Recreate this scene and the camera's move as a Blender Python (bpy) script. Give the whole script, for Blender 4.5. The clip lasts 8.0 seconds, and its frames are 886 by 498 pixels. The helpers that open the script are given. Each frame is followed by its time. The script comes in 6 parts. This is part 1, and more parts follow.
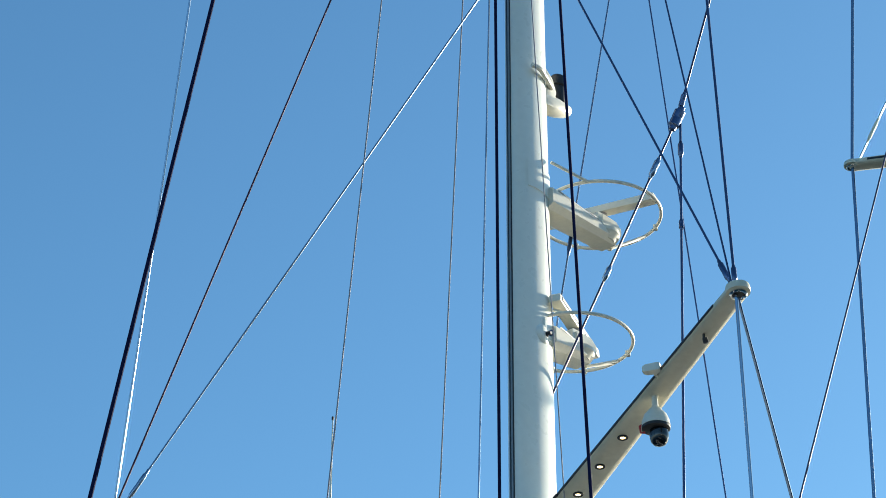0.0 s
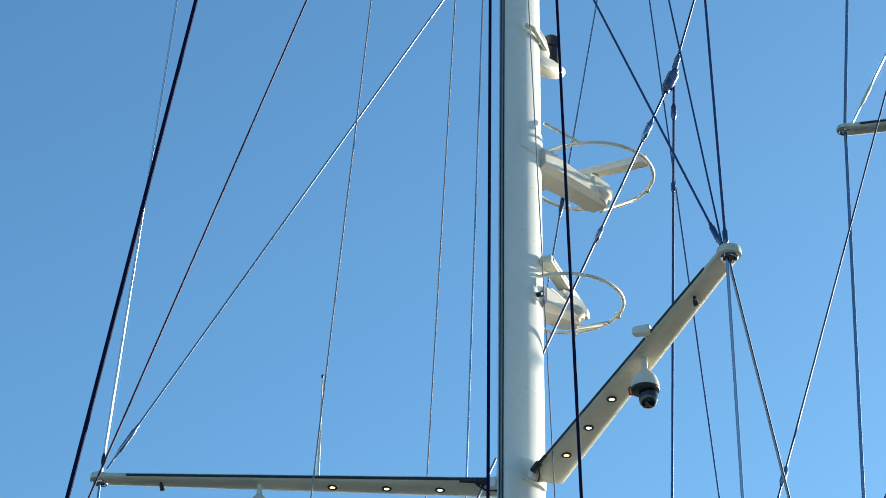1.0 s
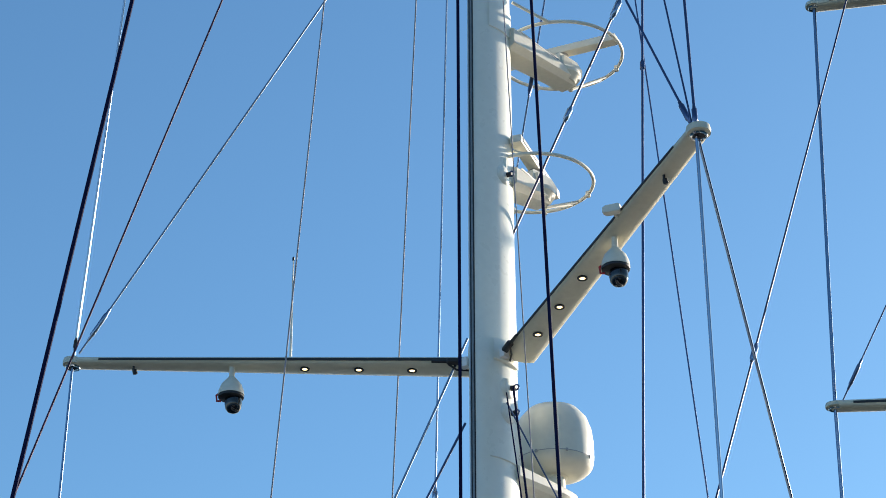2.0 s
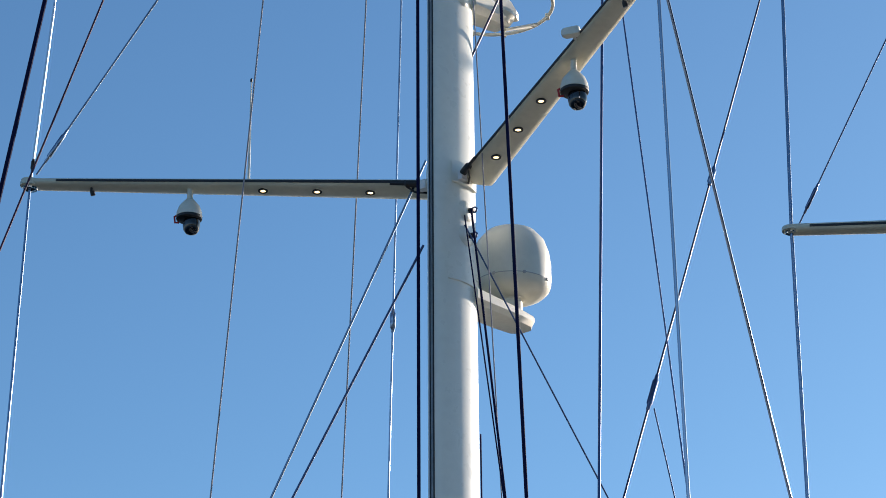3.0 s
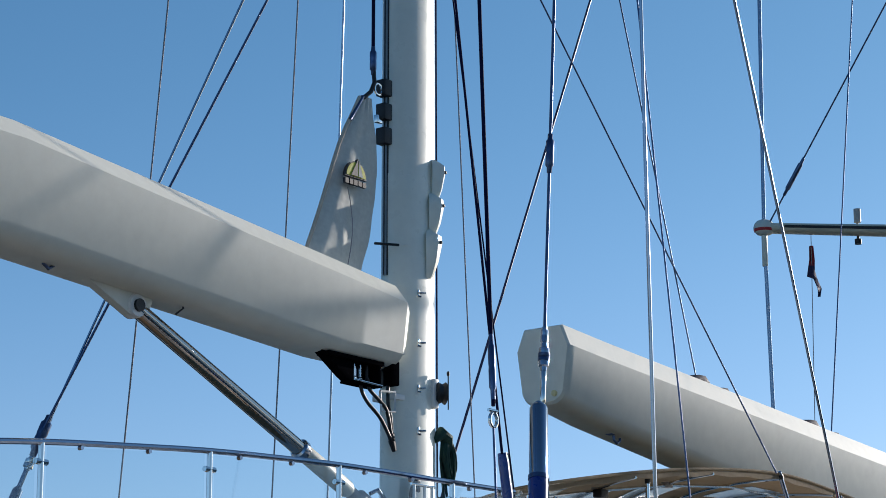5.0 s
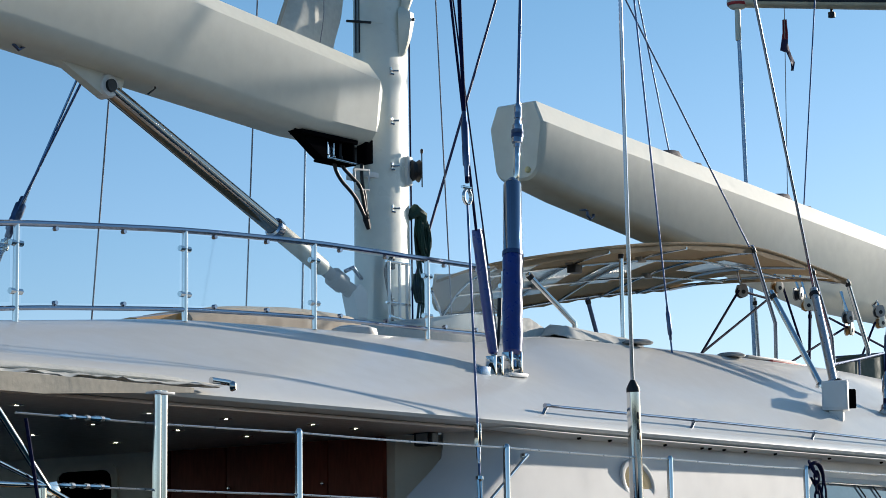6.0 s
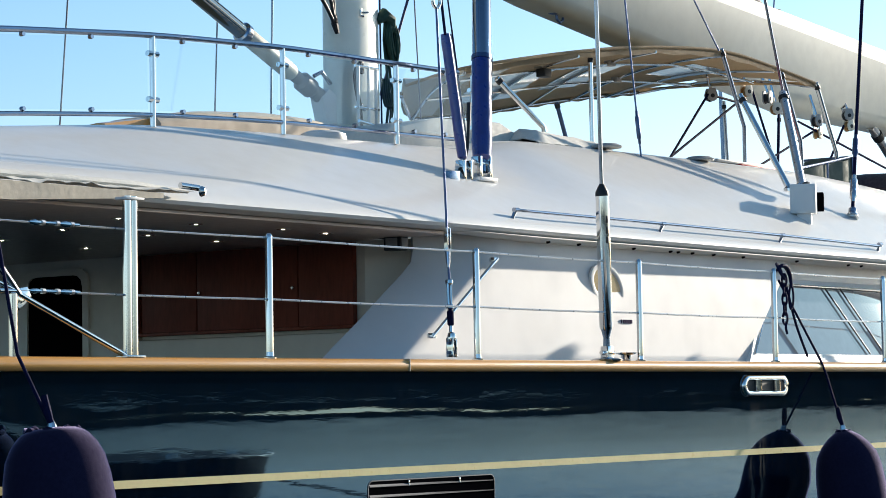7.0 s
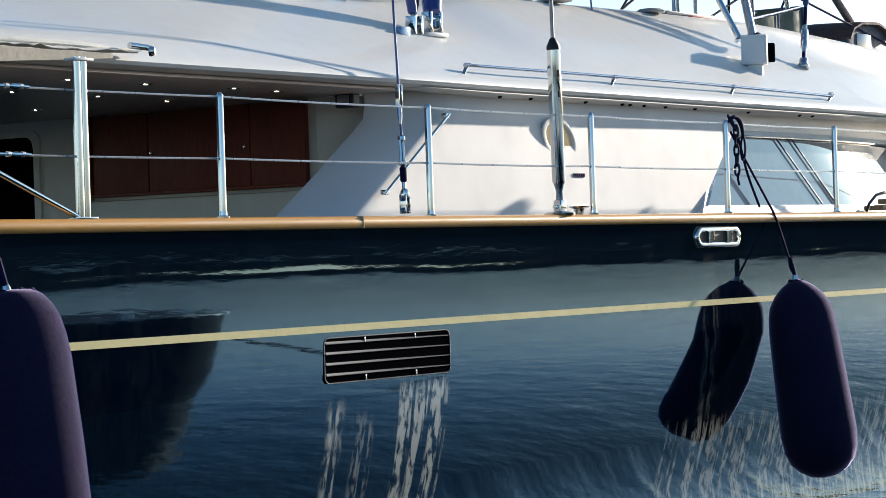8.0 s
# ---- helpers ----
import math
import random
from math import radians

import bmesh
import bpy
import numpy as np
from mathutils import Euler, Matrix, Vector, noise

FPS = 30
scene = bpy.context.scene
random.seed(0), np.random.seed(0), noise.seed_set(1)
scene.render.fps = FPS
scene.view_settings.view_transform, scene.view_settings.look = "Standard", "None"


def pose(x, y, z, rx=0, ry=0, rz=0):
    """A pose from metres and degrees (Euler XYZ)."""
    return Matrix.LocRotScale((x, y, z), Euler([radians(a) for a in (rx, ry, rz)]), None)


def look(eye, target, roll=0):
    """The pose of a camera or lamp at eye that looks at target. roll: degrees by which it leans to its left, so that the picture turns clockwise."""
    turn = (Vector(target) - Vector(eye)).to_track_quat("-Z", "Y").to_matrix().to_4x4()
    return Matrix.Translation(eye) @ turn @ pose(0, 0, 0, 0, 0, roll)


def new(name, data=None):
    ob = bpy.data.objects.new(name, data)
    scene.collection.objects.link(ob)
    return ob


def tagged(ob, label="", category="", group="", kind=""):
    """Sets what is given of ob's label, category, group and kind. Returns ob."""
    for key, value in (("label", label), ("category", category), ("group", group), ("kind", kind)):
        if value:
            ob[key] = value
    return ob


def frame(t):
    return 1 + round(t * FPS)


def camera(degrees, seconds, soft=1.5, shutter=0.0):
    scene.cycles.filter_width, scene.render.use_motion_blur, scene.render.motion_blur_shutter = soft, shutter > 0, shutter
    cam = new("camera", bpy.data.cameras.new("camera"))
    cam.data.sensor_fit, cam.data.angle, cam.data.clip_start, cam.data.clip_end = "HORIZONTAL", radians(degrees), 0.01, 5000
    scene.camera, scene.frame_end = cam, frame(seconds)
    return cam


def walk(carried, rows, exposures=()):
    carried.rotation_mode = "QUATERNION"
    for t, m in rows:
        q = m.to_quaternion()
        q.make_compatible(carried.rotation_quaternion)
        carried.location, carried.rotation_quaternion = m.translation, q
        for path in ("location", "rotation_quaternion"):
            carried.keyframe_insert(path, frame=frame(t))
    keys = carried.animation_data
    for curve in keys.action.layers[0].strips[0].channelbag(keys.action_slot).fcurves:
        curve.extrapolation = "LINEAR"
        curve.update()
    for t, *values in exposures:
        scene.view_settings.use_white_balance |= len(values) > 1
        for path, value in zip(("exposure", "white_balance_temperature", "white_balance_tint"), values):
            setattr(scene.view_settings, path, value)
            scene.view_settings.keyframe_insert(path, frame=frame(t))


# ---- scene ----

# camera: stands on the quay and tilts down from the mast to the hull
EYE = (-16.175, -13.077, 1.900)
ROWS = [
    (0.0, -48.660, 32.188, 0.293),
    (0.5, -48.746, 32.010, 0.559),
    (1.0, -48.908, 31.238, 0.866),
    (1.2, -48.911, 30.797, 0.798),
    (2.3, -50.150, 27.337, -0.347),
    (2.5, -50.382, 26.548, -0.313),
    (3.0, -50.812, 24.244, -0.437),
    (3.5, -51.264, 21.758, -0.546),
    (4.0, -51.472, 19.116, -0.455),
    (4.5, -51.582, 16.304, -0.189),
    (4.7, -51.707, 15.179, -0.048),
    (5.8, -52.339, 9.229, -0.685),
    (6.0, -52.490, 8.254, -0.733),
    (6.5, -52.857, 6.069, -0.847),
    (7.0, -53.149, 3.638, -0.977),
    (7.5, -53.889, 1.606, -1.283),
    (8.0, -54.175, 0.221, -1.907),
]
EXPOSURE = [(0.0, 1.31, 6280, 5), (1.0, 1.33, 6330, 6), (2.5, 1.12, 6480, 15), (3.0, 0.91, 6350, 17), (3.5, 0.78, 6200, 19), (4.5, 0.38, 5950, 15), (6.0, 0.58, 6240, 10), (6.5, 0.96, 6420, 9), (7.5, 1.04, 6450, 10), (8.0, 0.99, 6430, 11)]
cam = camera(20.666, 8.0, soft=0.85)
walk(cam, [(t, pose(*EYE, 0, 0, yaw) @ pose(0, 0, 0, 90 + pitch, 0, 0) @ pose(0, 0, 0, 0, 0, roll)) for t, yaw, pitch, roll in ROWS], EXPOSURE)

# ---- light ----
world = bpy.data.worlds.new("sky")
world.use_nodes = True
scene.world = world
SUN_AZ, SUN_EL = radians(-8.5), radians(15)      # from the bow (+x) towards starboard (-y)
sun_dir = Vector((math.cos(SUN_AZ) * math.cos(SUN_EL), math.sin(SUN_AZ) * math.cos(SUN_EL), math.sin(SUN_EL)))
wt = world.node_tree
sky = wt.nodes.new("ShaderNodeTexSky")
sky.sky_type = "NISHITA"
sky.sun_disc = False
sky.sun_elevation = SUN_EL
sky.sun_rotation = math.pi / 2 - SUN_AZ
sky.air_density, sky.dust_density, sky.ozone_density = 1.0, 0.7, 3.0
tint = wt.nodes.new("ShaderNodeMix")
tint.data_type, tint.blend_type = "RGBA", "MULTIPLY"
tint.inputs["Factor"].default_value = 1.0
# haze turns the sky from clear blue overhead to a paler blue at the horizon
coord, axes, height = wt.nodes.new("ShaderNodeTexCoord"), wt.nodes.new("ShaderNodeSeparateXYZ"), wt.nodes.new("ShaderNodeMapRange")
height.interpolation_type = "SMOOTHSTEP"
height.inputs[1].default_value, height.inputs[2].default_value = 0.0, 0.34
haze = wt.nodes.new("ShaderNodeMix")
haze.data_type = "RGBA"
haze.inputs["A"].default_value, haze.inputs["B"].default_value = (1.16, 1.18, 1.36, 1), (0.68, 0.95, 1.02, 1)
wt.links.new(coord.outputs["Generated"], axes.inputs[0])
wt.links.new(axes.outputs[2], height.inputs[0])
wt.links.new(height.outputs[0], haze.inputs["Factor"])
wt.links.new(haze.outputs["Result"], tint.inputs["B"])
wt.links.new(sky.outputs[0], tint.inputs["A"])
wt.links.new(tint.outputs["Result"], wt.nodes["Background"].inputs[0])
wt.nodes["Background"].inputs[1].default_value = 0.083
sun = new("sun", bpy.data.lights.new("sun", "SUN"))
sun.data.energy, sun.data.angle, sun.data.color = 4.55, radians(0.8), (1.0, 0.885, 0.74)
sun.matrix_world = look((0, 0, 40), Vector((0, 0, 40)) - sun_dir)


# ---- materials ----
def material(name, color, rough=0.5, metal=0.0, vary=0.08, scale=6.0, bump=0.0, bump_scale=60.0, coat=0.0, spec=0.5, other=None, stretch=(1, 1, 1)):
    """A surface with blotches at two scales, uneven gloss and fine relief. other: a second colour for the blotches."""
    m = bpy.data.materials.new(name)
    m.use_nodes = True
    n, l = m.node_tree.nodes, m.node_tree.links
    b = n["Principled BSDF"]
    tc = n.new("ShaderNodeTexCoord")
    mp = n.new("ShaderNodeMapping")
    mp.inputs["Scale"].default_value = stretch
    l.new(tc.outputs["Object"], mp.inputs["Vector"])
    big, fine = n.new("ShaderNodeTexNoise"), n.new("ShaderNodeTexNoise")
    for node, s, d in ((big, scale * 0.25, 4), (fine, scale * 5, 6)):
        node.inputs["Scale"].default_value, node.inputs["Detail"].default_value = s, d
        l.new(mp.outputs[0], node.inputs["Vector"])
    add = n.new("ShaderNodeMath")
    add.operation = "ADD"
    l.new(big.outputs[0], add.inputs[0])
    l.new(fine.outputs[0], add.inputs[1])
    ramp = n.new("ShaderNodeMapRange")
    ramp.inputs[1].default_value, ramp.inputs[2].default_value = 0.7, 1.3
    l.new(add.outputs[0], ramp.inputs[0])
    mix = n.new("ShaderNodeMix")
    mix.data_type = "RGBA"
    c = color
    o = other or tuple(max(0.0, v * (1 - 2.2 * vary)) for v in c)
    mix.inputs["A"].default_value, mix.inputs["B"].default_value = (*c, 1), (*o, 1)
    l.new(ramp.outputs[0], mix.inputs["Factor"])
    l.new(mix.outputs["Result"], b.inputs["Base Color"])
    rr = n.new("ShaderNodeMapRange")
    rr.inputs[1].default_value, rr.inputs[2].default_value = 0.3, 0.7
    rr.inputs[3].default_value, rr.inputs[4].default_value = rough * 0.85, min(1, rough * 1.2)
    l.new(fine.outputs[0], rr.inputs[0])
    l.new(rr.outputs[0], b.inputs["Roughness"])
    b.inputs["Metallic"].default_value = metal
    b.inputs["Coat Weight"].default_value = coat
    b.inputs["Coat Roughness"].default_value = 0.03
    b.inputs["Specular IOR Level"].default_value = spec
    if bump:
        bn, bt = n.new("ShaderNodeBump"), n.new("ShaderNodeTexNoise")
        bt.inputs["Scale"].default_value, bt.inputs["Detail"].default_value = bump_scale, 4
        l.new(mp.outputs[0], bt.inputs["Vector"])
        bn.inputs["Strength"].default_value, bn.inputs["Distance"].default_value = bump, 0.01
        l.new(bt.outputs[0], bn.inputs["Height"])
        l.new(bn.outputs[0], b.inputs["Normal"])
    return m


WHITE = material("white_gelcoat", (0.80, 0.79, 0.76), 0.42, vary=0.03, scale=1.2)
ROOF_WHITE = material("polished_roof_gelcoat", (0.745, 0.735, 0.70), 0.38, vary=0.04, scale=1.0, coat=0.5, bump=0.02, bump_scale=1.5)
ROOF_WHITE.node_tree.nodes["Principled BSDF"].inputs["Coat Roughness"].default_value = 0.14
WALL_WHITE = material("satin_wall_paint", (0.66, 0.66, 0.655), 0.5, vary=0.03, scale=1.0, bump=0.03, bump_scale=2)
MAST_WHITE = material("white_mast_paint", (0.83, 0.83, 0.73), 0.3, vary=0.04, scale=2, coat=0.2)
BOOM_GREY = material("pale_grey_boom_paint", (0.74, 0.735, 0.64), 0.45, vary=0.05, scale=1.5)
SPREADER = material("cream_spreader_paint", (0.67, 0.64, 0.50), 0.4, vary=0.06, scale=3)
CREAM = material("cream_plastic", (0.75, 0.72, 0.60), 0.35, vary=0.05, scale=4)
DOME = material("satdome_plastic", (0.72, 0.70, 0.59), 0.4, vary=0.04, scale=3)
BLACK = material("black_rubber", (0.012, 0.012, 0.014), 0.5, vary=0.2, scale=20)
DARK = material("dark_glass", (0.008, 0.009, 0.012), 0.06, spec=0.6)
CHROME = material("polished_steel", (0.72, 0.715, 0.70), 0.09, 1.0, vary=0.04, scale=0.6)
WIRE = material("steel_rod", (0.23, 0.30, 0.40), 0.24, 1.0, vary=0.06, scale=6)
WIRE_DARK = material("dark_rod", (0.09, 0.125, 0.22), 0.32, 0.9, vary=0.06, scale=4)
DARK_ROD = material("blackened_rod", (0.030, 0.034, 0.10), 0.45, vary=0.1, scale=6, spec=0.3)
ROPE = material("black_rope", (0.008, 0.010, 0.052), 0.8, vary=0.2, scale=60, bump=0.35, bump_scale=200, spec=0.1)
ROPE_PALE = material("pale_rope", (0.42, 0.40, 0.42), 0.8, vary=0.2, scale=60, bump=0.5, bump_scale=200)
ROPE_PURPLE = material("purple_rope", (0.10, 0.03, 0.09), 0.7, vary=0.4, scale=60, bump=0.5, bump_scale=200)
NAVY = material("navy_topsides", (0.001, 0.006, 0.016), 0.03, vary=0.2, scale=1.0, bump=0.022, bump_scale=0.8, coat=1.0, stretch=(0.35, 1, 1.8))
NAVY.node_tree.nodes["Principled BSDF"].inputs["Coat IOR"].default_value = 1.3
NAVY.node_tree.nodes["Principled BSDF"].inputs["Coat Roughness"].default_value = 0.012
NAVY.node_tree.nodes["Principled BSDF"].inputs["IOR"].default_value = 2.5
NAVY.node_tree.nodes["Principled BSDF"].inputs["Specular Tint"].default_value = (0.40, 0.74, 1.0, 1)
GOLD = material("pale_gold_stripe", (0.78, 0.68, 0.34), 0.3, vary=0.06, scale=4)
TEAK = material("varnished_teak", (0.74, 0.38, 0.10), 0.3, vary=0.14, scale=5, coat=0.3, stretch=(0.15, 2, 2))
TEAK_DECK = material("bare_teak", (0.42, 0.27, 0.14), 0.6, vary=0.14, scale=8, stretch=(0.15, 2, 2))
MAHOGANY = material("mahogany_panel", (0.25, 0.058, 0.032), 0.45, vary=0.18, scale=5, stretch=(2, 2, 0.3), spec=0.25)
BLUE = material("blue_sleeve", (0.014, 0.035, 0.24), 0.3, vary=0.12, scale=5, bump=0.05, bump_scale=14, coat=0.5)
FENDER = material("navy_fender_cloth", (0.020, 0.017, 0.044), 0.9, vary=0.12, scale=9, spec=0.02, bump=0.12, bump_scale=220)
CANVAS = material("white_canvas", (0.62, 0.61, 0.56), 0.8, vary=0.06, scale=6, bump=0.3, bump_scale=8)
SAIL = material("sail_cover_cloth", (0.66, 0.66, 0.60), 0.75, vary=0.08, scale=5, bump=0.25, bump_scale=6)
BIMINI = material("tan_bimini_cloth", (0.34, 0.265, 0.17), 0.85, vary=0.1, scale=6, bump=0.3, bump_scale=20)
# the cloth lets some of the sun through
thin, both = BIMINI.node_tree.nodes.new("ShaderNodeBsdfTranslucent"), BIMINI.node_tree.nodes.new("ShaderNodeMixShader")
thin.inputs[0].default_value, both.inputs[0].default_value = (0.72, 0.60, 0.44, 1), 0.4
BIMINI.node_tree.links.new(BIMINI.node_tree.nodes["Principled BSDF"].outputs[0], both.inputs[1])
BIMINI.node_tree.links.new(thin.outputs[0], both.inputs[2])
BIMINI.node_tree.links.new(both.outputs[0], BIMINI.node_tree.nodes["Material Output"].inputs[0])
GREEN = material("green_rope_coil", (0.02, 0.07, 0.05), 0.8, vary=0.3, scale=40, bump=0.5, bump_scale=120)
MATT_BLACK = material("matt_black", (0.004, 0.004, 0.005), 0.6, vary=0.2, scale=8, spec=0.0)
INTERIOR = material("cream_cockpit_panel", (0.84, 0.79, 0.68), 0.45, vary=0.04, scale=2)
RED = material("red_plastic", (0.5, 0.03, 0.03), 0.5)
STEEL_BLUE = material("blued_steel", (0.36, 0.385, 0.45), 0.12, 1.0, vary=0.06, scale=5)
BRUSHED = material("brushed_steel", (0.72, 0.72, 0.71), 0.3, 0.9, vary=0.05, scale=6)
VANG = material("bronzed_steel", (0.46, 0.41, 0.37), 0.08, 1.0, vary=0.06, scale=0.8)
HOOD = material("dark_grey_moulding", (0.07, 0.07, 0.09), 0.7, vary=0.1, scale=6, spec=0.2)
GREY = material("grey_plastic", (0.38, 0.38, 0.37), 0.5)
FENDER.node_tree.nodes["Principled BSDF"].inputs["Sheen Weight"].default_value = 1.0
FENDER.node_tree.nodes["Principled BSDF"].inputs["Sheen Roughness"].default_value = 0.3
FENDER.node_tree.nodes["Principled BSDF"].inputs["Sheen Tint"].default_value = (0.62, 0.56, 0.95, 1)
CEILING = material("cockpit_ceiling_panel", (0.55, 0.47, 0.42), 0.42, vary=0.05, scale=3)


def salt_and_sparkle(m, patches):
    """Pale dried salt runs under fittings, and water sparkle painted with the same runs: patches of (x from, x to, top
    height, strength).
    """
    n, l = m.node_tree.nodes, m.node_tree.links
    b = n["Principled BSDF"]

    def calc(op, a, c):
        k = n.new("ShaderNodeMath")
        k.operation = op
        for i, v in enumerate((a, c)):
            if isinstance(v, (int, float)):
                k.inputs[i].default_value = v
            else:
                l.new(v, k.inputs[i])
        return k.outputs[0]

    def step(v, a, c, lo=0.0, hi=1.0):
        k = n.new("ShaderNodeMapRange")
        k.interpolation_type = "SMOOTHSTEP"
        for i, q in zip((1, 2, 3, 4), (a, c, lo, hi)):
            k.inputs[i].default_value = q
        l.new(v, k.inputs[0])
        return k.outputs[0]

    tc, sep = n.new("ShaderNodeTexCoord"), n.new("ShaderNodeSeparateXYZ")
    l.new(tc.outputs["Object"], sep.inputs[0])
    runs = []
    for sx, sz, sc in ((11.0, 0.8, 1.0), (26.0, 6.5, 1.0), (9.0, 7.0, 1.0)):
        mp, t = n.new("ShaderNodeMapping"), n.new("ShaderNodeTexNoise")
        mp.inputs["Scale"].default_value = (sx, 0.0, sz)
        l.new(tc.outputs["Object"], mp.inputs["Vector"])
        t.inputs["Scale"].default_value, t.inputs["Detail"].default_value = sc, 5
        l.new(mp.outputs[0], t.inputs["Vector"])
        runs.append(t.outputs[0])
    grain = calc("MULTIPLY", calc("MULTIPLY", step(runs[0], 0.41, 0.51), step(runs[1], 0.38, 0.54)), step(runs[2], 0.36, 0.54))
    total = 0.0
    for x0, x1, top, s in patches:
        w = calc("MULTIPLY", step(sep.outputs[0], x0 - 0.04, x0 + 0.04), step(sep.outputs[0], x1 - 0.05, x1 + 0.05, 1.0, 0.0))
        w = calc("MULTIPLY", w, step(sep.outputs[2], top - 0.18, top, s, 0.0))
        total = calc("ADD", total, w)
    mask = calc("MULTIPLY", grain, total)
    old = b.inputs["Base Color"].links[0].from_socket
    mix = n.new("ShaderNodeMix")
    mix.data_type = "RGBA"
    mix.inputs["B"].default_value = (0.60, 0.57, 0.47, 1)
    l.new(old, mix.inputs["A"])
    l.new(mask, mix.inputs["Factor"])
    l.new(mix.outputs["Result"], b.inputs["Base Color"])
    l.new(step(mask, 0.0, 1.0, 0.2, 0.0), b.inputs["Coat Weight"])


def rippled_paint(m, stretch, strength):
    """A second, finer unevenness that runs along the length, under the lacquer and in it."""
    n, l = m.node_tree.nodes, m.node_tree.links
    b = n["Principled BSDF"]
    tc, mp, t, bn = n.new("ShaderNodeTexCoord"), n.new("ShaderNodeMapping"), n.new("ShaderNodeTexNoise"), n.new("ShaderNodeBump")
    mp.inputs["Scale"].default_value = stretch
    t.inputs["Scale"].default_value, t.inputs["Detail"].default_value = 1.0, 5
    bn.inputs["Strength"].default_value, bn.inputs["Distance"].default_value = strength, 0.01
    l.new(tc.outputs["Object"], mp.inputs["Vector"])
    l.new(mp.outputs[0], t.inputs["Vector"])
    l.new(t.outputs[0], bn.inputs["Height"])
    l.new(b.inputs["Normal"].links[0].from_socket, bn.inputs["Normal"])
    l.new(bn.outputs[0], b.inputs["Normal"])
    l.new(bn.outputs[0], b.inputs["Coat Normal"])


rippled_paint(NAVY, (2.2, 1.0, 11.0), 0.042)
# heights from the hull's own base, 0.35 m under zero
# 0.3 to 4.5 patch: salt by the waterline, with water sparkle painted in
salt_and_sparkle(NAVY, [(-4.03, -3.88, 1.40, 1.0), (-3.27, -2.74, 1.50, 1.7), (-3.75, -3.55, 1.3, 0.5), (0.75, 0.98, 2.25, 0.12), (0.3, 4.5, 0.95, 0.6), (-9.0, 6.0, 2.45, 0.007)])


# ---- mesh helpers ----
def part(name, bm, mat, parent=None, label="", smooth=None):
    me = bpy.data.meshes.new(name)
    bmesh.ops.recalc_face_normals(bm, faces=bm.faces)
    bm.to_mesh(me)
    bm.free()
    me.materials.append(mat)
    if smooth is not False:
        me.shade_smooth()
        me.set_sharp_from_angle(angle=radians(smooth or 35))
    ob = new(name, me)
    ob.parent = parent
    if label:
        ob["label"] = label
    return ob


def thing(name, label, category, group="", kind="", at=(0, 0, 0)):
    ob = new(name)
    ob.location = at
    ob.empty_display_size = 0.1
    return tagged(ob, label, category, group, kind)


def box(a, b, bevel=0.0, bm=None):
    bm = bm or bmesh.new()
    a, b = Vector(a), Vector(b)
    r = bmesh.ops.create_cube(bm, size=1.0, matrix=Matrix.Translation((a + b) / 2) @ Matrix.Diagonal((*(b - a), 1)))
    if bevel:
        es = list({e for v in r["verts"] for e in v.link_edges})
        bmesh.ops.bevel(bm, geom=es, offset=bevel, segments=2, affect="EDGES", profile=0.6)
    return bm


def frames_along(pts):
    """Two cross directions at each point of a line, carried along without twist."""
    pts = [Vector(p) for p in pts]
    out, u = [], None
    for i, p in enumerate(pts):
        d = (pts[min(i + 1, len(pts) - 1)] - pts[max(i - 1, 0)]).normalized()
        if u is None:
            u = d.orthogonal().normalized()
        u = (u - d * u.dot(d)).normalized()
        out.append((p, u, d.cross(u)))
    return out


def rings(loops, close=False, caps=True, bm=None):
    """Skins a list of loops of equal length."""
    bm = bm or bmesh.new()
    vs = [[bm.verts.new(p) for p in lp] for lp in loops]
    n = len(vs[0])
    for i in range(len(vs) - (0 if close else 1)):
        a, b = vs[i], vs[(i + 1) % len(vs)]
        for k in range(n):
            bm.faces.new((a[k], a[(k + 1) % n], b[(k + 1) % n], b[k]))
    if caps and not close:
        bm.faces.new(vs[0][::-1])
        bm.faces.new(vs[-1])
    return bm


def tube(pts, r, n=8, bm=None, close=False):
    rs = r if isinstance(r, (list, tuple)) else [r] * len(pts)
    loops = []
    for (p, u, w), q in zip(frames_along(pts), rs):
        loops.append([p + (u * math.cos(2 * math.pi * k / n) + w * math.sin(2 * math.pi * k / n)) * q for k in range(n)])
    return rings(loops, close=close, bm=bm)


def soft(pts, n=5):
    """A smooth line through the points."""
    p = [Vector(q) for q in pts]
    p = [p[0] * 2 - p[1]] + p + [p[-1] * 2 - p[-2]]
    out = []
    for i in range(1, len(p) - 2):
        for k in range(n):
            t = k / n
            a, b, c, d = p[i - 1], p[i], p[i + 1], p[i + 2]
            out.append(0.5 * (2 * b + (c - a) * t + (2 * a - 5 * b + 4 * c - d) * t * t + (3 * b - a - 3 * c + d) * t ** 3))
    return out + [p[-2]]


def sheet(grid, thick=0.0, bm=None):
    """A skin over rows of points; with thickness it is closed downwards along its normals."""
    bm = bm or bmesh.new()
    vs = [[bm.verts.new(p) for p in row] for row in grid]
    fs = []
    for a, b in zip(vs, vs[1:]):
        for k in range(len(a) - 1):
            fs.append(bm.faces.new((a[k], a[k + 1], b[k + 1], b[k])))
    if thick:
        bmesh.ops.recalc_face_normals(bm, faces=fs)
        bmesh.ops.solidify(bm, geom=fs, thickness=thick)
    return bm


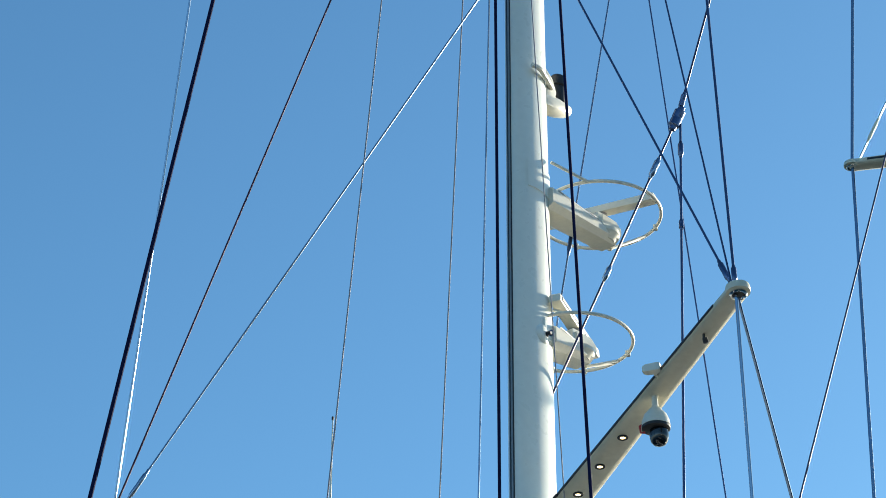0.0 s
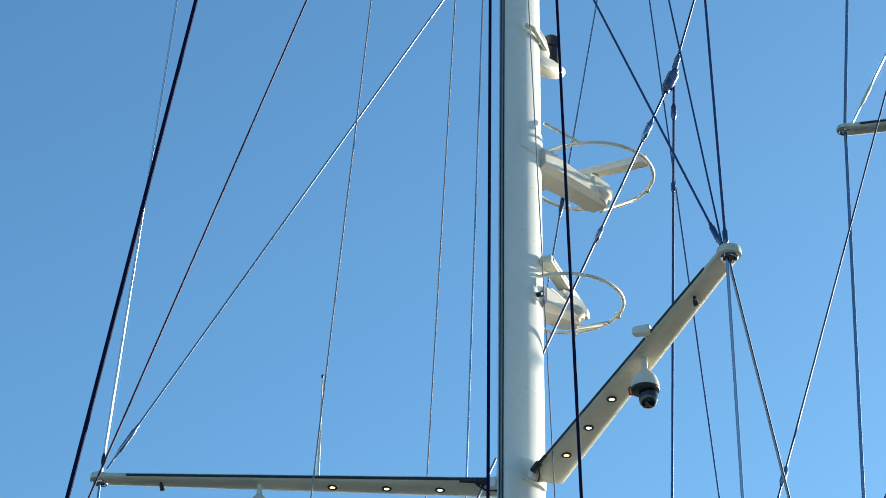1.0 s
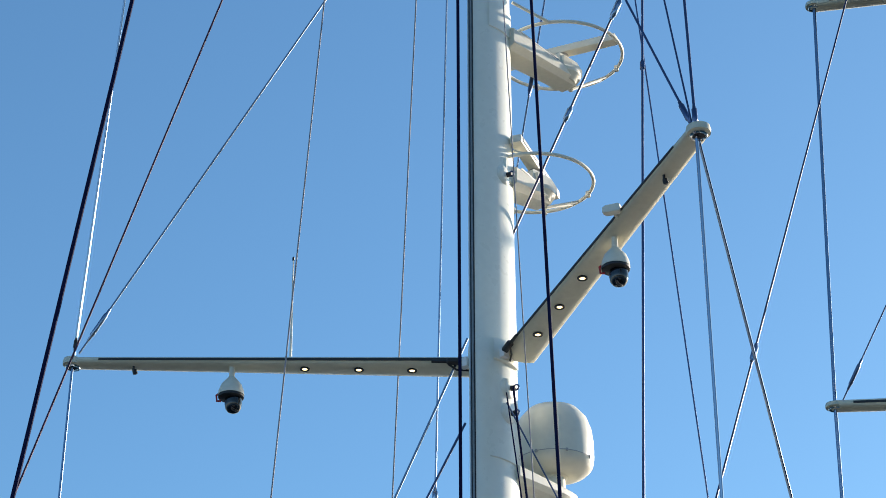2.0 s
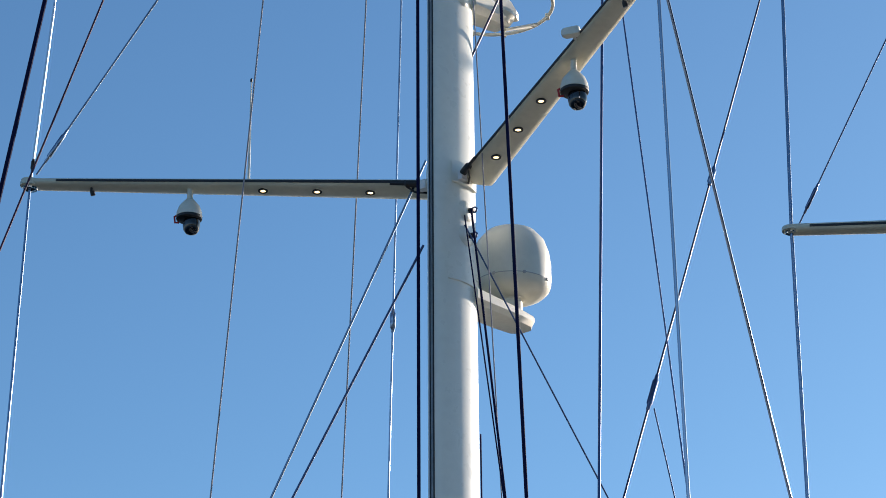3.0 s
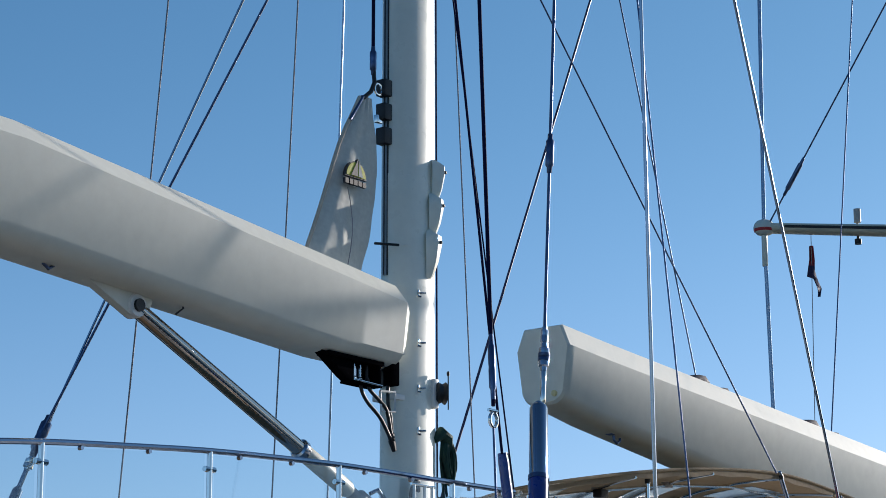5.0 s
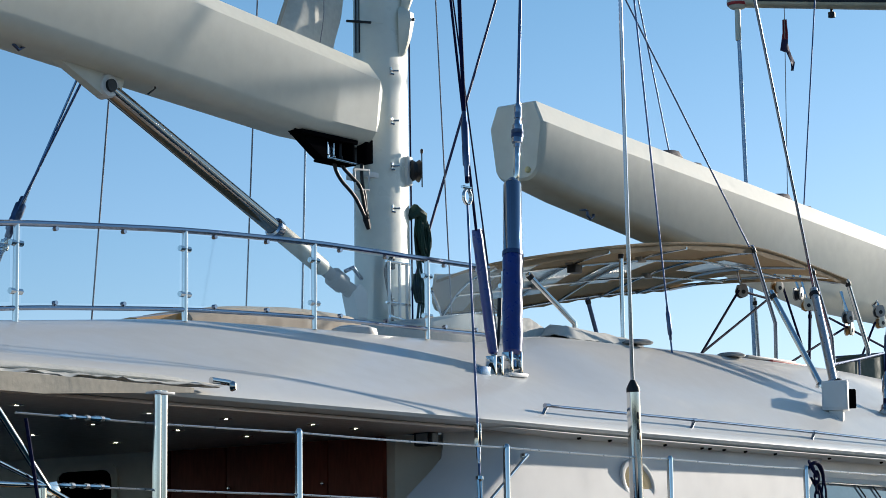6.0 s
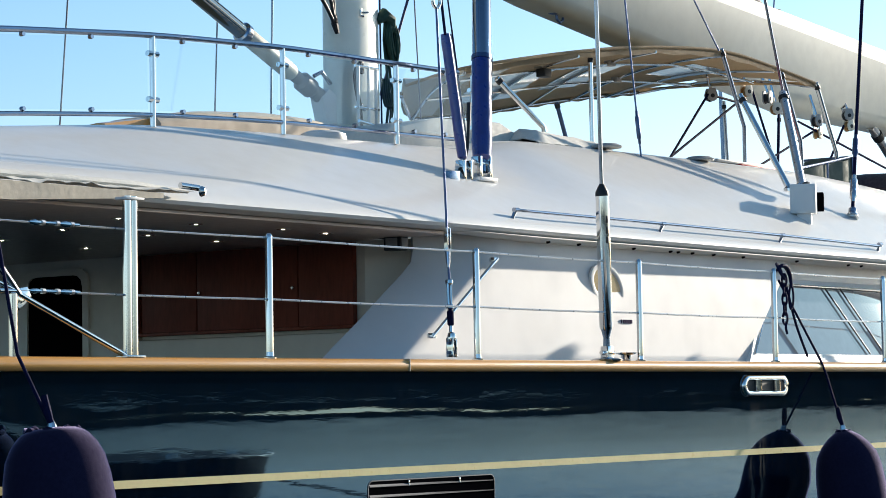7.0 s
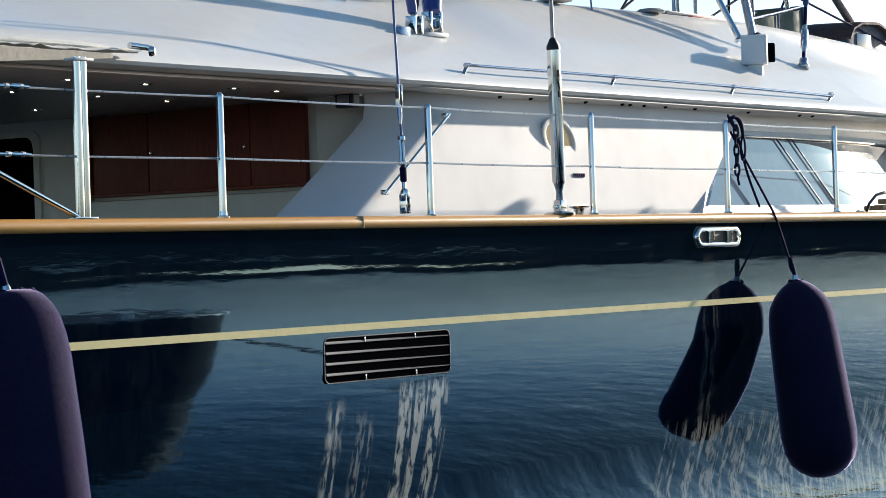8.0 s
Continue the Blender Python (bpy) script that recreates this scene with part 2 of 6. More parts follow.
def prism(poly, axis, a, b, bevel=0.0, bm=None):
    """A flat outline (pairs) pushed along an axis from a to b."""
    bm = bm or bmesh.new()
    def place(p, s):
        q = list(p)
        q.insert("xyz".index(axis), s)
        return q
    r = rings([[place(p, a) for p in poly], [place(p, b) for p in poly]], bm=bm)
    if bevel:
        bmesh.ops.bevel(r, geom=list(r.edges), offset=bevel, segments=2, affect="EDGES", profile=0.6)
    return r


def lathe(profile, m=None, n=24, bm=None):
    """Radius and height pairs turned about z, then set at the pose m."""
    m = m or Matrix()
    loops = [[m @ Vector((r * math.cos(2 * math.pi * k / n), r * math.sin(2 * math.pi * k / n), z)) for k in range(n)] for r, z in profile]
    return rings(loops, bm=bm)


def smoothstep(a, b, x):
    t = min(1, max(0, (x - a) / (b - a)))
    return t * t * (3 - 2 * t)


def curve(stops, x):
    """A value that glides through stops of (x, value)."""
    if x <= stops[0][0]:
        return stops[0][1]
    for (a, p), (b, q) in zip(stops, stops[1:]):
        if x <= b:
            return p + (q - p) * (x - a) / (b - a)
    return stops[-1][1]


def wave(stops, x, w=0.35):
    return sum(curve(stops, x + w * k) for k in (-1, -0.5, 0, 0.5, 1)) / 5


# ---- setting: water, quay, far shore ----
WATER_Z = -0.35
water_mat = material("harbour_water", (0.002, 0.020, 0.032), 0.06, vary=0.2, scale=0.4, bump=0.45, bump_scale=1.5, spec=0.5, stretch=(1, 1, 1))
water_mat.node_tree.nodes["Principled BSDF"].inputs["IOR"].default_value = 1.33
water_mat.node_tree.nodes["Bump"].inputs["Distance"].default_value = 0.08
bm = bmesh.new()
bmesh.ops.create_grid(bm, x_segments=2, y_segments=2, size=2500, matrix=pose(0, 0, WATER_Z))
tagged(part("water", bm, water_mat), "rippled dark harbour water round the yacht", "water", kind="structure")
CONCRETE = material("quay_concrete", (0.34, 0.32, 0.29), 0.85, vary=0.15, scale=3, bump=0.4, bump_scale=30)
tagged(part("quay", box((-40, -24, -3), (-9.5, -12.2, 0.35), 0.03), CONCRETE), "grey concrete quay edge at the water", "quay", kind="structure")
HILL = material("wooded_hill", (0.016, 0.026, 0.022), 0.95, vary=0.3, scale=0.05, spec=0.0)
bm = bmesh.new()
rows = []
for j in range(5):
    row = []
    for i in range(121):
        a = radians(-175 + 170 * i / 120)
        h = 13 + 5 * noise.noise((i * 0.11, 3.1, 0)) + 3 * noise.noise((i * 0.5, 7.7, 0))
        d = 330 + 40 * j
        row.append((d * math.cos(a), d * math.sin(a), WATER_Z + (0, 0.55, 0.85, 1, 0)[j] * h))
    rows.append(row)
tagged(part("far_shore", sheet(rows, bm=bm), HILL), "low wooded far shore across the harbour", "shore", kind="backdrop")

PALE_TEAK = material("scrubbed_teak", (0.60, 0.50, 0.37), 0.65, vary=0.12, scale=8, stretch=(0.15, 2, 2))

# ---- hull ----
def half_beam(x):
    return curve([(-14, 2.3), (-11, 3.0), (-8.5, 3.32), (-7, 3.4), (6, 3.4), (10, 3.15), (15, 2.2), (20, 0.9), (23, 0.06)], x)


def sheer(x):
    return 0.0 if x < 6 else 0.0035 * (x - 6) ** 2


hull = thing("yacht_hull", "glossy navy blue hull of a large sailing yacht afloat", "yacht hull", at=(0, 0, WATER_Z))
HULL_X = [-14 + 0.5 * i for i in range(75)]
SECTION = [(-1.0, 0.55), (-0.4, 0.935), (0.0, 0.925), (0.4, 0.961), (0.8, 0.985), (1.2, 0.999), (1.6, 1.001), (2.11, 1.002)]


def to_local(bm, parent):
    bmesh.ops.translate(bm, verts=bm.verts, vec=-parent.location)
    return bm


def hull_skin():
    """The skin, with the slight unfair hollow that runs along the topsides under the rail."""
    loops = []
    for i in range(149):
        x = -14 + 0.25 * i
        b = half_beam(x)
        zc = 1.86 + 0.06 * noise.noise((x * 0.4, 2.2, 0)) + 0.055 * noise.noise((x * 1.3, 5.2, 0))
        amp = 0.0008 + 0.0004 * noise.noise((x * 0.8, 9.1, 0)) + 0.0002 * noise.noise((x * 2.1, 4.1, 0))
        side = [(z, b * f) for z, f in SECTION[:-1]]
        for k in range(1, 35):
            z = 1.6 + 0.015 * k
            side.append((z, b * (1.001 + 0.001 * (z - 1.6) / 0.51) - amp * (1 + math.tanh((z - zc) / 0.026))))
        loops.append([(x, -y, z + sheer(x) * (z + 1) / 3) for z, y in side] + [(x, y, z + sheer(x) * (z + 1) / 3) for z, y in side[::-1]])
    return rings(loops)


part("hull_shell", to_local(hull_skin(), hull), NAVY, hull, smooth=60)


def side_strip(z0, z1, out, x0=-13.5, x1=20, side=-1, step=0.5):
    """A strip that follows the hull's side, a little proud of it."""
    n = int((x1 - x0) / step)
    loops = []
    for i in range(n + 1):
        x = x0 + (x1 - x0) * i / n
        y = half_beam(x)
        s = sheer(x)
        loops.append([(x, side * (y + out), z0 + s), (x, side * (y + out), z1 + s), (x, side * (y - 0.03), z1 + s), (x, side * (y - 0.03), z0 + s)])
    return rings(loops)


for sd in (-1, 1):
    part("cove_stripe", to_local(side_strip(1.452, 1.498, 0.006, side=sd), hull), GOLD, hull, "pale gold painted stripe")


def cap_rail(x0, x1, sd):
    n = max(2, int((x1 - x0) / 0.5))
    prof = [(0.035, 2.112), (0.05, 2.125), (0.055, 2.155), (0.04, 2.182), (0.0, 2.192), (-0.10, 2.192), (-0.13, 2.175), (-0.13, 2.112)]
    loops = []
    for i in range(n + 1):
        x = x0 + (x1 - x0) * i / n
        loops.append([(x, sd * (half_beam(x) + o), z + sheer(x)) for o, z in prof])
    return rings(loops)


joins = [-13.5, -8.6, -3.712, 2.9, 7.5, 13, 20]
for sd in (-1, 1):
    for a, b in zip(joins, joins[1:]):
        part("cap_rail", to_local(cap_rail(a + 0.001, b - 0.001, sd), hull), TEAK, hull, "varnished teak cap rail", smooth=50)
# deck inside the rail
grid = [[(x, y * (half_beam(x) - 0.1), 2.02 + sheer(x) + 0.04 * (1 - y * y)) for y in (-1, -0.86, -0.8)] for x in HULL_X[8:68]]
part("side_deck", to_local(sheet(grid, 0.05), hull), PALE_TEAK, hull, "bare teak side deck")
grid = [[(x, y * (half_beam(x) - 0.1), 2.02 + sheer(x) + 0.04 * (1 - y * y)) for y in (0.8, 0.86, 1)] for x in HULL_X[8:68]]
part("side_deck", to_local(sheet(grid, 0.05), hull), PALE_TEAK, hull, "bare teak side deck")
for sd in (-1, 1):
    part("cockpit_lining", to_local(box((-9.5, sd * 2.82 - 0.04, 0.95), (-2.7, sd * 2.82 + 0.04, 2.04), 0.015), hull), WHITE, hull, "white moulded cockpit lining")
part("aft_deck", to_local(sheet([[(x, y * (half_beam(x) - 0.1), 2.02) for y in (-1, -0.5, 0, 0.5, 1)] for x in (-13.4, -12.5, -11.5, -10.5, -9.5)], 0.05), hull), PALE_TEAK, hull, "bare teak aft deck")
part("aft_bulkhead", to_local(box((-9.55, -2.8, 0.95), (-9.48, 2.8, 2.04)), hull), WHITE, hull)
part("cockpit_sole", to_local(box((-9.5, -2.78, 1.40), (-2.6, 2.78, 1.46)), hull), PALE_TEAK, hull, "bare teak cockpit sole")

# ---- deckhouse: roof, sides, bulkhead ----
house = thing("deckhouse", "white moulded deckhouse with a wide overhanging roof", "deckhouse", at=(0, 0, 2.05))
CROWN = [(-10, 3.3), (-7, 3.6), (-5.9, 3.68), (-4.35, 3.82), (-3, 3.87), (-1.7, 3.90), (-0.7, 3.93), (-0.1, 4.05), (1, 4.07), (3, 4.10), (5, 4.11), (9, 4.02), (12, 3.6)]


def roof_section(x):
    c = wave(CROWN, x, 0.25)
    e = 3.10
    half = [(-2.98, e), (-3.06, e + 0.003), (-3.10, e + 0.018), (-3.112, e + 0.04), (-3.10, e + 0.064), (-3.05, e + 0.105), (-2.9, e + 0.207)]
    for y, f in ((-2.75, 0.325), (-2.4, 0.56), (-2.1, 0.77), (-1.92, 0.885), (-1.8, 0.96), (-1.68, 0.99), (-1.5, 1.0), (-0.7, 1.01)):
        half.append((y, e + 0.07 + (c - e - 0.07) * f))
    top = half + [(-y, z) for y, z in half[::-1]]
    return top


def roof_width(x):
    """The overhang draws in a little forward of the cockpit and narrows towards the bow."""
    return 1 - 0.013 * smoothstep(-2.6, -1.2, x) - 0.008 * smoothstep(-1, 2.5, x) - 0.28 * smoothstep(4.5, 11.5, x) - 0.05 * smoothstep(-8, -10, x)


loops = []
for i in range(89):
    x = -10 + 0.25 * i
    loops.append([(x, y * roof_width(x), z) for y, z in roof_section(x)])
part("roof", to_local(rings(loops), house), ROOF_WHITE, house, smooth=40)

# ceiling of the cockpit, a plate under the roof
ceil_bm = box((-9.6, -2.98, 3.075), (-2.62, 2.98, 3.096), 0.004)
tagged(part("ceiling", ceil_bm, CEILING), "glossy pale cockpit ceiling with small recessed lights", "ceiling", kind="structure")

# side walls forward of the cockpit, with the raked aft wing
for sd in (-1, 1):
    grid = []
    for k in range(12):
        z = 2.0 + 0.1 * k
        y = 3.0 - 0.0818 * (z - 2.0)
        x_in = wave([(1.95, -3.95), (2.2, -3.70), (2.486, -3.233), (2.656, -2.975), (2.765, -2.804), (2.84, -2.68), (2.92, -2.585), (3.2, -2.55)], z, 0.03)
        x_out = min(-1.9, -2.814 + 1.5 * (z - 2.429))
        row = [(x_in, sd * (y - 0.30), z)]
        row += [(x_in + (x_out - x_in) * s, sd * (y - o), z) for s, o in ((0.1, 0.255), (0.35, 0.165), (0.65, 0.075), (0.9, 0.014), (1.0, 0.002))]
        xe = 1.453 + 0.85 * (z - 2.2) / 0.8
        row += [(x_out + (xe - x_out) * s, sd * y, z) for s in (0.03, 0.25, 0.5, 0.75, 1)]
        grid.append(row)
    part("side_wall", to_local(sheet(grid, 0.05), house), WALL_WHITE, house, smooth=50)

# aft bulkhead with the companionway
for name, a, b in (("bulkhead_panel", (-2.6, -2.2, 1.0), (-2.52, 0.62, 3.08)), ("bulkhead_panel", (-2.6, 1.25, 1.0), (-2.52, 2.62, 3.08)), ("bulkhead_panel", (-2.6, 0.62, 2.96), (-2.52, 1.25, 3.08))):
    part(name, to_local(box(a, b), house), INTERIOR, house)
part("corner_panel", to_local(rings([[(-2.6, -2.2, z), (-2.33, -2.64, z), (-2.25, -2.6, z), (-2.52, -2.15, z)] for z in (1.0, 3.08)]), house), INTERIOR, house)
grid = [[(x, y, wave(CROWN, x, 0.25) * 1.0 + 0.004 + (0.0091 * 0.75)) for y in (-1.45, -0.5, 0.5, 1.45)] for x in [-6.6 + 0.35 * i for i in range(16)]]
part("upper_deck", to_local(sheet(grid), house), TEAK_DECK, house, "bare teak upper deck")
# black slab closes the doorway; the dark inside is put into its colour
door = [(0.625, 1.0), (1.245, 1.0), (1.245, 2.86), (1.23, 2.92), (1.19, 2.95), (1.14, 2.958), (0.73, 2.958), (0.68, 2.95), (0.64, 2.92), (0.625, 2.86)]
part("doorway_shade", to_local(prism(door, "x", -2.612, -2.54), house), MATT_BLACK, house, "black slab filling the companionway doorway as its inner shade")

outer = [(0.935 + (y - 0.935) * 1.19, 1.0 if z < 1.1 else z + 0.055) for y, z in door]
part("door_trim", to_local(rings([[(-2.58, y, z) for y, z in outer], [(-2.622, y, z) for y, z in outer], [(-2.628, y, z) for y, z in door], [(-2.60, y, z) for y, z in door]], caps=False), house), INTERIOR, house, smooth=30)

# ---- mizzen mast ----
mast = thing("mizzen_mast", "tall white painted aluminium mast with a sail track", "mast", at=(0, 0, 3.9))


def mast_radius(z):
    return curve([(3.9, 0.243), (12, 0.229), (18, 0.213), (24, 0.19)], z)


OVAL = (1.335, 0.695)     # the section is longer fore and aft than across


def mast_at(a, z):
    """The oval's radius at bearing a (radians from the bow)."""
    return mast_radius(z) / math.hypot(math.cos(a) / OVAL[0], math.sin(a) / OVAL[1])


def mast_loop(z, n=48):
    r = mast_radius(z)
    return [(OVAL[0] * r * math.cos(2 * math.pi * k / n), OVAL[1] * r * math.sin(2 * math.pi * k / n), z) for k in range(n)]


part("mast_tube", to_local(rings([mast_loop(3.6 + 1.2 * i) for i in range(19)]), mast), MAST_WHITE, mast, smooth=60)

# ---- booms ----
def boom(stops, name, label, mat, at, low, top, drop):
    """An eight-sided boom through stops of (x, y, low z, high z, half width). low: how the belly rounds up into the side; top: the flat top's share of the
    half width; drop: how far the widest corner lies under the top."""
    b = thing(name, label, "boom", at=at)
    loops = []
    stations = [tuple(p + (q - p) * k / 8 for p, q in zip(a, b)) for a, b in zip(stops, stops[1:]) for k in range(8)] + [stops[-1]]
    for x, y, lo, hi, w in stations:
        h = hi - lo
        half = [((1 - q) ** 2 * 0.28 + 2 * q * (1 - q) * low[0] + q * q * low[1], q * q * low[2]) for q in (0, 0.2, 0.4, 0.6, 0.8, 1)] + [(1.0, 1 - drop / h), (top, 1.0)]
        loops.append([(x, y - w * f, lo + h * g) for f, g in half] + [(x, y + w * f, lo + h * g) for f, g in half[::-1]])
    bm = rings(loops)
    part("boom_tube", to_local(bm, b), mat, b, smooth=26)
    return b


mizzen_boom = boom([(-10.5, 0, 6.08, 7.045, 0.36), (-4.8, 0, 6.0, 6.92, 0.36), (-1.2, 0, 5.755, 6.55, 0.33), (-0.40, 0, 5.755, 6.465, 0.32), (-0.31, 0, 5.87, 6.40, 0.27)], "mizzen_boom", "pale grey eight-sided boom carrying the furled mizzen", BOOM_GREY, (-0.3, 0, 6.2), (0.66, 0.84, 0.15), 0.58, 0.165)
main_boom = boom([(2.0, 0, 5.80, 6.505, 0.288), (2.03, 0, 5.775, 6.52, 0.30), (2.7, 0, 5.665, 6.46, 0.31), (7.7, 0, 5.07, 6.087, 0.36), (9.8, 0, 5.04, 5.93, 0.38), (13.9, 0, 4.92, 5.63, 0.36)], "main_boom", "pale grey eight-sided main boom over the deckhouse", BOOM_GREY, (13.9, 0, 5.2), (0.64, 0.80, 0.13), 0.72, 0.20)

# foremast, which carries the main boom and the far spreaders
foremast = thing("foremast", "tall white painted aluminium foremast", "mast", at=(14.4, 0, 3.0))
part("mast_tube", lathe([(0.3, -0.6), (0.3, 12), (0.27, 30)], n=32), MAST_WHITE, foremast, smooth=60)

# ---- spreaders ----
def spreader(parent, root, tip, chord=(0.36, 0.20), thick=0.10, name="spreader"):
    root, tip = Vector(root), Vector(tip)
    d = (tip - root).normalized()
    up = Vector((0, 0, 1))
    f = d.cross(up)
    f = f if f.x > 0 else -f
    f.normalize()
    up = d.cross(f)
    up = up if up.z > 0 else -up
    loops = []
    n = 12
    for i in range(n + 1):
        s = i / n
        c = chord[0] + (chord[1] - chord[0]) * s
        h = thick * (1 - 0.25 * s)
        p = root + (tip - root) * s + f * 0.03
        prof = [(-0.5, -0.15), (-0.42, -0.38), (-0.2, -0.5), (0.2, -0.5), (0.42, -0.35), (0.5, 0.0), (0.42, 0.35), (0.2, 0.5), (-0.2, 0.5), (-0.42, 0.38), (-0.5, 0.15)]
        loops.append([p + f * (a * c) + up * (b * h) for a, b in prof])
    sp = part(name, to_local(rings(loops), parent), SPREADER, parent, smooth=50)
    loops = []
    for s in (0.0, 0.5, 0.93):
        c = chord[0] + (chord[1] - chord[0]) * s
        p = root + (tip - root) * s - f * (c * 0.5 + 0.002 - 0.03)
        h = thick * (1 - 0.25 * s) * 0.14
        loops.append([p + up * h + f * 0.03, p + up * h - f * 0.006, p - up * h - f * 0.006, p - up * h + f * 0.03])
    part("edge_strip", to_local(rings(loops), parent), BLACK, sp, "black rubber edge strip")
    q = tip + d * 0.0 + f * 0.02
    rot = Matrix((f, d, up)).transposed().to_4x4()
    m = Matrix.Translation(q - parent.location) @ rot
    r = chord[1] * 0.53
    part("tip_cup", lathe([(r * 0.6, -0.045), (r * 0.96, -0.032), (r, 0.0), (r * 0.95, 0.03), (r * 0.5, 0.045)], m), SPREADER, sp, smooth=50)
    part("tip_fitting", lathe([(r * 0.62, -0.05), (r * 0.62, -0.04)], m), BLACK, sp, "dark rod socket")
    part("tip_ring", tube([m @ Vector((r * 0.6 * math.cos(a), r * 0.6 * math.sin(a), -0.048)) for a in [2 * math.pi * k / 20 for k in range(20)]], 0.014, 6, close=True), CHROME, sp, "polished ring")
    return sp


TIP_S, TIP_P = Vector((-1.74, -3.59, 12.29)), Vector((-2.12, 3.59, 12.29))
ROOT_S, ROOT_P = Vector((0.12, -0.18, 11.98)), Vector((0.0, 0.18, 11.95))
spreader(mast, ROOT_S, TIP_S)
spreader(mast, ROOT_P, TIP_P)
for z, x in ((24.25, 12.9), (16.92, 12.46), (10.05, 12.3)):
    spreader(foremast, (14.35, 0.25, z - 0.2), (x, 3.6, z), (0.36, 0.28), 0.17)
    k = 1.0 if z < 12 else 0.62
    tip_bell = lathe([(0.05 * k, -0.11 * k), (0.10 * k, -0.095 * k), (0.138 * k, -0.045 * k), (0.145 * k, 0.0), (0.135 * k, 0.05 * k), (0.10 * k, 0.09 * k), (0.05 * k, 0.11 * k)], pose(x - 14.4, 3.6, z - 3.0), 24)
    part("tip_bell", tip_bell, BOOM_GREY, foremast, smooth=60)
    if z < 12:
        part("tip_sleeve", lathe([(0.034, -0.55), (0.04, -0.54), (0.04, -0.10)], pose(x - 14.4, 3.6, z - 3.0), 14), CREAM, foremast)
    part("tip_band", lathe([(0.136 * k, -0.06 * k), (0.147 * k, -0.03 * k), (0.145 * k, -0.022 * k)], pose(x - 14.4, 3.6, z - 3.0), 24), RED, foremast, "dark red band")
    spreader(foremast, (14.35, -0.25, z - 0.2), (x, -3.6, z), (0.36, 0.22), 0.11)

# ---- standing and running rigging ----
def line(name, a, b, r, mat, label, category, group="rigging", n=8, fittings=()):
    """A rod or rope from a to b. fittings: (share of the way, length, radius, material, name)."""
    a, b = Vector(a), Vector(b)
    t = thing(name, label, category, group, at=a)
    part("rod" if mat in (WIRE, WIRE_DARK, STEEL_BLUE) else "rope", tube([Vector(), b - a], r, n), mat, t)
    d = (b - a).normalized()
    for s, length, q, m, nm in fittings:
        c = (b - a) * s
        e = d * (length / 2)
        part(nm, tube([c - e, c - e * 0.96, c - e * 0.70, c - e * 0.62, c - e * 0.1, c, c + e * 0.1, c + e * 0.62, c + e * 0.70, c + e * 0.96, c + e], [r, max(r * 1.1, q * 0.62), max(r * 1.1, q * 0.66), q, q, q * 0.93, q, q, max(r * 1.1, q * 0.66), max(r * 1.1, q * 0.62), r], 12), m, t, smooth=50)
    return t


STEEL = "straight polished steel rigging rod"
line("aft_stay", (-2.825, 0.3, 24), (-5.433, 0.3, 8.6), 0.019, ROPE, "thick black running stay aft of the mast", "rope")
line("cap_shroud", (-3.633, 0.6, 24), TIP_P, 0.012, WIRE, STEEL + " to the spreader tip", "shroud", fittings=((0.985, 0.12, 0.02, BLACK, "collar"),))
line("cap_shroud", TIP_P, (-2.632, 3.3, 2.2), 0.013, WIRE, STEEL + " below the spreader tip", "shroud")
line("running_rope", (-0.46, -0.2, 24), (-4.147, 2.5, 8.5), 0.010, ROPE_PURPLE, "thin purple running rope passing the spreader", "rope")
line("diagonal_shroud", (0.007, 0.1, 19), (-2.127, 3.5, 12.35), 0.011, WIRE, STEEL + " from mast to spreader tip", "shroud", fittings=((0.955, 0.4, 0.024, WIRE, "turnbuckle"),))
line("halyard", (-1.288, 0.3, 24), (-1.962, 1.6, 3.7), 0.0075, ROPE_PALE, "thin grey halyard down to the deck", "rope")
line("halyard", (-0.447, 0.2, 24), (0.528, 2.1, 3.9), 0.0075, ROPE_PALE, "thin grey halyard down to the deck", "rope")
line("lower_shroud", (-0.144, 0.2, 24), (0.764, 1.6, 3.9), 0.010, WIRE, STEEL + " beside the mast", "shroud", fittings=((0.648, 0.24, 0.028, WIRE, "turnbuckle"),))
line("mizzen_halyard", (-0.482, 0, 24), (-0.497, 0, 8.38), 0.016, ROPE, "thick black halyard holding the sail head", "rope", fittings=((0.992, 0.26, 0.03, WIRE_DARK, "shackle"),))
line("running_backstay", (0.231, -0.1, 24), (-2.76, -3.0, 4.8), 0.015, ROPE, "black running backstay with a shackle", "rope", fittings=((0.985, 0.5, 0.026, WIRE_DARK, "terminal"),))
line("signal_halyard", (-0.501, -0.2, 24), (-0.063, -0.8, 4.1), 0.006, ROPE_PALE, "thin grey signal halyard in front of the mast", "rope")
line("diagonal_shroud", (-0.891, -0.1, 20.2), (-1.6, -3.5, 12.35), 0.011, WIRE_DARK, "dark steel rod from mast to spreader tip", "shroud", fittings=((0.965, 0.3, 0.026, WIRE_DARK, "turnbuckle"),))
line("inner_stay", (3.763, 0.6, 26), (0.278, 0.05, 13.4), 0.010, WIRE, STEEL + " forward of the mast", "stay", fittings=((0.83, 0.4, 0.022, WIRE_DARK, "turnbuckle"),))
line("checkstay", (1.15, -0.3, 24), (1.785, -1.8, 3.98), 0.0085, WIRE_DARK, "thin dark steel rod down to the deckhouse roof", "stay", fittings=((0.985, 0.3, 0.02, WIRE_DARK, "terminal"),))
line("upper_shroud", (-0.348, -1.6, 20), (-1.73, -3.55, 12.35), 0.009, WIRE_DARK, "dark steel rod above the spreader tip", "shroud")
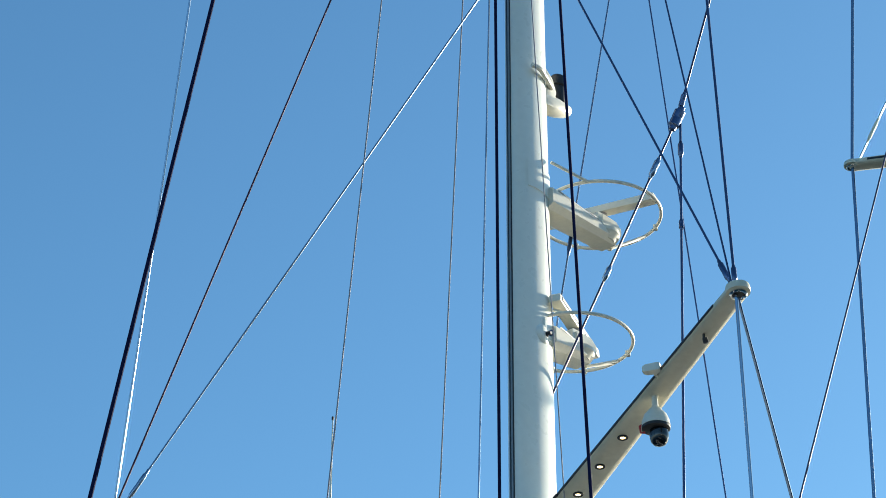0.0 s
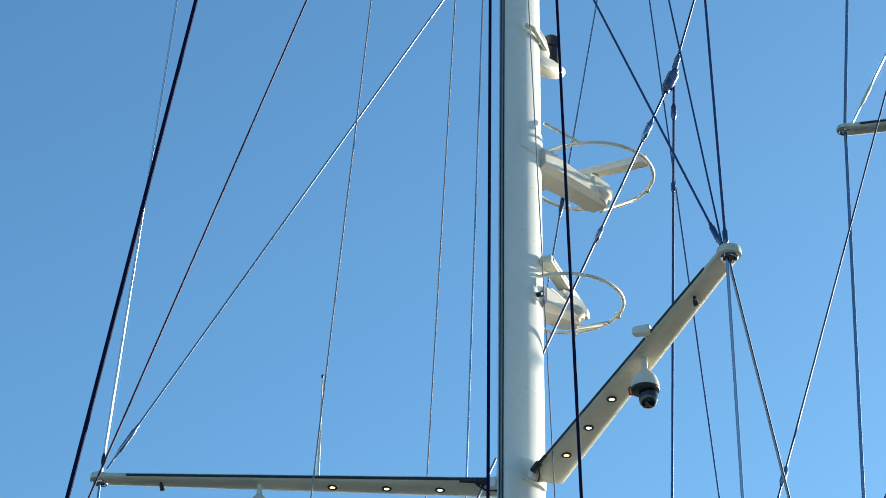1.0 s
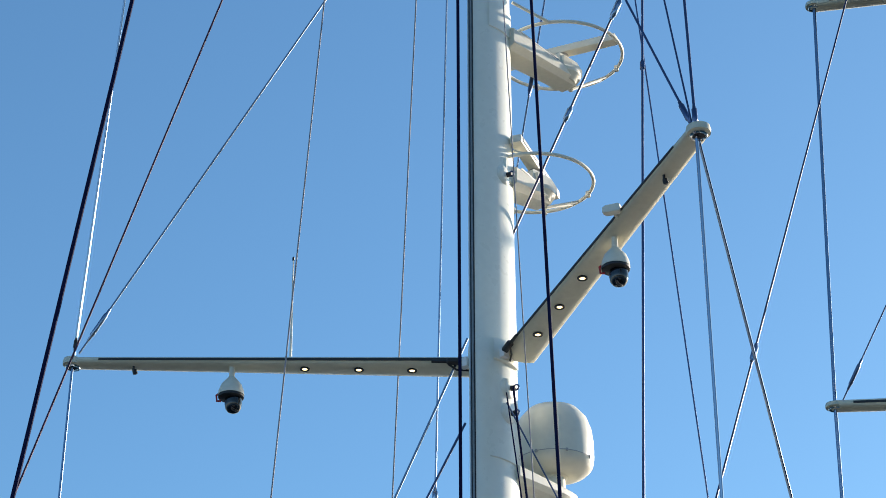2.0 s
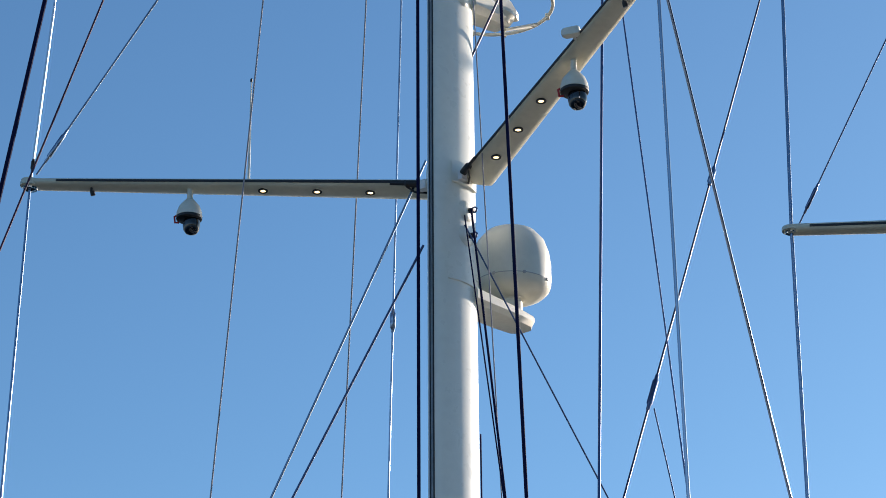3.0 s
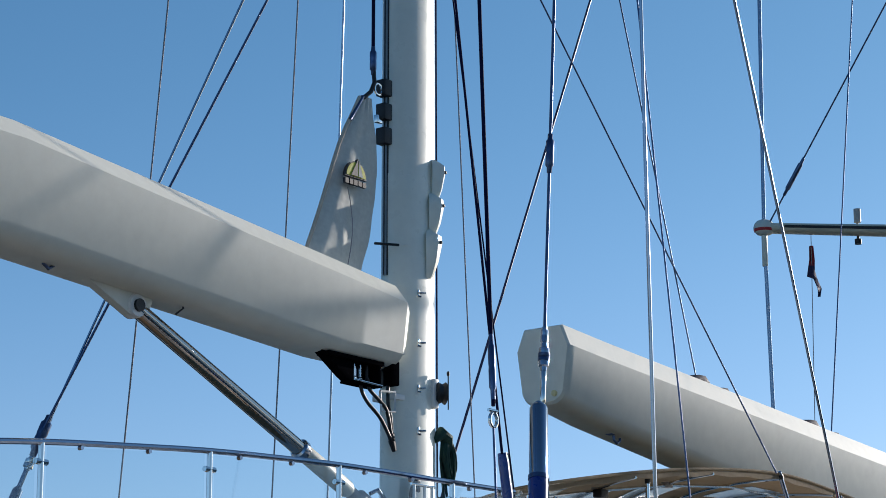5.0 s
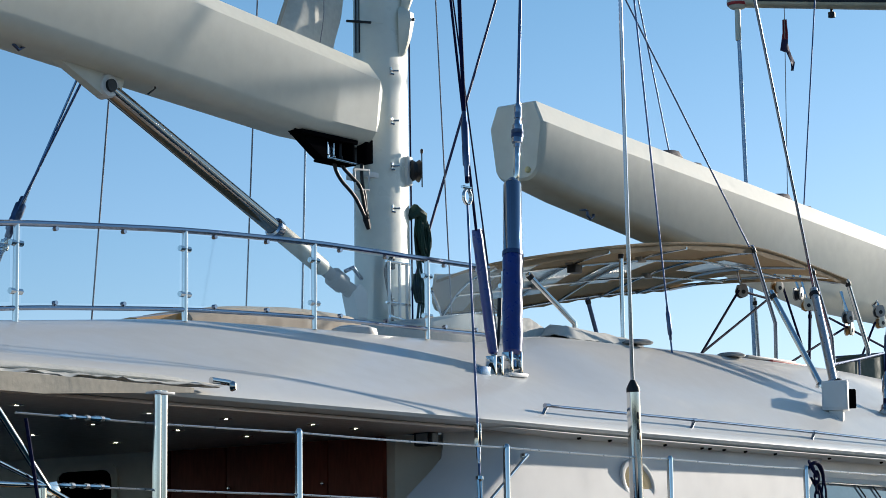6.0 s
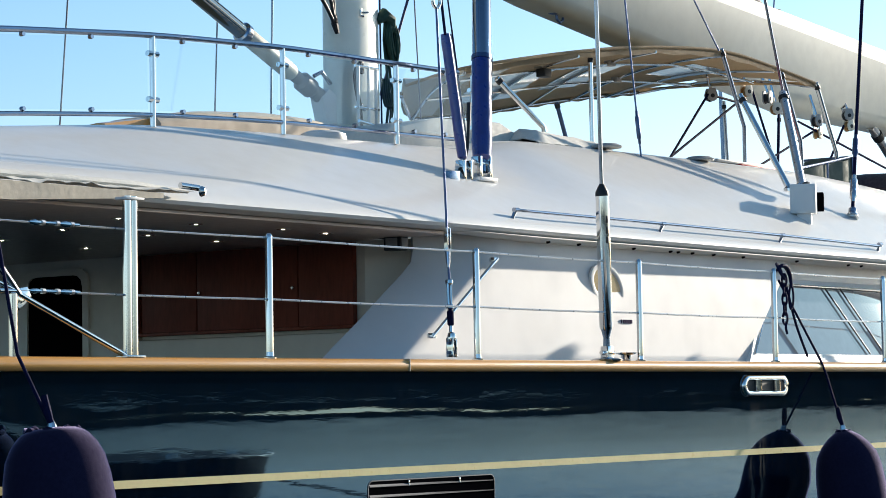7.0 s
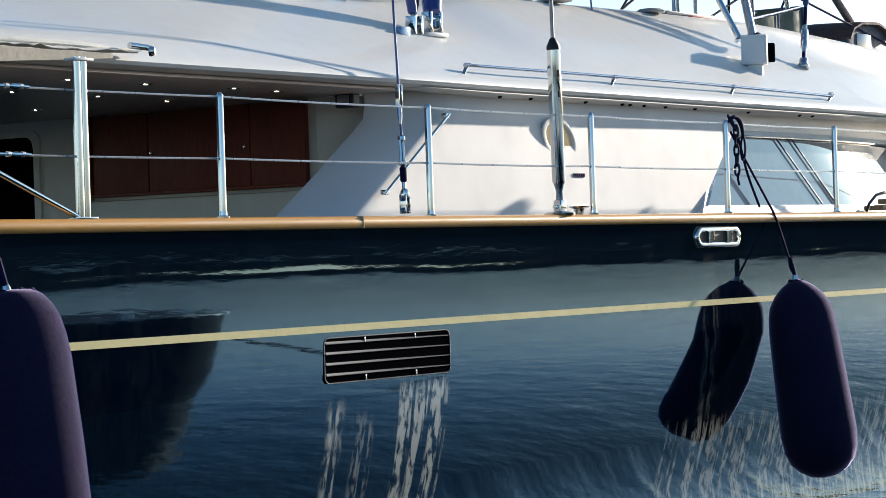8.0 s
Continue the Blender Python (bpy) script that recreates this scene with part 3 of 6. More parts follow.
line("cap_shroud", (0.528, -1.8, 24), TIP_S, 0.013, WIRE_DARK, "dark steel cap shroud above the spreader tip", "shroud", fittings=((0.985, 0.2, 0.024, WIRE_DARK, "collar"),))
line("cap_shroud", TIP_S, (-1.247, -3.353, 3.47), 0.015, STEEL_BLUE, STEEL + " below the spreader tip", "shroud", n=10)
line("mast_stay", (0.2, -0.1, 13.35), (0.905, -1.3, 16.53), 0.012, DARK_ROD, STEEL + " running up from the mast", "stay", fittings=((0.42, 0.2, 0.028, WIRE, "turnbuckle"), (0.80, 0.28, 0.032, WIRE, "turnbuckle"), (0.985, 0.30, 0.06, WIRE_DARK, "block")))
line("mast_stay", (0.905, -1.3, 16.53), (0.86, -2.3, 19.02), 0.012, DARK_ROD, "dark steel rod running up from a block", "stay", fittings=((0.06, 0.2, 0.03, WIRE_DARK, "terminal"),))
line("lower_stay", (0.93, -1.3, 16.46), (-0.641, -1.9, 5.25), 0.0135, WIRE_DARK, "polished steel rod down to a blue covered cylinder", "stay", n=8, fittings=((0.035, 0.22, 0.03, WIRE_DARK, "turnbuckle"), (0.125, 0.14, 0.026, WIRE_DARK, "collar"), (0.81, 0.36, 0.035, WIRE_DARK, "turnbuckle"), (0.952, 0.16, 0.032, STEEL_BLUE, "sleeve"), (0.968, 0.24, 0.044, STEEL_BLUE, "lock_nut"), (0.968, 0.10, 0.05, WIRE_DARK, "lock_ring"), (0.99, 0.42, 0.024, CHROME, "screw")))
line("forward_lower_shroud", TIP_S, (5.77, -1.2, 4.09), 0.014, WIRE, STEEL + " down to the roof strut", "shroud")
line("triatic_stay", (12.107, 0, 30), (0.403, 0, 4.6), 0.012, DARK_ROD, "dark steel stay between the two masts", "stay", fittings=((0.64, 0.3, 0.035, WIRE, "turnbuckle"), (0.757, 0.5, 0.032, WIRE_DARK, "turnbuckle")))
line("topping_lift", (3.262, 0, 10.6), (4.694, 0, 6.42), 0.008, WIRE_DARK, "thin dark topping lift to the main boom", "rope")
line("running_stay", (-0.117, -0.25, 11.4), (3.505, -1.6, 5.16), 0.008, WIRE_DARK, "thin dark rod from mast to roof strut", "stay")
for a, b in (((12.9, 3.6, 24.3), (13.5, 3.3, 31)), ((12.9, 3.6, 24.2), (12.46, 3.6, 16.95)), ((12.46, 3.6, 16.9), (12.3, 3.6, 10.1)), ((12.3, 3.6, 10.0), (12.40, 3.5, 2.3))):
    line("cap_shroud", a, b, 0.028, WIRE, "steel cap shroud of the foremast", "shroud")
line("diagonal_shroud", (12.935, 3.5, 24.3), (14.236, 0.2, 31), 0.014, WIRE, STEEL + " up to the foremast", "shroud", fittings=((0.08, 0.5, 0.03, CREAM, "turnbuckle"),))
line("diagonal_shroud", (12.527, 3.5, 17), (12.618, 0.2, 22), 0.012, WIRE_DARK, STEEL + " up to the foremast", "shroud", fittings=((0.07, 0.5, 0.03, WIRE_DARK, "turnbuckle"),))
line("diagonal_shroud", (12.28, 3.5, 10.1), (12.062, 0.2, 14.6), 0.012, WIRE_DARK, STEEL + " up to the foremast", "shroud", fittings=((0.13, 0.6, 0.035, WIRE_DARK, "turnbuckle"),))
line("lazy_jack", (9.545, 0.2, 16.2), (7.829, 0.2, 6.25), 0.0085, WIRE_DARK, "thin dark line down to the main boom", "rope")
line("roof_stay", (6.84, -1.5, 7.18), (4.26, -2.55, 3.57), 0.018, ROPE, "black running backstay down to the roof", "rope", fittings=((0.80, 0.3, 0.03, WIRE_DARK, "turnbuckle"), (0.92, 0.34, 0.036, CHROME, "turnbuckle"), (0.985, 0.10, 0.04, STEEL_BLUE, "toggle"), (0.998, 0.03, 0.06, CHROME, "foot")))
line("aft_lower_shroud", (-0.138, 0.2, 12.2), (-1.823, 2.6, 5.3), 0.012, WIRE, STEEL + " from mast to the aft deck", "shroud")
line("aft_lower_shroud", (-0.18, 0.2, 11.3), (-1.849, 2.6, 5.3), 0.012, WIRE_DARK, "dark rod from mast to the aft deck", "shroud")
line("aft_chain_rod", (-1.78, 2.6, 5.42), (-2.9, 3.1, 2.3), 0.022, WIRE, "thick polished rod and cylinder on the aft deck", "shroud", n=10, fittings=((0.05, 0.40, 0.05, WIRE_DARK, "fork"), (0.13, 0.12, 0.045, CHROME, "lock_nut"), (0.42, 1.5, 0.075, STEEL_BLUE, "cylinder")))
line("backstay_pendant", (-2.76, -3.0, 4.66), (-3.04, -3.3, 2.22), 0.0085, WIRE_DARK, "thin steel pendant under a shackle", "stay")
line("runner_tail", (-0.017, -0.25, 11.6), (-1.722, -2.299, 4.656), 0.011, ROPE, "black stay from mast to a blue covered cylinder", "rope")
line("thin_halyard", (-0.119, -0.25, 11.5), (-0.50, -1.6, 3.9), 0.007, ROPE, "thin dark halyard down to the roof", "rope")
line("mast_halyard", (0.33, -0.05, 9.5), (0.35, -0.05, 4.2), 0.008, ROPE, "dark halyard along the mast", "rope")


# ================= details =================
def wp(name, bm, mat, owner, parent=None, label="", smooth=None):
    """A part given in world places, under its thing or one of the thing's parts."""
    return part(name, to_local(bm, owner), mat, parent or owner, label, smooth)


def ring_pts(c, r, n, u=(1, 0, 0), v=(0, 1, 0)):
    c, u, v = Vector(c), Vector(u), Vector(v)
    return [c + u * (r * math.cos(2 * math.pi * k / n)) + v * (r * math.sin(2 * math.pi * k / n)) for k in range(n)]


def rod(a, b, r, n=10, bm=None):
    return tube([a, b], r, n, bm)


def facing(p, d):
    """A pose at p whose z axis points along d."""
    return Matrix.Translation(p) @ Vector(d).to_track_quat("Z", "Y").to_matrix().to_4x4()


# ---- lifeline railing along the starboard rail ----
RY = -3.375
STANCHIONS = [-9.2, -5.0, -2.86, -0.8, 1.25, 3.2, 5.2, 7.2]
for x in STANCHIONS[1:7]:
    st = thing("stanchion", "polished steel lifeline stanchion standing on the cap rail", "stanchion", "lifeline stanchions", at=(x, RY, 2.19))
    part("post", tube([(0, 0, 0), (0, 0, 0.735), (0, 0, 0.752), (0, 0, 0.762)], [0.0235, 0.0235, 0.021, 0.012], 14), CHROME, st, smooth=50)
    part("foot", lathe([(0.04, 0.0), (0.04, 0.008), (0.027, 0.014), (0.025, 0.04)], n=16), CHROME, st)
    for z in (0.36, 0.735):
        part("ferrule", tube([(-0.034, 0, z), (0.034, 0, z)], 0.011, 8), CHROME, st)
for z, nm in ((2.925, "upper"), (2.55, "lower")):
    w = thing("lifeline", "taut polished steel lifeline wire with a rigging screw", "lifeline wire", "lifelines", at=(-7.3, RY, z))
    for a, b in zip([-7.3] + STANCHIONS[1:], STANCHIONS[1:]):
        sag = 0.006
        part("wire", tube([(a + 7.3 + (b - a) * s, 0, -sag * 4 * s * (1 - s)) for s in (0, 0.25, 0.5, 0.75, 1)], 0.0068, 6), BRUSHED, w)
    part("rigging_screw", tube([(0.32, 0, 0), (0.36, 0, 0), (0.40, 0, 0), (0.55, 0, 0), (0.59, 0, 0), (0.70, 0, 0)], [0.008, 0.016, 0.010, 0.010, 0.017, 0.008], 10), CHROME, w)
    for xx in (0.42, 0.53, 0.64):
        part("screw_collar", tube([(xx - 0.012, 0, 0), (xx + 0.012, 0, 0)], 0.016, 8), BRUSHED, w)

# roof pillar and the boarding gate aft of it
pillar = thing("roof_pillar", "polished steel double-tube pillar between cap rail and roof", "pillar", at=(-6.2, RY, 2.19))
for dx in (-0.024, 0.024):
    part("pillar_tube", tube([(dx, 0, 0), (dx, 0, 0.92)], 0.026, 14), CHROME, pillar)
part("top_plate", box((-0.075, -0.045, 0.897), (0.075, 0.045, 0.912), 0.004), WHITE, pillar)
part("foot_plate", box((-0.075, -0.045, 0.0), (0.075, 0.045, 0.012), 0.003), CHROME, pillar)
gate = thing("gate_frame", "polished steel gate frame braced beside the roof pillar", "gate", at=(-7.1, RY, 2.19))
wp("post", rod((-7.1, RY, 2.19), (-7.1, RY, 2.53), 0.024, 12), CHROME, gate)
wp("brace", rod((-7.06, RY, 2.53), (-6.24, RY, 2.20), 0.017, 12), CHROME, gate)
wp("brace", rod((-7.06, RY, 2.53), (-7.5, RY, 3.02), 0.019, 12), CHROME, gate)
wp("bar", rod((-7.06, RY, 2.545), (-7.9, RY, 2.545), 0.017, 12), CHROME, gate)
wp("bar", rod((-7.06, RY, 2.54), (-7.6, RY, 2.72), 0.014, 12), CHROME, gate)
wp("gusset", prism([(-7.13, 2.55), (-7.0, 2.57), (-6.97, 2.52), (-7.07, 2.43)], "y", RY - 0.006, RY + 0.006, 0.002), CHROME, gate)

# ---- cap shroud foot ----
sf = thing("shroud_cylinder", "polished steel shroud cylinder with a black cone on top", "rigging cylinder", "rigging", at=(-1.219, -3.353, 2.15))
wp("cylinder", tube([(-1.225, -3.353, 2.42), (-1.225, -3.353, 2.44), (-1.241, -3.353, 3.40)], [0.044, 0.05, 0.05], 20), CHROME, sf)
wp("cone", tube([(-1.241, -3.353, 3.40), (-1.243, -3.353, 3.43), (-1.246, -3.353, 3.475), (-1.247, -3.353, 3.49)], [0.052, 0.05, 0.026, 0.016], 16), BLACK, sf, label="black rubber cone")
wp("neck", tube([(-1.221, -3.353, 2.26), (-1.223, -3.353, 2.36), (-1.225, -3.353, 2.43)], [0.03, 0.024, 0.042], 14), WIRE, sf)
wp("toggle", box((-1.259, -3.388, 2.2), (-1.179, -3.318, 2.30), 0.012), CHROME, sf)
wp("flange", lathe([(0.11, 0), (0.12, 0.01), (0.1, 0.022), (0.04, 0.03)], pose(-1.229, -3.353, 2.19), 20), CHROME, sf)
wp("pin", rod((-1.299, -3.353, 2.25), (-1.139, -3.353, 2.25), 0.016, 10), CHROME, sf)
for z in (3.12, 3.2, 3.05):
    wp("vent_slot", box((-1.264, -3.408, z), (-1.249, -3.393, z + 0.05), 0.003), BLACK, sf)
bol = thing("deck_bollard", "small polished steel mooring bollard on the side deck", "bollard", at=(-0.88, -3.3, 2.15))
part("post", lathe([(0.03, 0), (0.034, 0.05), (0.04, 0.085), (0.078, 0.095), (0.08, 0.105), (0.03, 0.112)], n=20), CHROME, bol)

# backstay pendant: ring and rigging screw
pend = thing("pendant_screw", "polished steel rigging screw with blue tape at the rail", "rigging screw", "rigging", at=(-3.04, -3.3, 2.2))
A, B = Vector((-2.995, -3.245, 2.74)), Vector((-3.05, -3.3, 2.21))
for s_ in (-1, 1):
    wp("side_bar", tube([A.lerp(B, 0.03) + Vector((s_ * 0.017, 0, 0)), A.lerp(B, 0.36) + Vector((s_ * 0.017, 0, 0))], 0.0085, 8), CHROME, pend)
for q in (0.0, 0.32):
    wp("collar", tube([A.lerp(B, q), A.lerp(B, q + 0.015), A.lerp(B, q + 0.06), A.lerp(B, q + 0.075)], [0.014, 0.027, 0.027, 0.014], 12), CHROME, pend)
wp("tape", tube([A.lerp(B, 0.40), A.lerp(B, 0.42), A.lerp(B, 0.58), A.lerp(B, 0.60)], [0.016, 0.024, 0.023, 0.014], 12), ROPE, pend, label="dark blue tape")
wp("thread", tube([A.lerp(B, 0.58), A.lerp(B, 0.84)], 0.013, 10), CHROME, pend)
for s_ in (-1, 1):
    wp("jaw_plate", box(B + Vector((s_ * 0.021 - 0.006, -0.028, 0.0)), B + Vector((s_ * 0.021 + 0.006, 0.028, 0.13)), 0.004), CHROME, pend)
wp("jaw_head", lathe([(0.012, 0.17), (0.026, 0.16), (0.034, 0.125), (0.03, 0.11)], pose(*B), 12), CHROME, pend)
for z in (0.03, 0.095):
    wp("jaw_pin", rod(B + Vector((-0.046, 0, z)), B + Vector((0.046, 0, z)), 0.011, 8), WIRE_DARK, pend)
T = Vector((-2.950, -3.204, 3.06))
for s_ in (-1, 1):
    wp("fork_plate", box(T + Vector((s_ * 0.016 - 0.005, -0.016, -0.13)), T + Vector((s_ * 0.016 + 0.005, 0.016, 0.035)), 0.004), CHROME, pend)
wp("fork_pin", rod(T + Vector((-0.034, 0, -0.02)), T + Vector((0.034, 0, -0.02)), 0.010, 8), CHROME, pend)
wp("swage", tube([T + Vector((-0.012, -0.01, -0.12)), T + Vector((-0.018, -0.016, -0.2)), T + Vector((-0.024, -0.022, -0.24))], [0.018, 0.016, 0.009], 10), STEEL_BLUE, pend)
shk = thing("shackle", "polished steel bow shackle joining stay and pendant", "shackle", "rigging", at=(-2.76, -3.0, 4.72))
part("bow", tube([(0.042 * math.sin(a), 0, -0.02 + 0.05 * math.cos(a)) for a in [0.35 + (2 * math.pi - 0.7) * k / 16 for k in range(17)]], 0.013, 8), CHROME, shk)
part("pin", rod((-0.06, 0, 0.045), (0.045, 0, 0.045), 0.012, 10), CHROME, shk)

# ---- blue covered rigging cylinders on the roof ----
def rig_cylinder(top, low, foot, r, cover_from, name_label):
    t = thing("rigging_cylinder", name_label, "rigging cylinder", "blue covered cylinders", at=foot)
    top, low, foot = Vector(top), Vector(low), Vector(foot)
    d = (low - top).normalized()
    if cover_from > 0.01:
        wp("steel_tube", tube([top - d * 0.04, top, top + d * 0.02, top.lerp(low, cover_from)], [r * 0.3, r * 0.82, r * 0.92, r * 0.92], 18), STEEL_BLUE, t, label="polished steel tube")
        wp("tube_collar", tube([top.lerp(low, cover_from - 0.012), top.lerp(low, cover_from + 0.012)], r * 1.02, 18), WIRE_DARK, t)
    pts, rs = [], []
    for k in range(13):
        s = cover_from + (0.985 - cover_from) * k / 12
        pts.append(top.lerp(low, s))
        rs.append(r * (1 + 0.03 * math.sin(k * 2.1)) * (0.9 if k in (0, 12) else 1))
    wp("cover", tube(pts + [top.lerp(low, 1.0)], rs + [r * 0.5], 18), BLUE, t, label="royal blue fabric cover")
    wp("seam_cord", tube([top.lerp(low, cover_from + (0.97 - cover_from) * k / 8) + Vector((0.6 * r - r * 0.6 * k / 8, -r * 0.85, 0)) for k in range(9)], 0.006, 6), ROPE_PALE, t)
    wp("eye_end", tube([low - d * 0.01, low + d * 0.1], r * 0.42, 12), WIRE, t)
    for s in (-1, 1):
        o = Vector((s * (r * 0.55 + 0.02), 0, 0))
        wp("fork_plate", box(foot + o + Vector((-0.014, -0.045, -0.02)), foot + o + Vector((0.014, 0.045, 0.16)), 0.008), CHROME, t)
    wp("clevis_pin", rod(foot + Vector((-r * 0.55 - 0.06, 0, 0.11)), foot + Vector((r * 0.55 + 0.06, 0, 0.11)), 0.02, 12), CHROME, t)
    wp("base_plate", box(foot + Vector((-0.11, -0.07, -0.03)), foot + Vector((0.11, 0.09, 0.0)), 0.008), WHITE, t)
    return t


rig_cylinder((-1.676, -2.267, 4.664), (-1.609, -2.357, 3.722), (-1.609, -2.368, 3.55), 0.040, 0.0, "slim rigging cylinder in a blue cover on the roof")
rig_cylinder((-0.998, -2.118, 5.129), (-1.352, -2.348, 3.734), (-1.382, -2.368, 3.594), 0.078, 0.42, "thick rigging cylinder half in a blue cover on the roof")
vv = thing("valve_block", "small steel hydraulic valve block with black hose", "valve", at=(-1.815, -2.4, 3.515))
part("valve_body", box((-0.05, -0.04, 0.0), (0.06, 0.04, 0.1), 0.012), WIRE, vv)
part("hose", tube(soft([(0.05, 0, 0.07), (0.14, 0.02, 0.12), (0.26, 0.04, 0.28), (0.3, 0.05, 0.5)]), 0.013, 8), BLACK, vv)
part("grip", tube([(0.3, 0.05, 0.5), (0.31, 0.05, 0.64)], 0.018, 10), BLACK, vv)

# ---- handrail on the roof edge, vents under the eave ----
hr = thing("roof_handrail", "long polished steel handrail on the roof edge", "handrail", at=(-1.9, -3.02, 3.2))
wp("rail_tube", tube([(x, -3.03 * roof_width(x), z) for x, z in ((-1.86, 3.285), (0.2, 3.289), (2.2, 3.285), (4.0, 3.268))], 0.0125, 10), STEEL_BLUE, hr)
for x in (-1.86, 0.19, 2.15, 3.98):
    y = -3.03 * roof_width(x)
    wp("bracket", tube([(x, y, 3.282), (x - 0.02, y + 0.01, 3.235), (x - 0.03, y + 0.03, 3.20)], [0.015, 0.012, 0.026], 8), STEEL_BLUE, hr)
    wp("end_knob", rod((x - 0.02, y, 3.285), (x + 0.035, y, 3.287), 0.018, 10), STEEL_BLUE, hr)
for x in (-1.43, -1.02, -0.62, -0.25, 0.3, 0.42, 0.64, 0.98, 1.47, 2.4, 3.35, 3.6):
    v = tagged(part("eave_vent", lathe([(0.016, 0.0), (0.016, 0.012), (0.010, 0.014)], pose(x, -3.03 * roof_width(x), 3.078, 160, 0, 0), 10), MATT_BLACK), "small black drain fitting under the eave", "drain", "eave drains")
# white gutter moulding under the eave
gut = thing("eave_moulding", "white gutter moulding under the roof edge", "moulding", at=(-2.2, -3.0, 3.09))
wp("moulding_strip", rings([[(x, y * roof_width(x), z) for y, z in ((-3.09, 3.1), (-3.098, 3.092), (-3.085, 3.083), (-2.9, 3.065), (-2.86, 3.1))] for x in (-1.6, -1, -0.2, 1, 2, 3, 4.2, 5.5)]), WHITE, gut)
wp("moulding_end", rings([[(x, y * roof_width(x), z) for y, z in ((-3.09, 3.1), (-3.09 - 0.008 * k, 3.1 - 0.008 * k), (-3.085, 3.1 - 0.017 * k), (-2.9, 3.1 - 0.035 * k), (-2.86, 3.1))] for x, k in ((-2.5, 0.05), (-2.1, 0.5), (-1.6, 1.0))]), WHITE, gut)

# ---- side wall fittings ----
br = thing("brace_bar", "slim steel brace bar along the wing edge", "brace", at=(-2.72, -2.98, 2.37))
wp("bar", rod((-2.107, -3.015, 2.925), (-2.917, -3.035, 2.355), 0.012, 10), CHROME, br)
for p in ((-2.127, -3.005, 2.915), (-2.897, -3.025, 2.365)):
    wp("clevis", box(Vector(p) + Vector((-0.024, -0.016, -0.018)), Vector(p) + Vector((0.024, 0.03, 0.018)), 0.006), CHROME, br)
ov = thing("oval_porthole", "oval porthole with a white recessed rim and gold glass", "porthole", at=(-0.5, -2.9, 2.77))


def oval(a, b, y, turn=-24, c=(-0.567, 2.775), n=40):
    t = radians(turn)
    out = []
    for k in range(n):
        p = 2 * math.pi * k / n
        u, v = a * math.cos(p), b * math.sin(p)
        out.append((c[0] + u * math.cos(t) - v * math.sin(t), y + 0.083 * (2.775 - (c[1] + u * math.sin(t) + v * math.cos(t))), c[1] + u * math.sin(t) + v * math.cos(t)))
    return out


YW = -2.939
wp("rim", rings([oval(0.25, 0.155, YW + 0.01), oval(0.25, 0.155, YW - 0.009), oval(0.225, 0.135, YW - 0.012), oval(0.205, 0.118, YW - 0.006), oval(0.2, 0.115, YW + 0.008)], caps=False), WHITE, ov, smooth=60)
GOLD_GLASS = material("amber_porthole_glass", (0.62, 0.47, 0.23), 0.28, vary=0.2, scale=8)
wp("glass", rings([oval(0.2, 0.115, YW - 0.004), oval(0.12, 0.07, YW - 0.005)], caps=True), GOLD_GLASS, ov, label="amber tinted oval glass")
plate = thing("wall_lettering", "row of small illegible dark letters on the wall", "lettering", at=(-0.4, -2.93, 2.5))
for i in range(6):
    x = -0.41 + 0.027 * i
    wp("letter_bar", box((x, -2.9655, 2.492), (x + (0.008 if i == 0 else 0.019), -2.955, 2.521)), FENDER, plate)

# windows forward: raked glass in a white frame
GLASS_DARK = material("tinted_window_glass", (0.12, 0.15, 0.19), 0.035, vary=0.1, scale=2, spec=0.8, coat=1.0)
win = thing("side_window", "long raked tinted window with a white frame", "window", at=(1.5, -2.9, 2.2))





def win_y(z, x=1.5):
    """The glass leans in and curves inboard towards the bow."""
    q = max(0.0, x - 2.3)
    return -3.005 + (z - 2.22) * (0.325 + 0.023 * min(q, 2.8)) + 0.045 * max(0.0, x - 3.65) ** 2


def glass_line(pts, n=14):
    """The outline with its long sides divided, so that it can follow the curve."""
    out = []
    for (xa, za), (xb, zb) in zip(pts, pts[1:] + pts[:1]):
        m = n if abs(xb - xa) > 2 else 1
        out += [(xa + (xb - xa) * k / m, za + (zb - za) * k / m) for k in range(m)]
    return out


grid = []
for k in range(7):
    z = 2.24 + 0.66 * k / 6
    x0 = 1.533 + 0.68 * k / 6
    grid.append([(x0 + (6.5 - x0) * i / 30, win_y(z, x0 + (6.5 - x0) * i / 30) - 0.002, z) for i in range(31)])
wp("pane", sheet(grid, 0.02), GLASS_DARK, win, label="tinted glass pane", smooth=50)
frame_o = glass_line([(1.413, 2.17), (2.153, 2.955), (6.7, 2.955), (6.7, 2.17)])
frame_i = glass_line([(1.563, 2.27), (2.233, 2.88), (6.45, 2.88), (6.45, 2.27)])
wp("window_frame", rings([[(x, win_y(z, x) + d, z) for x, z in line_] for d, line_ in ((0.03, frame_o), (-0.02, frame_o), (-0.022, frame_i), (0.012, frame_i))], caps=False), WHITE, win, smooth=25)
wp("frame_bead", tube([(x, win_y(z, x) - 0.024, z) for x, z in frame_i[:16]], 0.008, 6), CHROME, win)
for x0, x1 in ((3.2, 3.66), (3.5, 3.95)):
    wp("wiper_arm", rod((x0, win_y(2.88, x0) - 0.02, 2.88), (x1, win_y(2.28, x1) - 0.02, 2.28), 0.007, 8), BLACK, win)
fill = thing("forward_side_wall", "white deckhouse wall under and over the windows", "wall", at=(2, -2.9, 2.0))
wp("wall_strip", prism([(1.2, 1.95), (9.5, 1.95), (9.5, 2.2), (1.45, 2.2)], "y", -2.96, -2.90), WHITE, fill)
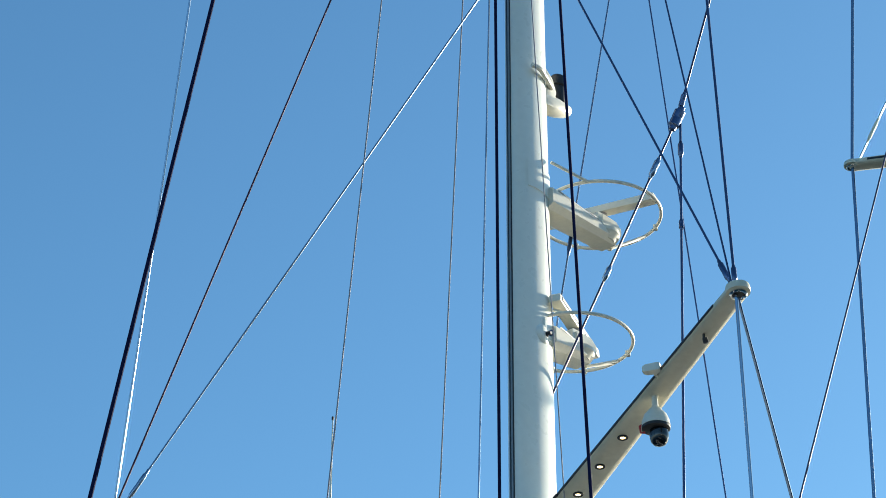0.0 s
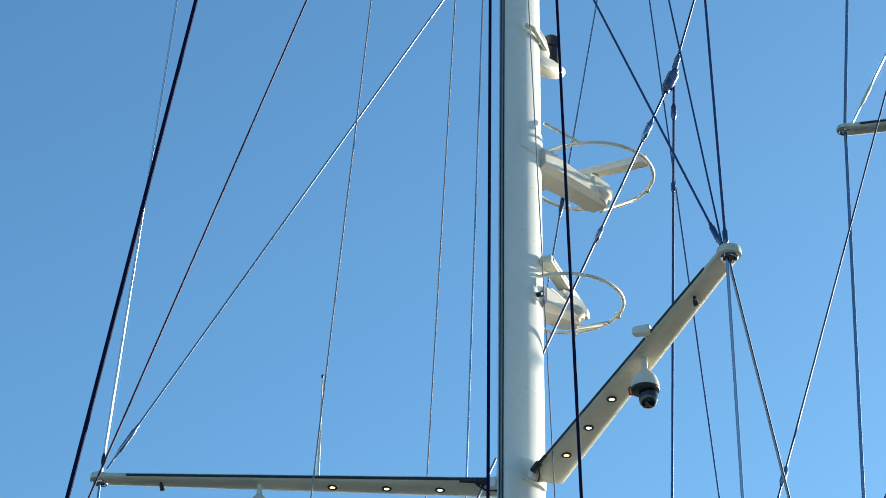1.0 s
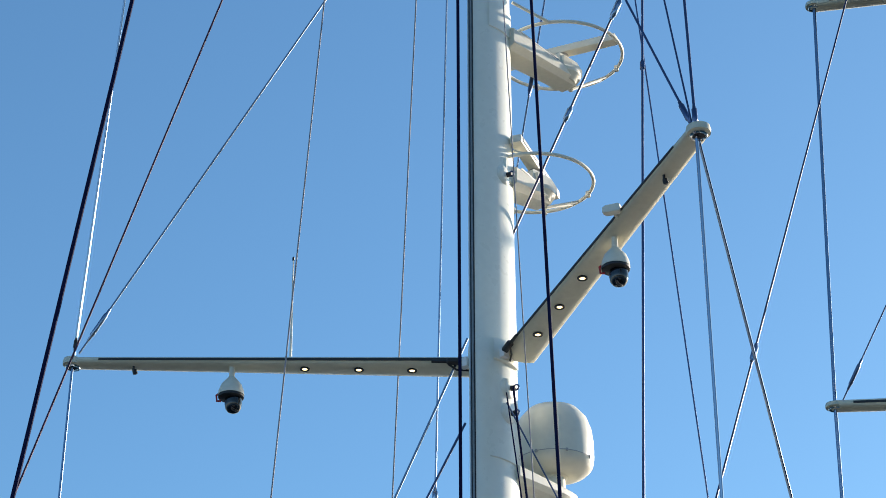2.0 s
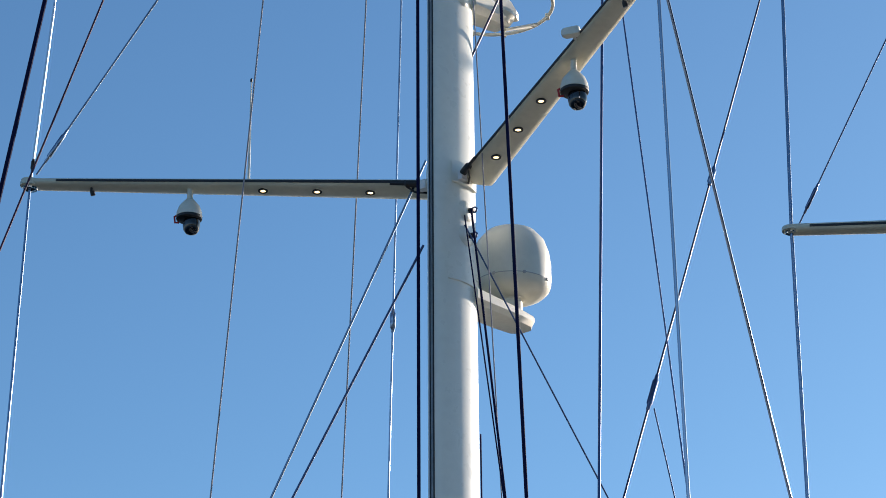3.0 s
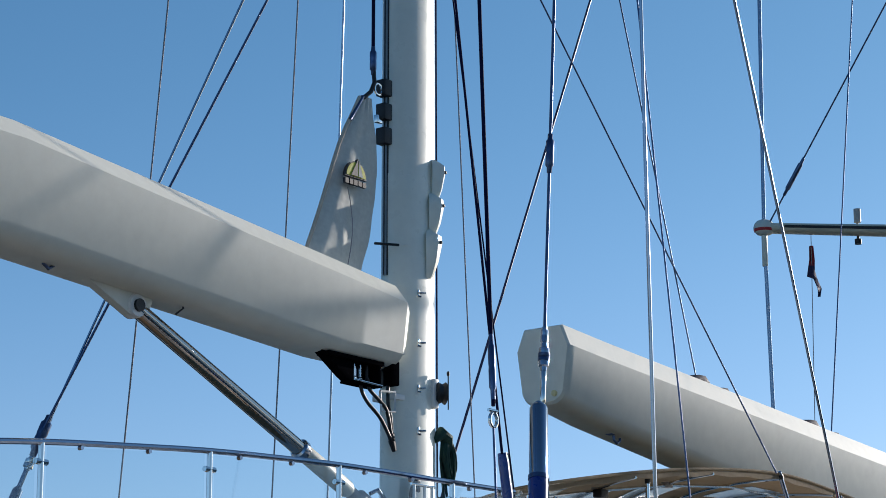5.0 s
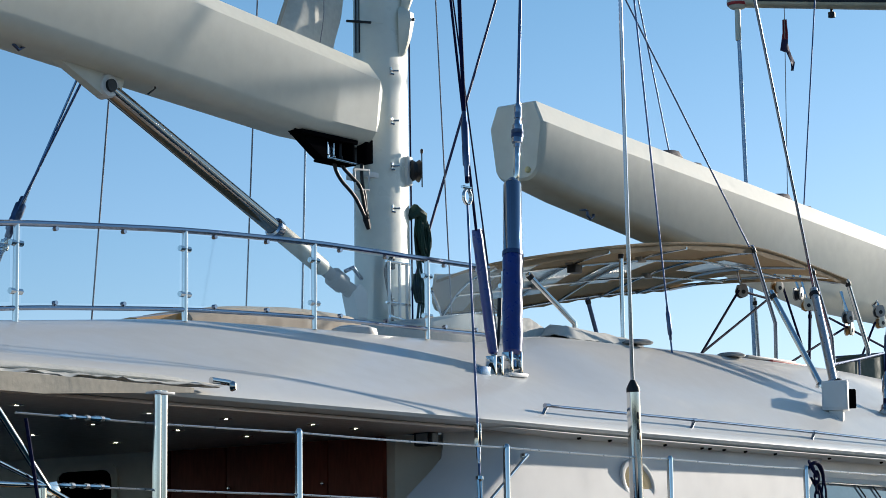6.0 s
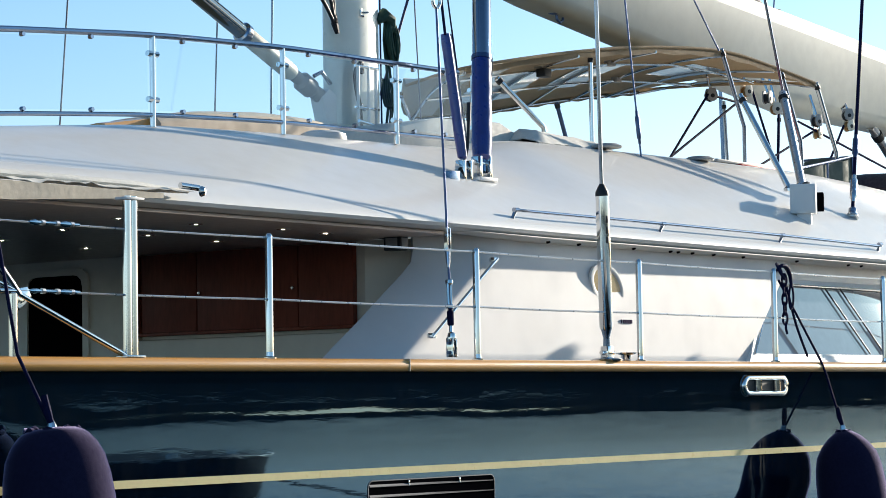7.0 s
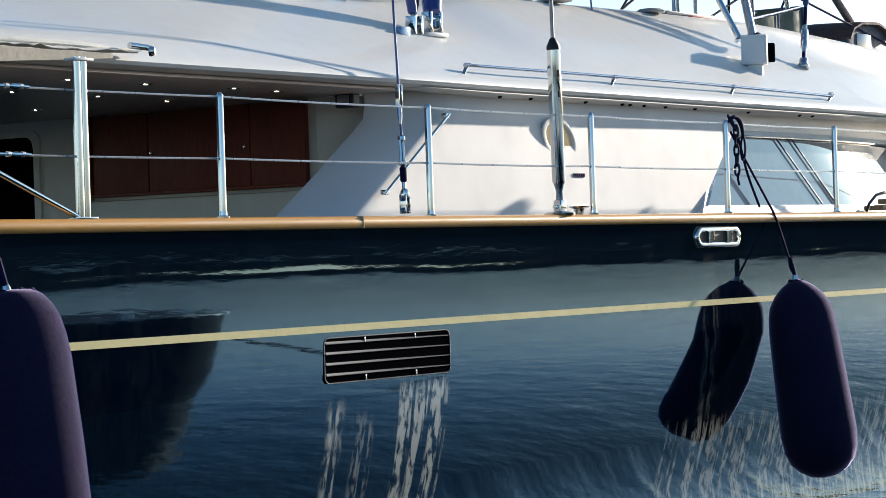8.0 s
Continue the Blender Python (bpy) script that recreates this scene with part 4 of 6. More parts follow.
wp("wall_strip", rings([[(x, min(-2.3, max(-2.885, win_y(2.93, x) - 0.03)), z) if q else (x, -2.2, z) for z, q in ((2.93, 1), (3.1, 1), (3.1, 0), (2.93, 0))] for x in [2.1 + 0.4 * i for i in range(19)]]), WHITE, fill, smooth=30)
wp("wall_strip", prism([(6.5, 2.2), (9.5, 2.2), (9.5, 2.92), (6.5, 2.92)], "y", -2.68, -2.4), WHITE, fill)
wp("inner_wall", box((1.2, -2.3, 1.9), (9.5, -2.25, 3.1)), GREY, fill)

lad = thing("boarding_ladder", "pale teak boarding steps lying by the rail", "ladder", at=(4.2, -3.15, 2.15))
for k in range(3):
    part("tread", box((-0.1 + 0.3 * k, -0.1, 0.0 + 0.06 * k), (0.22 + 0.3 * k, 0.1, 0.05 + 0.06 * k), 0.012), TEAK_DECK, lad)
part("hoop", tube([(-0.12, -0.08, 0.02), (-0.05, -0.08, 0.12), (0.1, -0.08, 0.2), (0.4, -0.08, 0.24)], 0.014, 8), BLACK, lad)

# ---- cockpit: panels, lights, awning ----
pan = thing("cockpit_cabinet", "dark mahogany cabinet front across the cockpit bulkhead", "cabinet", at=(-2.62, -1.1, 2.46))
ys = [-2.14, -1.62, -0.62, -0.04]
for a, b in zip(ys, ys[1:]):
    wp("door_panel", box((-2.66, a + 0.006, 2.475), (-2.61, b - 0.006, 3.07), 0.006), MAHOGANY, pan)
wp("bottom_trim", box((-2.675, -2.15, 2.45), (-2.6, -0.02, 2.474), 0.004), MAHOGANY, pan)
wp("end_trim", box((-2.675, -0.034, 2.45), (-2.6, -0.015, 3.07), 0.004), MAHOGANY, pan)
for y in (-0.66, -1.58):
    wp("knob", lathe([(0.012, 0), (0.014, 0.02), (0.006, 0.028)], facing((-2.66, y, 2.76), (-1, 0, 0)), 10), CHROME, pan)
set_ = thing("cockpit_settee", "white moulded settee base below the cabinet", "settee", at=(-2.9, -1.2, 1.46))
wp("seat_base", box((-3.25, -2.3, 1.455), (-2.62, 0.3, 1.86), 0.03), WHITE, set_)
wp("backrest", box((-2.78, -2.2, 1.86), (-2.62, 0.1, 2.42), 0.04), INTERIOR, set_)
post = thing("bulkhead_post", "white corner post beside the cabinet", "post", at=(-2.66, 0.05, 1.0))
wp("post", box((-2.70, 0.0, 1.0), (-2.605, 0.12, 3.07), 0.01), INTERIOR, post)
LED = bpy.data.materials.new("lit_ceiling_led")
LED.use_nodes = True
LED.node_tree.nodes["Principled BSDF"].inputs["Emission Color"].default_value = (1.0, 0.83, 0.62, 1)
LED.node_tree.nodes["Principled BSDF"].inputs["Emission Strength"].default_value = 22.0
for px_, py_ in ((-3.4, -2.5), (-3.9, -2.55), (-4.7, -2.5), (-5.4, -2.5), (-5.0, -1.6), (-4.2, -1.6), (-3.4, -1.5), (-5.9, -1.7), (-6.4, -2.4), (-5.5, -0.6), (-4.6, -0.6), (-3.6, -0.4), (-6.4, -0.9), (-4.4, 0.5), (-3.5, 0.7)):
    dl = tagged(part("ceiling_downlight", lathe([(0.045, 0.0), (0.048, 0.002), (0.046, 0.004), (0.031, 0.0045), (0.030, 0.003)], pose(px_, py_, 3.076, 180, 0, 0), 16), CHROME), "small round recessed ceiling light, lit", "ceiling light", "cockpit ceiling lights")
    part("lamp", lathe([(0.021, 0.0), (0.020, 0.0004), (0.008, 0.0006)], pose(px_, py_, 3.0735, 180, 0, 0), 12), LED, dl, "lit lamp")
fl = thing("floodlight", "small black floodlight under the eave", "floodlight", at=(-2.69, -2.56, 3.055))
part("lamp_body", box((-0.06, -0.08, -0.075), (0.035, 0.07, 0.03), 0.012), BLACK, fl)
part("lens", box((-0.066, -0.055, -0.055), (-0.059, 0.045, 0.012)), GREY, fl, "pale square lens")
part("lens_front", box((-0.045, -0.087, -0.055), (0.02, -0.079, 0.012)), GREY, fl, "pale square lens")
part("mount", box((-0.02, -0.02, 0.03), (0.01, 0.02, 0.045)), BLACK, fl)
part("cable", tube([(0.0, 0.05, 0.0), (0.0, 0.12, 0.02), (0.02, 0.25, 0.035)], 0.008, 6), BLACK, fl)

PELMET = material("tan_pelmet_cloth", (0.64, 0.56, 0.44), 0.85, vary=0.08, scale=6, bump=0.2, bump_scale=20)
aw = thing("rolled_awning", "creased white awning rolled along the roof edge", "awning", at=(-6.4, -3.15, 3.15))
grid = []
random.seed(4)
for i in range(33):
    s = i / 32
    x = -8.6 + 3.15 * s
    k = min(1.0, (1 - s) * 5) ** 0.6
    row = []
    for j in range(12):
        a = radians(-20 + 250 * j / 11)
        w = 1 + 0.25 * noise.noise((x * 5, j * 0.6, 0)) + 0.22 * noise.noise((x * 14, j * 1.3, 5))
        ry, rz = 0.045 * k + 0.010, 0.020 * k + 0.008
        row.append((x, -3.15 - ry * math.sin(a) * w + 0.02, 3.205 + rz * math.cos(a) * w - 0.012 * (1 - k)))
    grid.append(row)
wp("roll", sheet(grid, 0.006), CANVAS, aw, smooth=60)
flap = [[(-8.5 + 0.05 * i, -3.165 - 0.02 * j, 3.195 - (0.014 + 0.02 * noise.noise((i * 0.33, 0.3, 2))) * j * (1 - i / 75) - 0.014 * noise.noise((i * 0.9, j, 2))) for j in range(4)] for i in range(61)]
wp("loose_edge", sheet(flap, 0.004), CANVAS, aw, label="ragged loose canvas edge", smooth=60)
wp("pelmet", sheet([[(-8.78 + 0.2 * i, -3.245 - 0.004 * math.sin(i * 1.9), z_) for z_ in (3.16, 3.13 - 0.02 * (1 - i / 15), 3.145 - 0.09 * min(1, (16 - i) / 7))] for i in range(16)], 0.005), PELMET, aw, label="tan canvas pelmet", smooth=60)
wp("end_tube", rod((-5.58, -3.19, 3.222), (-5.43, -3.2, 3.214), 0.019, 12), CHROME, aw)
wp("end_knob", lathe([(0.03, 0), (0.034, 0.012), (0.024, 0.034), (0.007, 0.04)], facing((-5.42, -3.2, 3.195), (0.5, -0.8, 0)), 14), CHROME, aw)

# ---- upper railing with clear panels on the roof edge ----
GLASS = bpy.data.materials.new("clear_panel")
GLASS.use_nodes = True
_n, _l = GLASS.node_tree.nodes, GLASS.node_tree.links
_t, _g, _m = _n.new("ShaderNodeBsdfTransparent"), _n.new("ShaderNodeBsdfGlossy"), _n.new("ShaderNodeMixShader")
_t.inputs[0].default_value = (0.93, 0.96, 0.97, 1)
_g.inputs["Roughness"].default_value = 0.03
_m.inputs[0].default_value = 0.05
_l.new(_t.outputs[0], _m.inputs[1])
_l.new(_g.outputs[0], _m.inputs[2])
_l.new(_m.outputs[0], _n["Material Output"].inputs[0])
RAILX = [(-7.4, 4.10, 3.55), (-5.87, 4.285, 3.75), (-4.35, 4.41, 3.87), (-3.01, 4.47, 3.93), (-1.69, 4.485, 3.95), (-0.70, 4.50, 3.97)]
UY = -1.8
ur = thing("upper_railing", "curved steel railing with clear panels on the roof", "railing", at=(-3.0, UY, 3.85))
for k, nm_, r in ((1, "top_rail", 0.021), (2, "lower_rail", 0.016)):
    pts = [(x, UY, wave([(q[0], q[k]) for q in RAILX], x, 0.3)) for x in [-7.4 + 0.25 * i for i in range(27)]]
    wp(nm_, tube(pts, r, 10), STEEL_BLUE, ur)
for x, zt, zb in RAILX[1:]:
    zb2 = wave(CROWN, x, 0.25) - 0.03
    wp("post", rod((x, UY, zb2), (x, UY, zt - 0.01), 0.02, 12), CHROME, ur)
    for z in (zt - 0.13, zb + 0.10):
        wp("clamp", rod((x - 0.05, UY, z), (x + 0.05, UY, z), 0.02, 8), CHROME, ur)
for (a, at_, ab), (b, bt, bb) in zip(RAILX, RAILX[1:]):
    g = rings([[(a + 0.05, UY, ab + 0.03), (b - 0.05, UY, bb + 0.03), (b - 0.05, UY, bt - 0.03), (a + 0.05, UY, at_ - 0.03)], [(a + 0.05, UY + 0.006, ab + 0.03), (b - 0.05, UY + 0.006, bb + 0.03), (b - 0.05, UY + 0.006, bt - 0.03), (a + 0.05, UY + 0.006, at_ - 0.03)]])
    pane = wp("pane", g, GLASS, ur, label="clear acrylic panel", smooth=False)
    pane.visible_shadow = False
    for s in (0.22, 0.62):
        for z0, z1, o in ((at_, bt, -0.03), (ab, bb, 0.03)):
            wp("clip", rod((a + (b - a) * s, UY - 0.015, z0 + (z1 - z0) * s + o), (a + (b - a) * s, UY + 0.015, z0 + (z1 - z0) * s + o), 0.015, 8), STEEL_BLUE, ur)

# ---- roof things ----
hatch = thing("teak_coaming", "curved varnished teak coaming on the upper deck", "coaming", at=(-3.2, -0.9, 3.8))
loops = []
for k in range(9):
    s = k / 8
    x = -4.15 + 0.62 * s
    h = 3.86 + 0.10 * s
    loops.append([(x, -1.15, h - 0.12), (x, -1.15, h + 0.02), (x, -1.08, h + 0.03), (x, -0.95, h + 0.02), (x, -0.95, h - 0.12)])
wp("coaming", rings(loops), TEAK, hatch)
seat = thing("deck_sunpad", "cream sunbed pad with a rounded end on the upper deck", "sunpad", at=(-2.4, -0.8, 3.85))
CREAM_CLOTH = material("cream_cushion_cloth", (0.58, 0.50, 0.40), 0.8, vary=0.08, scale=2, bump=0.04, bump_scale=30)
loops = []
for k in range(13):
    s = k / 12
    x = -3.68 + 2.0 * s
    top = curve([(0, 3.97), (0.12, 4.02), (0.28, 4.06), (0.6, 4.105), (0.85, 4.10), (0.95, 4.08), (1, 4.0)], s)
    loops.append([(x, -1.22, 3.84), (x, -1.24, top - 0.06), (x, -1.2, top - 0.015), (x, -1.1, top), (x, -0.75, top), (x, -0.5, 3.84)])
wp("pad", rings(loops), CREAM_CLOTH, seat, smooth=60)
vent = thing("mushroom_vent", "low white round vent on the roof", "vent", at=(-2.2, -1.5, 3.86))
part("cap", lathe([(0.17, 0), (0.18, 0.03), (0.17, 0.07), (0.12, 0.09)], n=24), WHITE, vent)
sb = thing("helm_seat", "grey covered helm seat behind the railing", "seat", at=(-0.2, -1.1, 3.95))
wp("seat_cover", prism([(-1.1, 3.9), (-1.05, 4.1), (-0.6, 4.2), (0.3, 4.24), (0.62, 4.14), (0.68, 3.9)], "y", -1.35, -0.5, 0.03), CANVAS, sb, smooth=50)
fold = thing("folded_canvas", "folded cream canvas cover lying on the roof edge", "canvas", at=(1.1, -1.5, 4.1))
grid = [[(0.42 + 0.052 * i, -1.66 + 0.055 * j, 4.06 + (0.085 + 0.055 * (1 - i / 22) ** 0.8) * math.sin(math.pi * j / 8) ** 0.6 * min(1, 0.3 + 0.35 * i) + 0.014 * noise.noise((i * 0.7, j * 0.8, 1)) + 0.008 * noise.noise((i * 1.9, j * 1.1, 4))) for j in range(9)] for i in range(23)]
wp("canvas", sheet(grid, 0.01), CANVAS, fold, smooth=60)
dh = thing("deck_hatch", "low grey deck hatch with a reddish rim", "hatch", at=(4.1, -1.2, 4.12))
wp("lid", box((3.6, -1.5, 4.13), (4.5, -0.8, 4.16), 0.012), GREY, dh)
wp("rim", box((4.0, -1.53, 4.11), (4.75, -0.8, 4.135), 0.008), RED, dh, label="reddish rim")
for x in (1.35, 2.9):
    rv = thing("roof_vent", "small dark flat vent on the roof edge", "vent", "roof vents", at=(x, -1.72, 4.07))
    part("cap", lathe([(0.13, 0), (0.14, 0.015), (0.1, 0.035), (0.02, 0.045)], n=20), GREY, rv)
bx = thing("deck_speaker", "pale square speaker box on a roof foot", "speaker", at=(3.136, -2.65, 3.519))
bx.rotation_euler[2] = radians(24)
part("housing", box((-0.085, -0.115, 0.02), (0.085, 0.115, 0.285), 0.012), WHITE, bx)
part("grille", box((-0.089, -0.095, 0.045), (-0.083, 0.095, 0.26)), WHITE, bx)
part("foot", box((-0.05, -0.07, -0.08), (0.06, 0.06, 0.025), 0.015), WHITE, bx)
part("lamp", tube([(0.06, -0.02, 0.25), (0.08, -0.02, 0.27), (0.13, -0.02, 0.28), (0.15, -0.02, 0.27)], [0.03, 0.045, 0.045, 0.03], 14), BLACK, bx, label="round black lamp")
part("horn", box((0.10, -0.17, 0.05), (0.19, -0.03, 0.22), 0.012), MATT_BLACK, bx, label="square black horn")
STRUTS = [
    ([(3.35, -1.9, 4.70), (3.31, -2.42, 3.78)], 0.028, CHROME),
    ([(4.17, -1.9, 4.79), (3.54, -2.42, 3.82)], 0.04, BRUSHED),
    ([(4.10, -1.28, 5.27), (4.51, -1.28, 4.55), (4.50, -1.28, 4.05)], 0.021, STEEL_BLUE),
    ([(5.33, -1.25, 5.17), (5.70, -1.25, 4.50), (5.73, -1.25, 4.03)], 0.021, STEEL_BLUE),
    ([(6.06, -1.25, 5.13), (6.47, -1.25, 4.44), (6.50, -1.25, 4.03)], 0.024, CHROME),
    ([(6.84, 0.3, 5.15), (6.92, 0.3, 4.1)], 0.02, STEEL_BLUE),
    ([(7.53, 0.0, 5.03), (7.44, 0.0, 4.1)], 0.018, WIRE_DARK),
    ([(1.92, -1.2, 5.0), (1.92, -1.2, 4.05)], 0.02, CHROME),
    ([(2.25, -0.6, 4.65), (2.5, -0.6, 4.1)], 0.02, WIRE_DARK),
    ([(0.33, -1.3, 4.62), (0.72, -1.5, 4.22), (0.735, -1.5, 4.0)], 0.024, CHROME),
]
for pts, r, m in STRUTS:
    sp = thing("bimini_strut", "polished steel tube strut carrying the bimini", "strut", "bimini struts", at=pts[-1])
    wp("tube", tube(pts, r, 12), m, sp)
    wp("foot", lathe([(r * 2, -0.01), (r * 2, 0.015), (r * 1.1, 0.04)], pose(*pts[-1]), 12), CHROME, sp)
    wp("clamp", lathe([(r * 1.3, -0.02), (r * 1.3, 0.02)], facing(Vector(pts[0]).lerp(Vector(pts[1]), 0.06), Vector(pts[1]) - Vector(pts[0])), 12), BLACK, sp)

# bimini
bim = thing("bimini", "tan canvas bimini top on a steel frame over the deck", "bimini", at=(3.0, -0.3, 5.0))
NEAR = [(0.45, -0.25, 4.665), (0.12, -1.12, 4.70), (1.65, -1.25, 4.99), (2.9, -1.28, 5.16), (4.15, -1.28, 5.255), (5.2, -1.25, 5.21), (6.05, -1.25, 5.13)]
FAR = [(0.98, 0.22, 4.69), (2.0, 0.9, 4.62), (2.98, 0.9, 4.75), (3.9, 0.9, 4.925), (4.7, 0.9, 5.06), (5.4, 0.9, 5.165), (6.05, 0.9, 5.26)]


def along(pts, s):
    i = min(int(s), len(pts) - 2)
    return Vector(pts[i]).lerp(Vector(pts[i + 1]), s - i)


grid = []
for i in range(37):
    s = i / 6
    a, b = along(NEAR, s), along(FAR, s)
    row = []
    for j in range(9):
        q = j / 8
        p = a.lerp(b, q)
        p.z += 0.10 * math.sin(math.pi * q) - 0.012 * abs(math.sin(math.pi * s)) * math.sin(math.pi * q)
        row.append(p)
    grid.append(row)
wp("canvas", sheet(grid[:9], 0.008), CANVAS, bim, label="pale canvas aft panel", smooth=60)
wp("canvas", sheet(grid[8:], 0.008), BIMINI, bim, smooth=60)
WINDOW_FILM = material("clear_vinyl", (0.50, 0.63, 0.74), 0.12, vary=0.01, scale=1)
for s0, s1, q0, q1 in ((1.5, 2.4, 0.45, 0.85), (2.8, 3.5, 0.4, 0.8), (1.3, 1.6, 0.2, 0.4), (4.4, 5.0, 0.3, 0.6)):
    g = []
    for i in range(5):
        s = s0 + (s1 - s0) * i / 4
        a, b = along(NEAR, s), along(FAR, s)
        g.append([a.lerp(b, q0 + (q1 - q0) * j / 3) + Vector((0, 0, 0.085 * math.sin(math.pi * (q0 + (q1 - q0) * j / 3)) - 0.012)) for j in range(4)])
    wp("vinyl_window", sheet(g, 0.004), WINDOW_FILM, bim, label="clear vinyl window")
for s in (1.0, 2.0, 3.0, 4.0, 5.0, 6.0):
    a, b = along(NEAR, s), along(FAR, s)
    wp("bow", tube([a.lerp(b, q / 8) + Vector((0, 0, 0.10 * math.sin(math.pi * q / 8) - 0.045)) for q in range(9)], 0.0155, 8), CHROME, bim)
for E in (NEAR, FAR):
    if E is FAR:
        wp("edge_tube", tube([Vector(p) + Vector((0, 0, -0.03)) for p in E], 0.015, 8), WIRE, bim)
    wp("hem", tube(soft([Vector(p) for p in E], 4), 0.014, 8), BIMINI, bim, label="rolled canvas hem")
    wp("valance", sheet([[along(E, i / 4) + Vector((0, 0, -0.0)), along(E, i / 4) + Vector((0, 0, -0.05 - 0.015 * (i % 2)))] for i in range(4, 25)], 0.006), BIMINI, bim)
wp("front_hem", tube([along(NEAR, 6).lerp(along(FAR, 6), q / 8) + Vector((0, 0, 0.10 * math.sin(math.pi * q / 8) * 0.3 - 0.01)) for q in range(9)], 0.016, 8), BIMINI, bim, label="rolled canvas hem")
for q in (0.33, 0.68):
    wp("fore_and_aft_tube", tube([along(NEAR, k / 2).lerp(along(FAR, k / 2), q) + Vector((0, 0, 0.10 * math.sin(math.pi * q) - 0.06)) for k in range(2, 13)], 0.015, 8), CHROME, bim)
for k, q in ((2.0, 0.33), (3.0, 0.33), (2.0, 0.68), (4.0, 0.68)):
    c = along(NEAR, k).lerp(along(FAR, k), q) + Vector((0, 0, 0.10 * math.sin(math.pi * q) - 0.055))
    wp("tube_joint", box(c - Vector((0.045, 0.04, 0.03)), c + Vector((0.045, 0.04, 0.025)), 0.01), GREY, bim)
wp("bow_clamp", box(along(NEAR, 2).lerp(along(FAR, 2), 0.3) + Vector((-0.06, -0.05, -0.06)), along(NEAR, 2).lerp(along(FAR, 2), 0.3) + Vector((0.06, 0.05, 0.02)), 0.015), BLACK, bim)

BRONZE = material("bronze_sheave", (0.42, 0.24, 0.09), 0.4, 0.6, vary=0.2, scale=20)
# mainsheet blocks under the main boom with their lines
BY = -0.4
for k, (x, z) in enumerate(((5.38, 5.02), (6.11, 5.13), (6.56, 5.10), (6.74, 5.0), (7.65, 4.94), (7.67, 4.81), (8.39, 5.07), (8.41, 4.95))):
    sbk = thing("sheet_block", "mainsheet block with pale cheeks under the main boom", "block", "mainsheet blocks", at=(x, BY, z))
    turn = -35 + 22 * (k % 3)
    for o in (-0.035, 0.035):
        bm = prism([(-0.035, 0.07), (0.035, 0.07), (0.06, 0.0), (0.045, -0.05), (0.0, -0.07), (-0.045, -0.05), (-0.06, 0.0)], "y", o - 0.008, o + 0.008, 0.004)
        bmesh.ops.transform(bm, matrix=pose(0, 0, 0, 0, 0, turn), verts=bm.verts)
        part("cheek", bm, CREAM if k % 2 else GREY, sbk)
    part("sheave", lathe([(0.058, -0.022), (0.045, 0.0), (0.058, 0.022)], pose(0, 0, -0.01, 90, 0, turn), 18), BRONZE if k % 2 else BLACK, sbk)
    part("hub", lathe([(0.022, -0.05), (0.022, 0.05)], pose(0, 0, -0.01, 90, 0, turn), 10), BLACK, sbk)
    part("hanger", tube([(0, 0, 0.06), (0, 0.02, 0.12), (0, 0.08, 5.665 - 0.119 * (x - 2.7) + 0.16 - z)], 0.016, 8), CHROME, sbk)
for a, b in [((5.96, -0.4, 5.01), (4.15, -0.4, 4.12)), ((5.33, -0.4, 5.03), (4.47, -0.4, 4.24)), ((7.23, -0.4, 4.9), (11.58, -0.4, 4.12)), ((7.55, -0.4, 4.81), (5.73, -0.4, 4.12)), ((8.29, -0.4, 4.94), (7.79, -0.4, 4.35)), ((6.21, -0.4, 5.19), (6.5, -0.59, 4.12)), ((6.8, -0.4, 4.98), (6.73, -0.4, 4.12)), ((5.41, -0.4, 5.02), (5.98, -0.4, 4.99))]:
    line("mainsheet", a, b, 0.013, ROPE, "dark mainsheet line between boom and deck", "rope", "mainsheet lines")
TARP = material("dark_tarpaulin", (0.085, 0.115, 0.10), 0.8, vary=0.1, scale=3, bump=0.1, bump_scale=10)
tp = thing("covered_gear", "grey-green canvas screen round stowed deck gear on the roof", "cover", at=(6.1, -1.0, 4.0))
wp("canvas_side", sheet([[(5.55 + 0.115 * i, -1.3 + 0.02 * math.sin(i * 1.3), 3.98 + q * (0.22 + 0.02 * i - 0.02 * abs(math.sin(i * 0.9)))) for q in (0, 0.35, 0.7, 1)] for i in range(11)], 0.012), TARP, tp, smooth=60)
wp("canvas_end", sheet([[(6.71, -1.3 + 0.08 * i, 3.98 + q * (0.42 - 0.02 * math.sin(i))) for q in (0, 0.5, 1)] for i in range(8)], 0.012), TARP, tp, smooth=60)
wp("top_tube", tube([(5.55, -1.3, 4.21), (6.1, -1.3, 4.30), (6.71, -1.3, 4.41), (6.73, -1.26, 4.41), (6.73, -0.7, 4.41)], 0.014, 8), WIRE_DARK, tp)
for x in (5.57, 6.15, 6.71):
    wp("leg", rod((x, -1.31, 3.95), (x, -1.31, 4.20 + 0.175 * (x - 5.55)), 0.012, 8), WIRE_DARK, tp)
dg = thing("doghouse", "small dark blue doghouse with a brown rounded cover forward", "doghouse", at=(10.1, 0, 3.6))
DOG = material("dark_blue_canvas", (0.035, 0.05, 0.085), 0.6, vary=0.2, scale=4, bump=0.2, bump_scale=10)
DOG_TOP = material("brown_cover", (0.07, 0.04, 0.04), 0.7, vary=0.2, scale=5)
wp("side", prism([(9.58, 3.5), (9.56, 4.30), (9.66, 4.42), (9.86, 4.49), (10.3, 4.51), (10.52, 4.46), (10.64, 4.36), (10.66, 3.5)], "y", -0.4, 0.7, 0.03), DOG, dg, smooth=40)
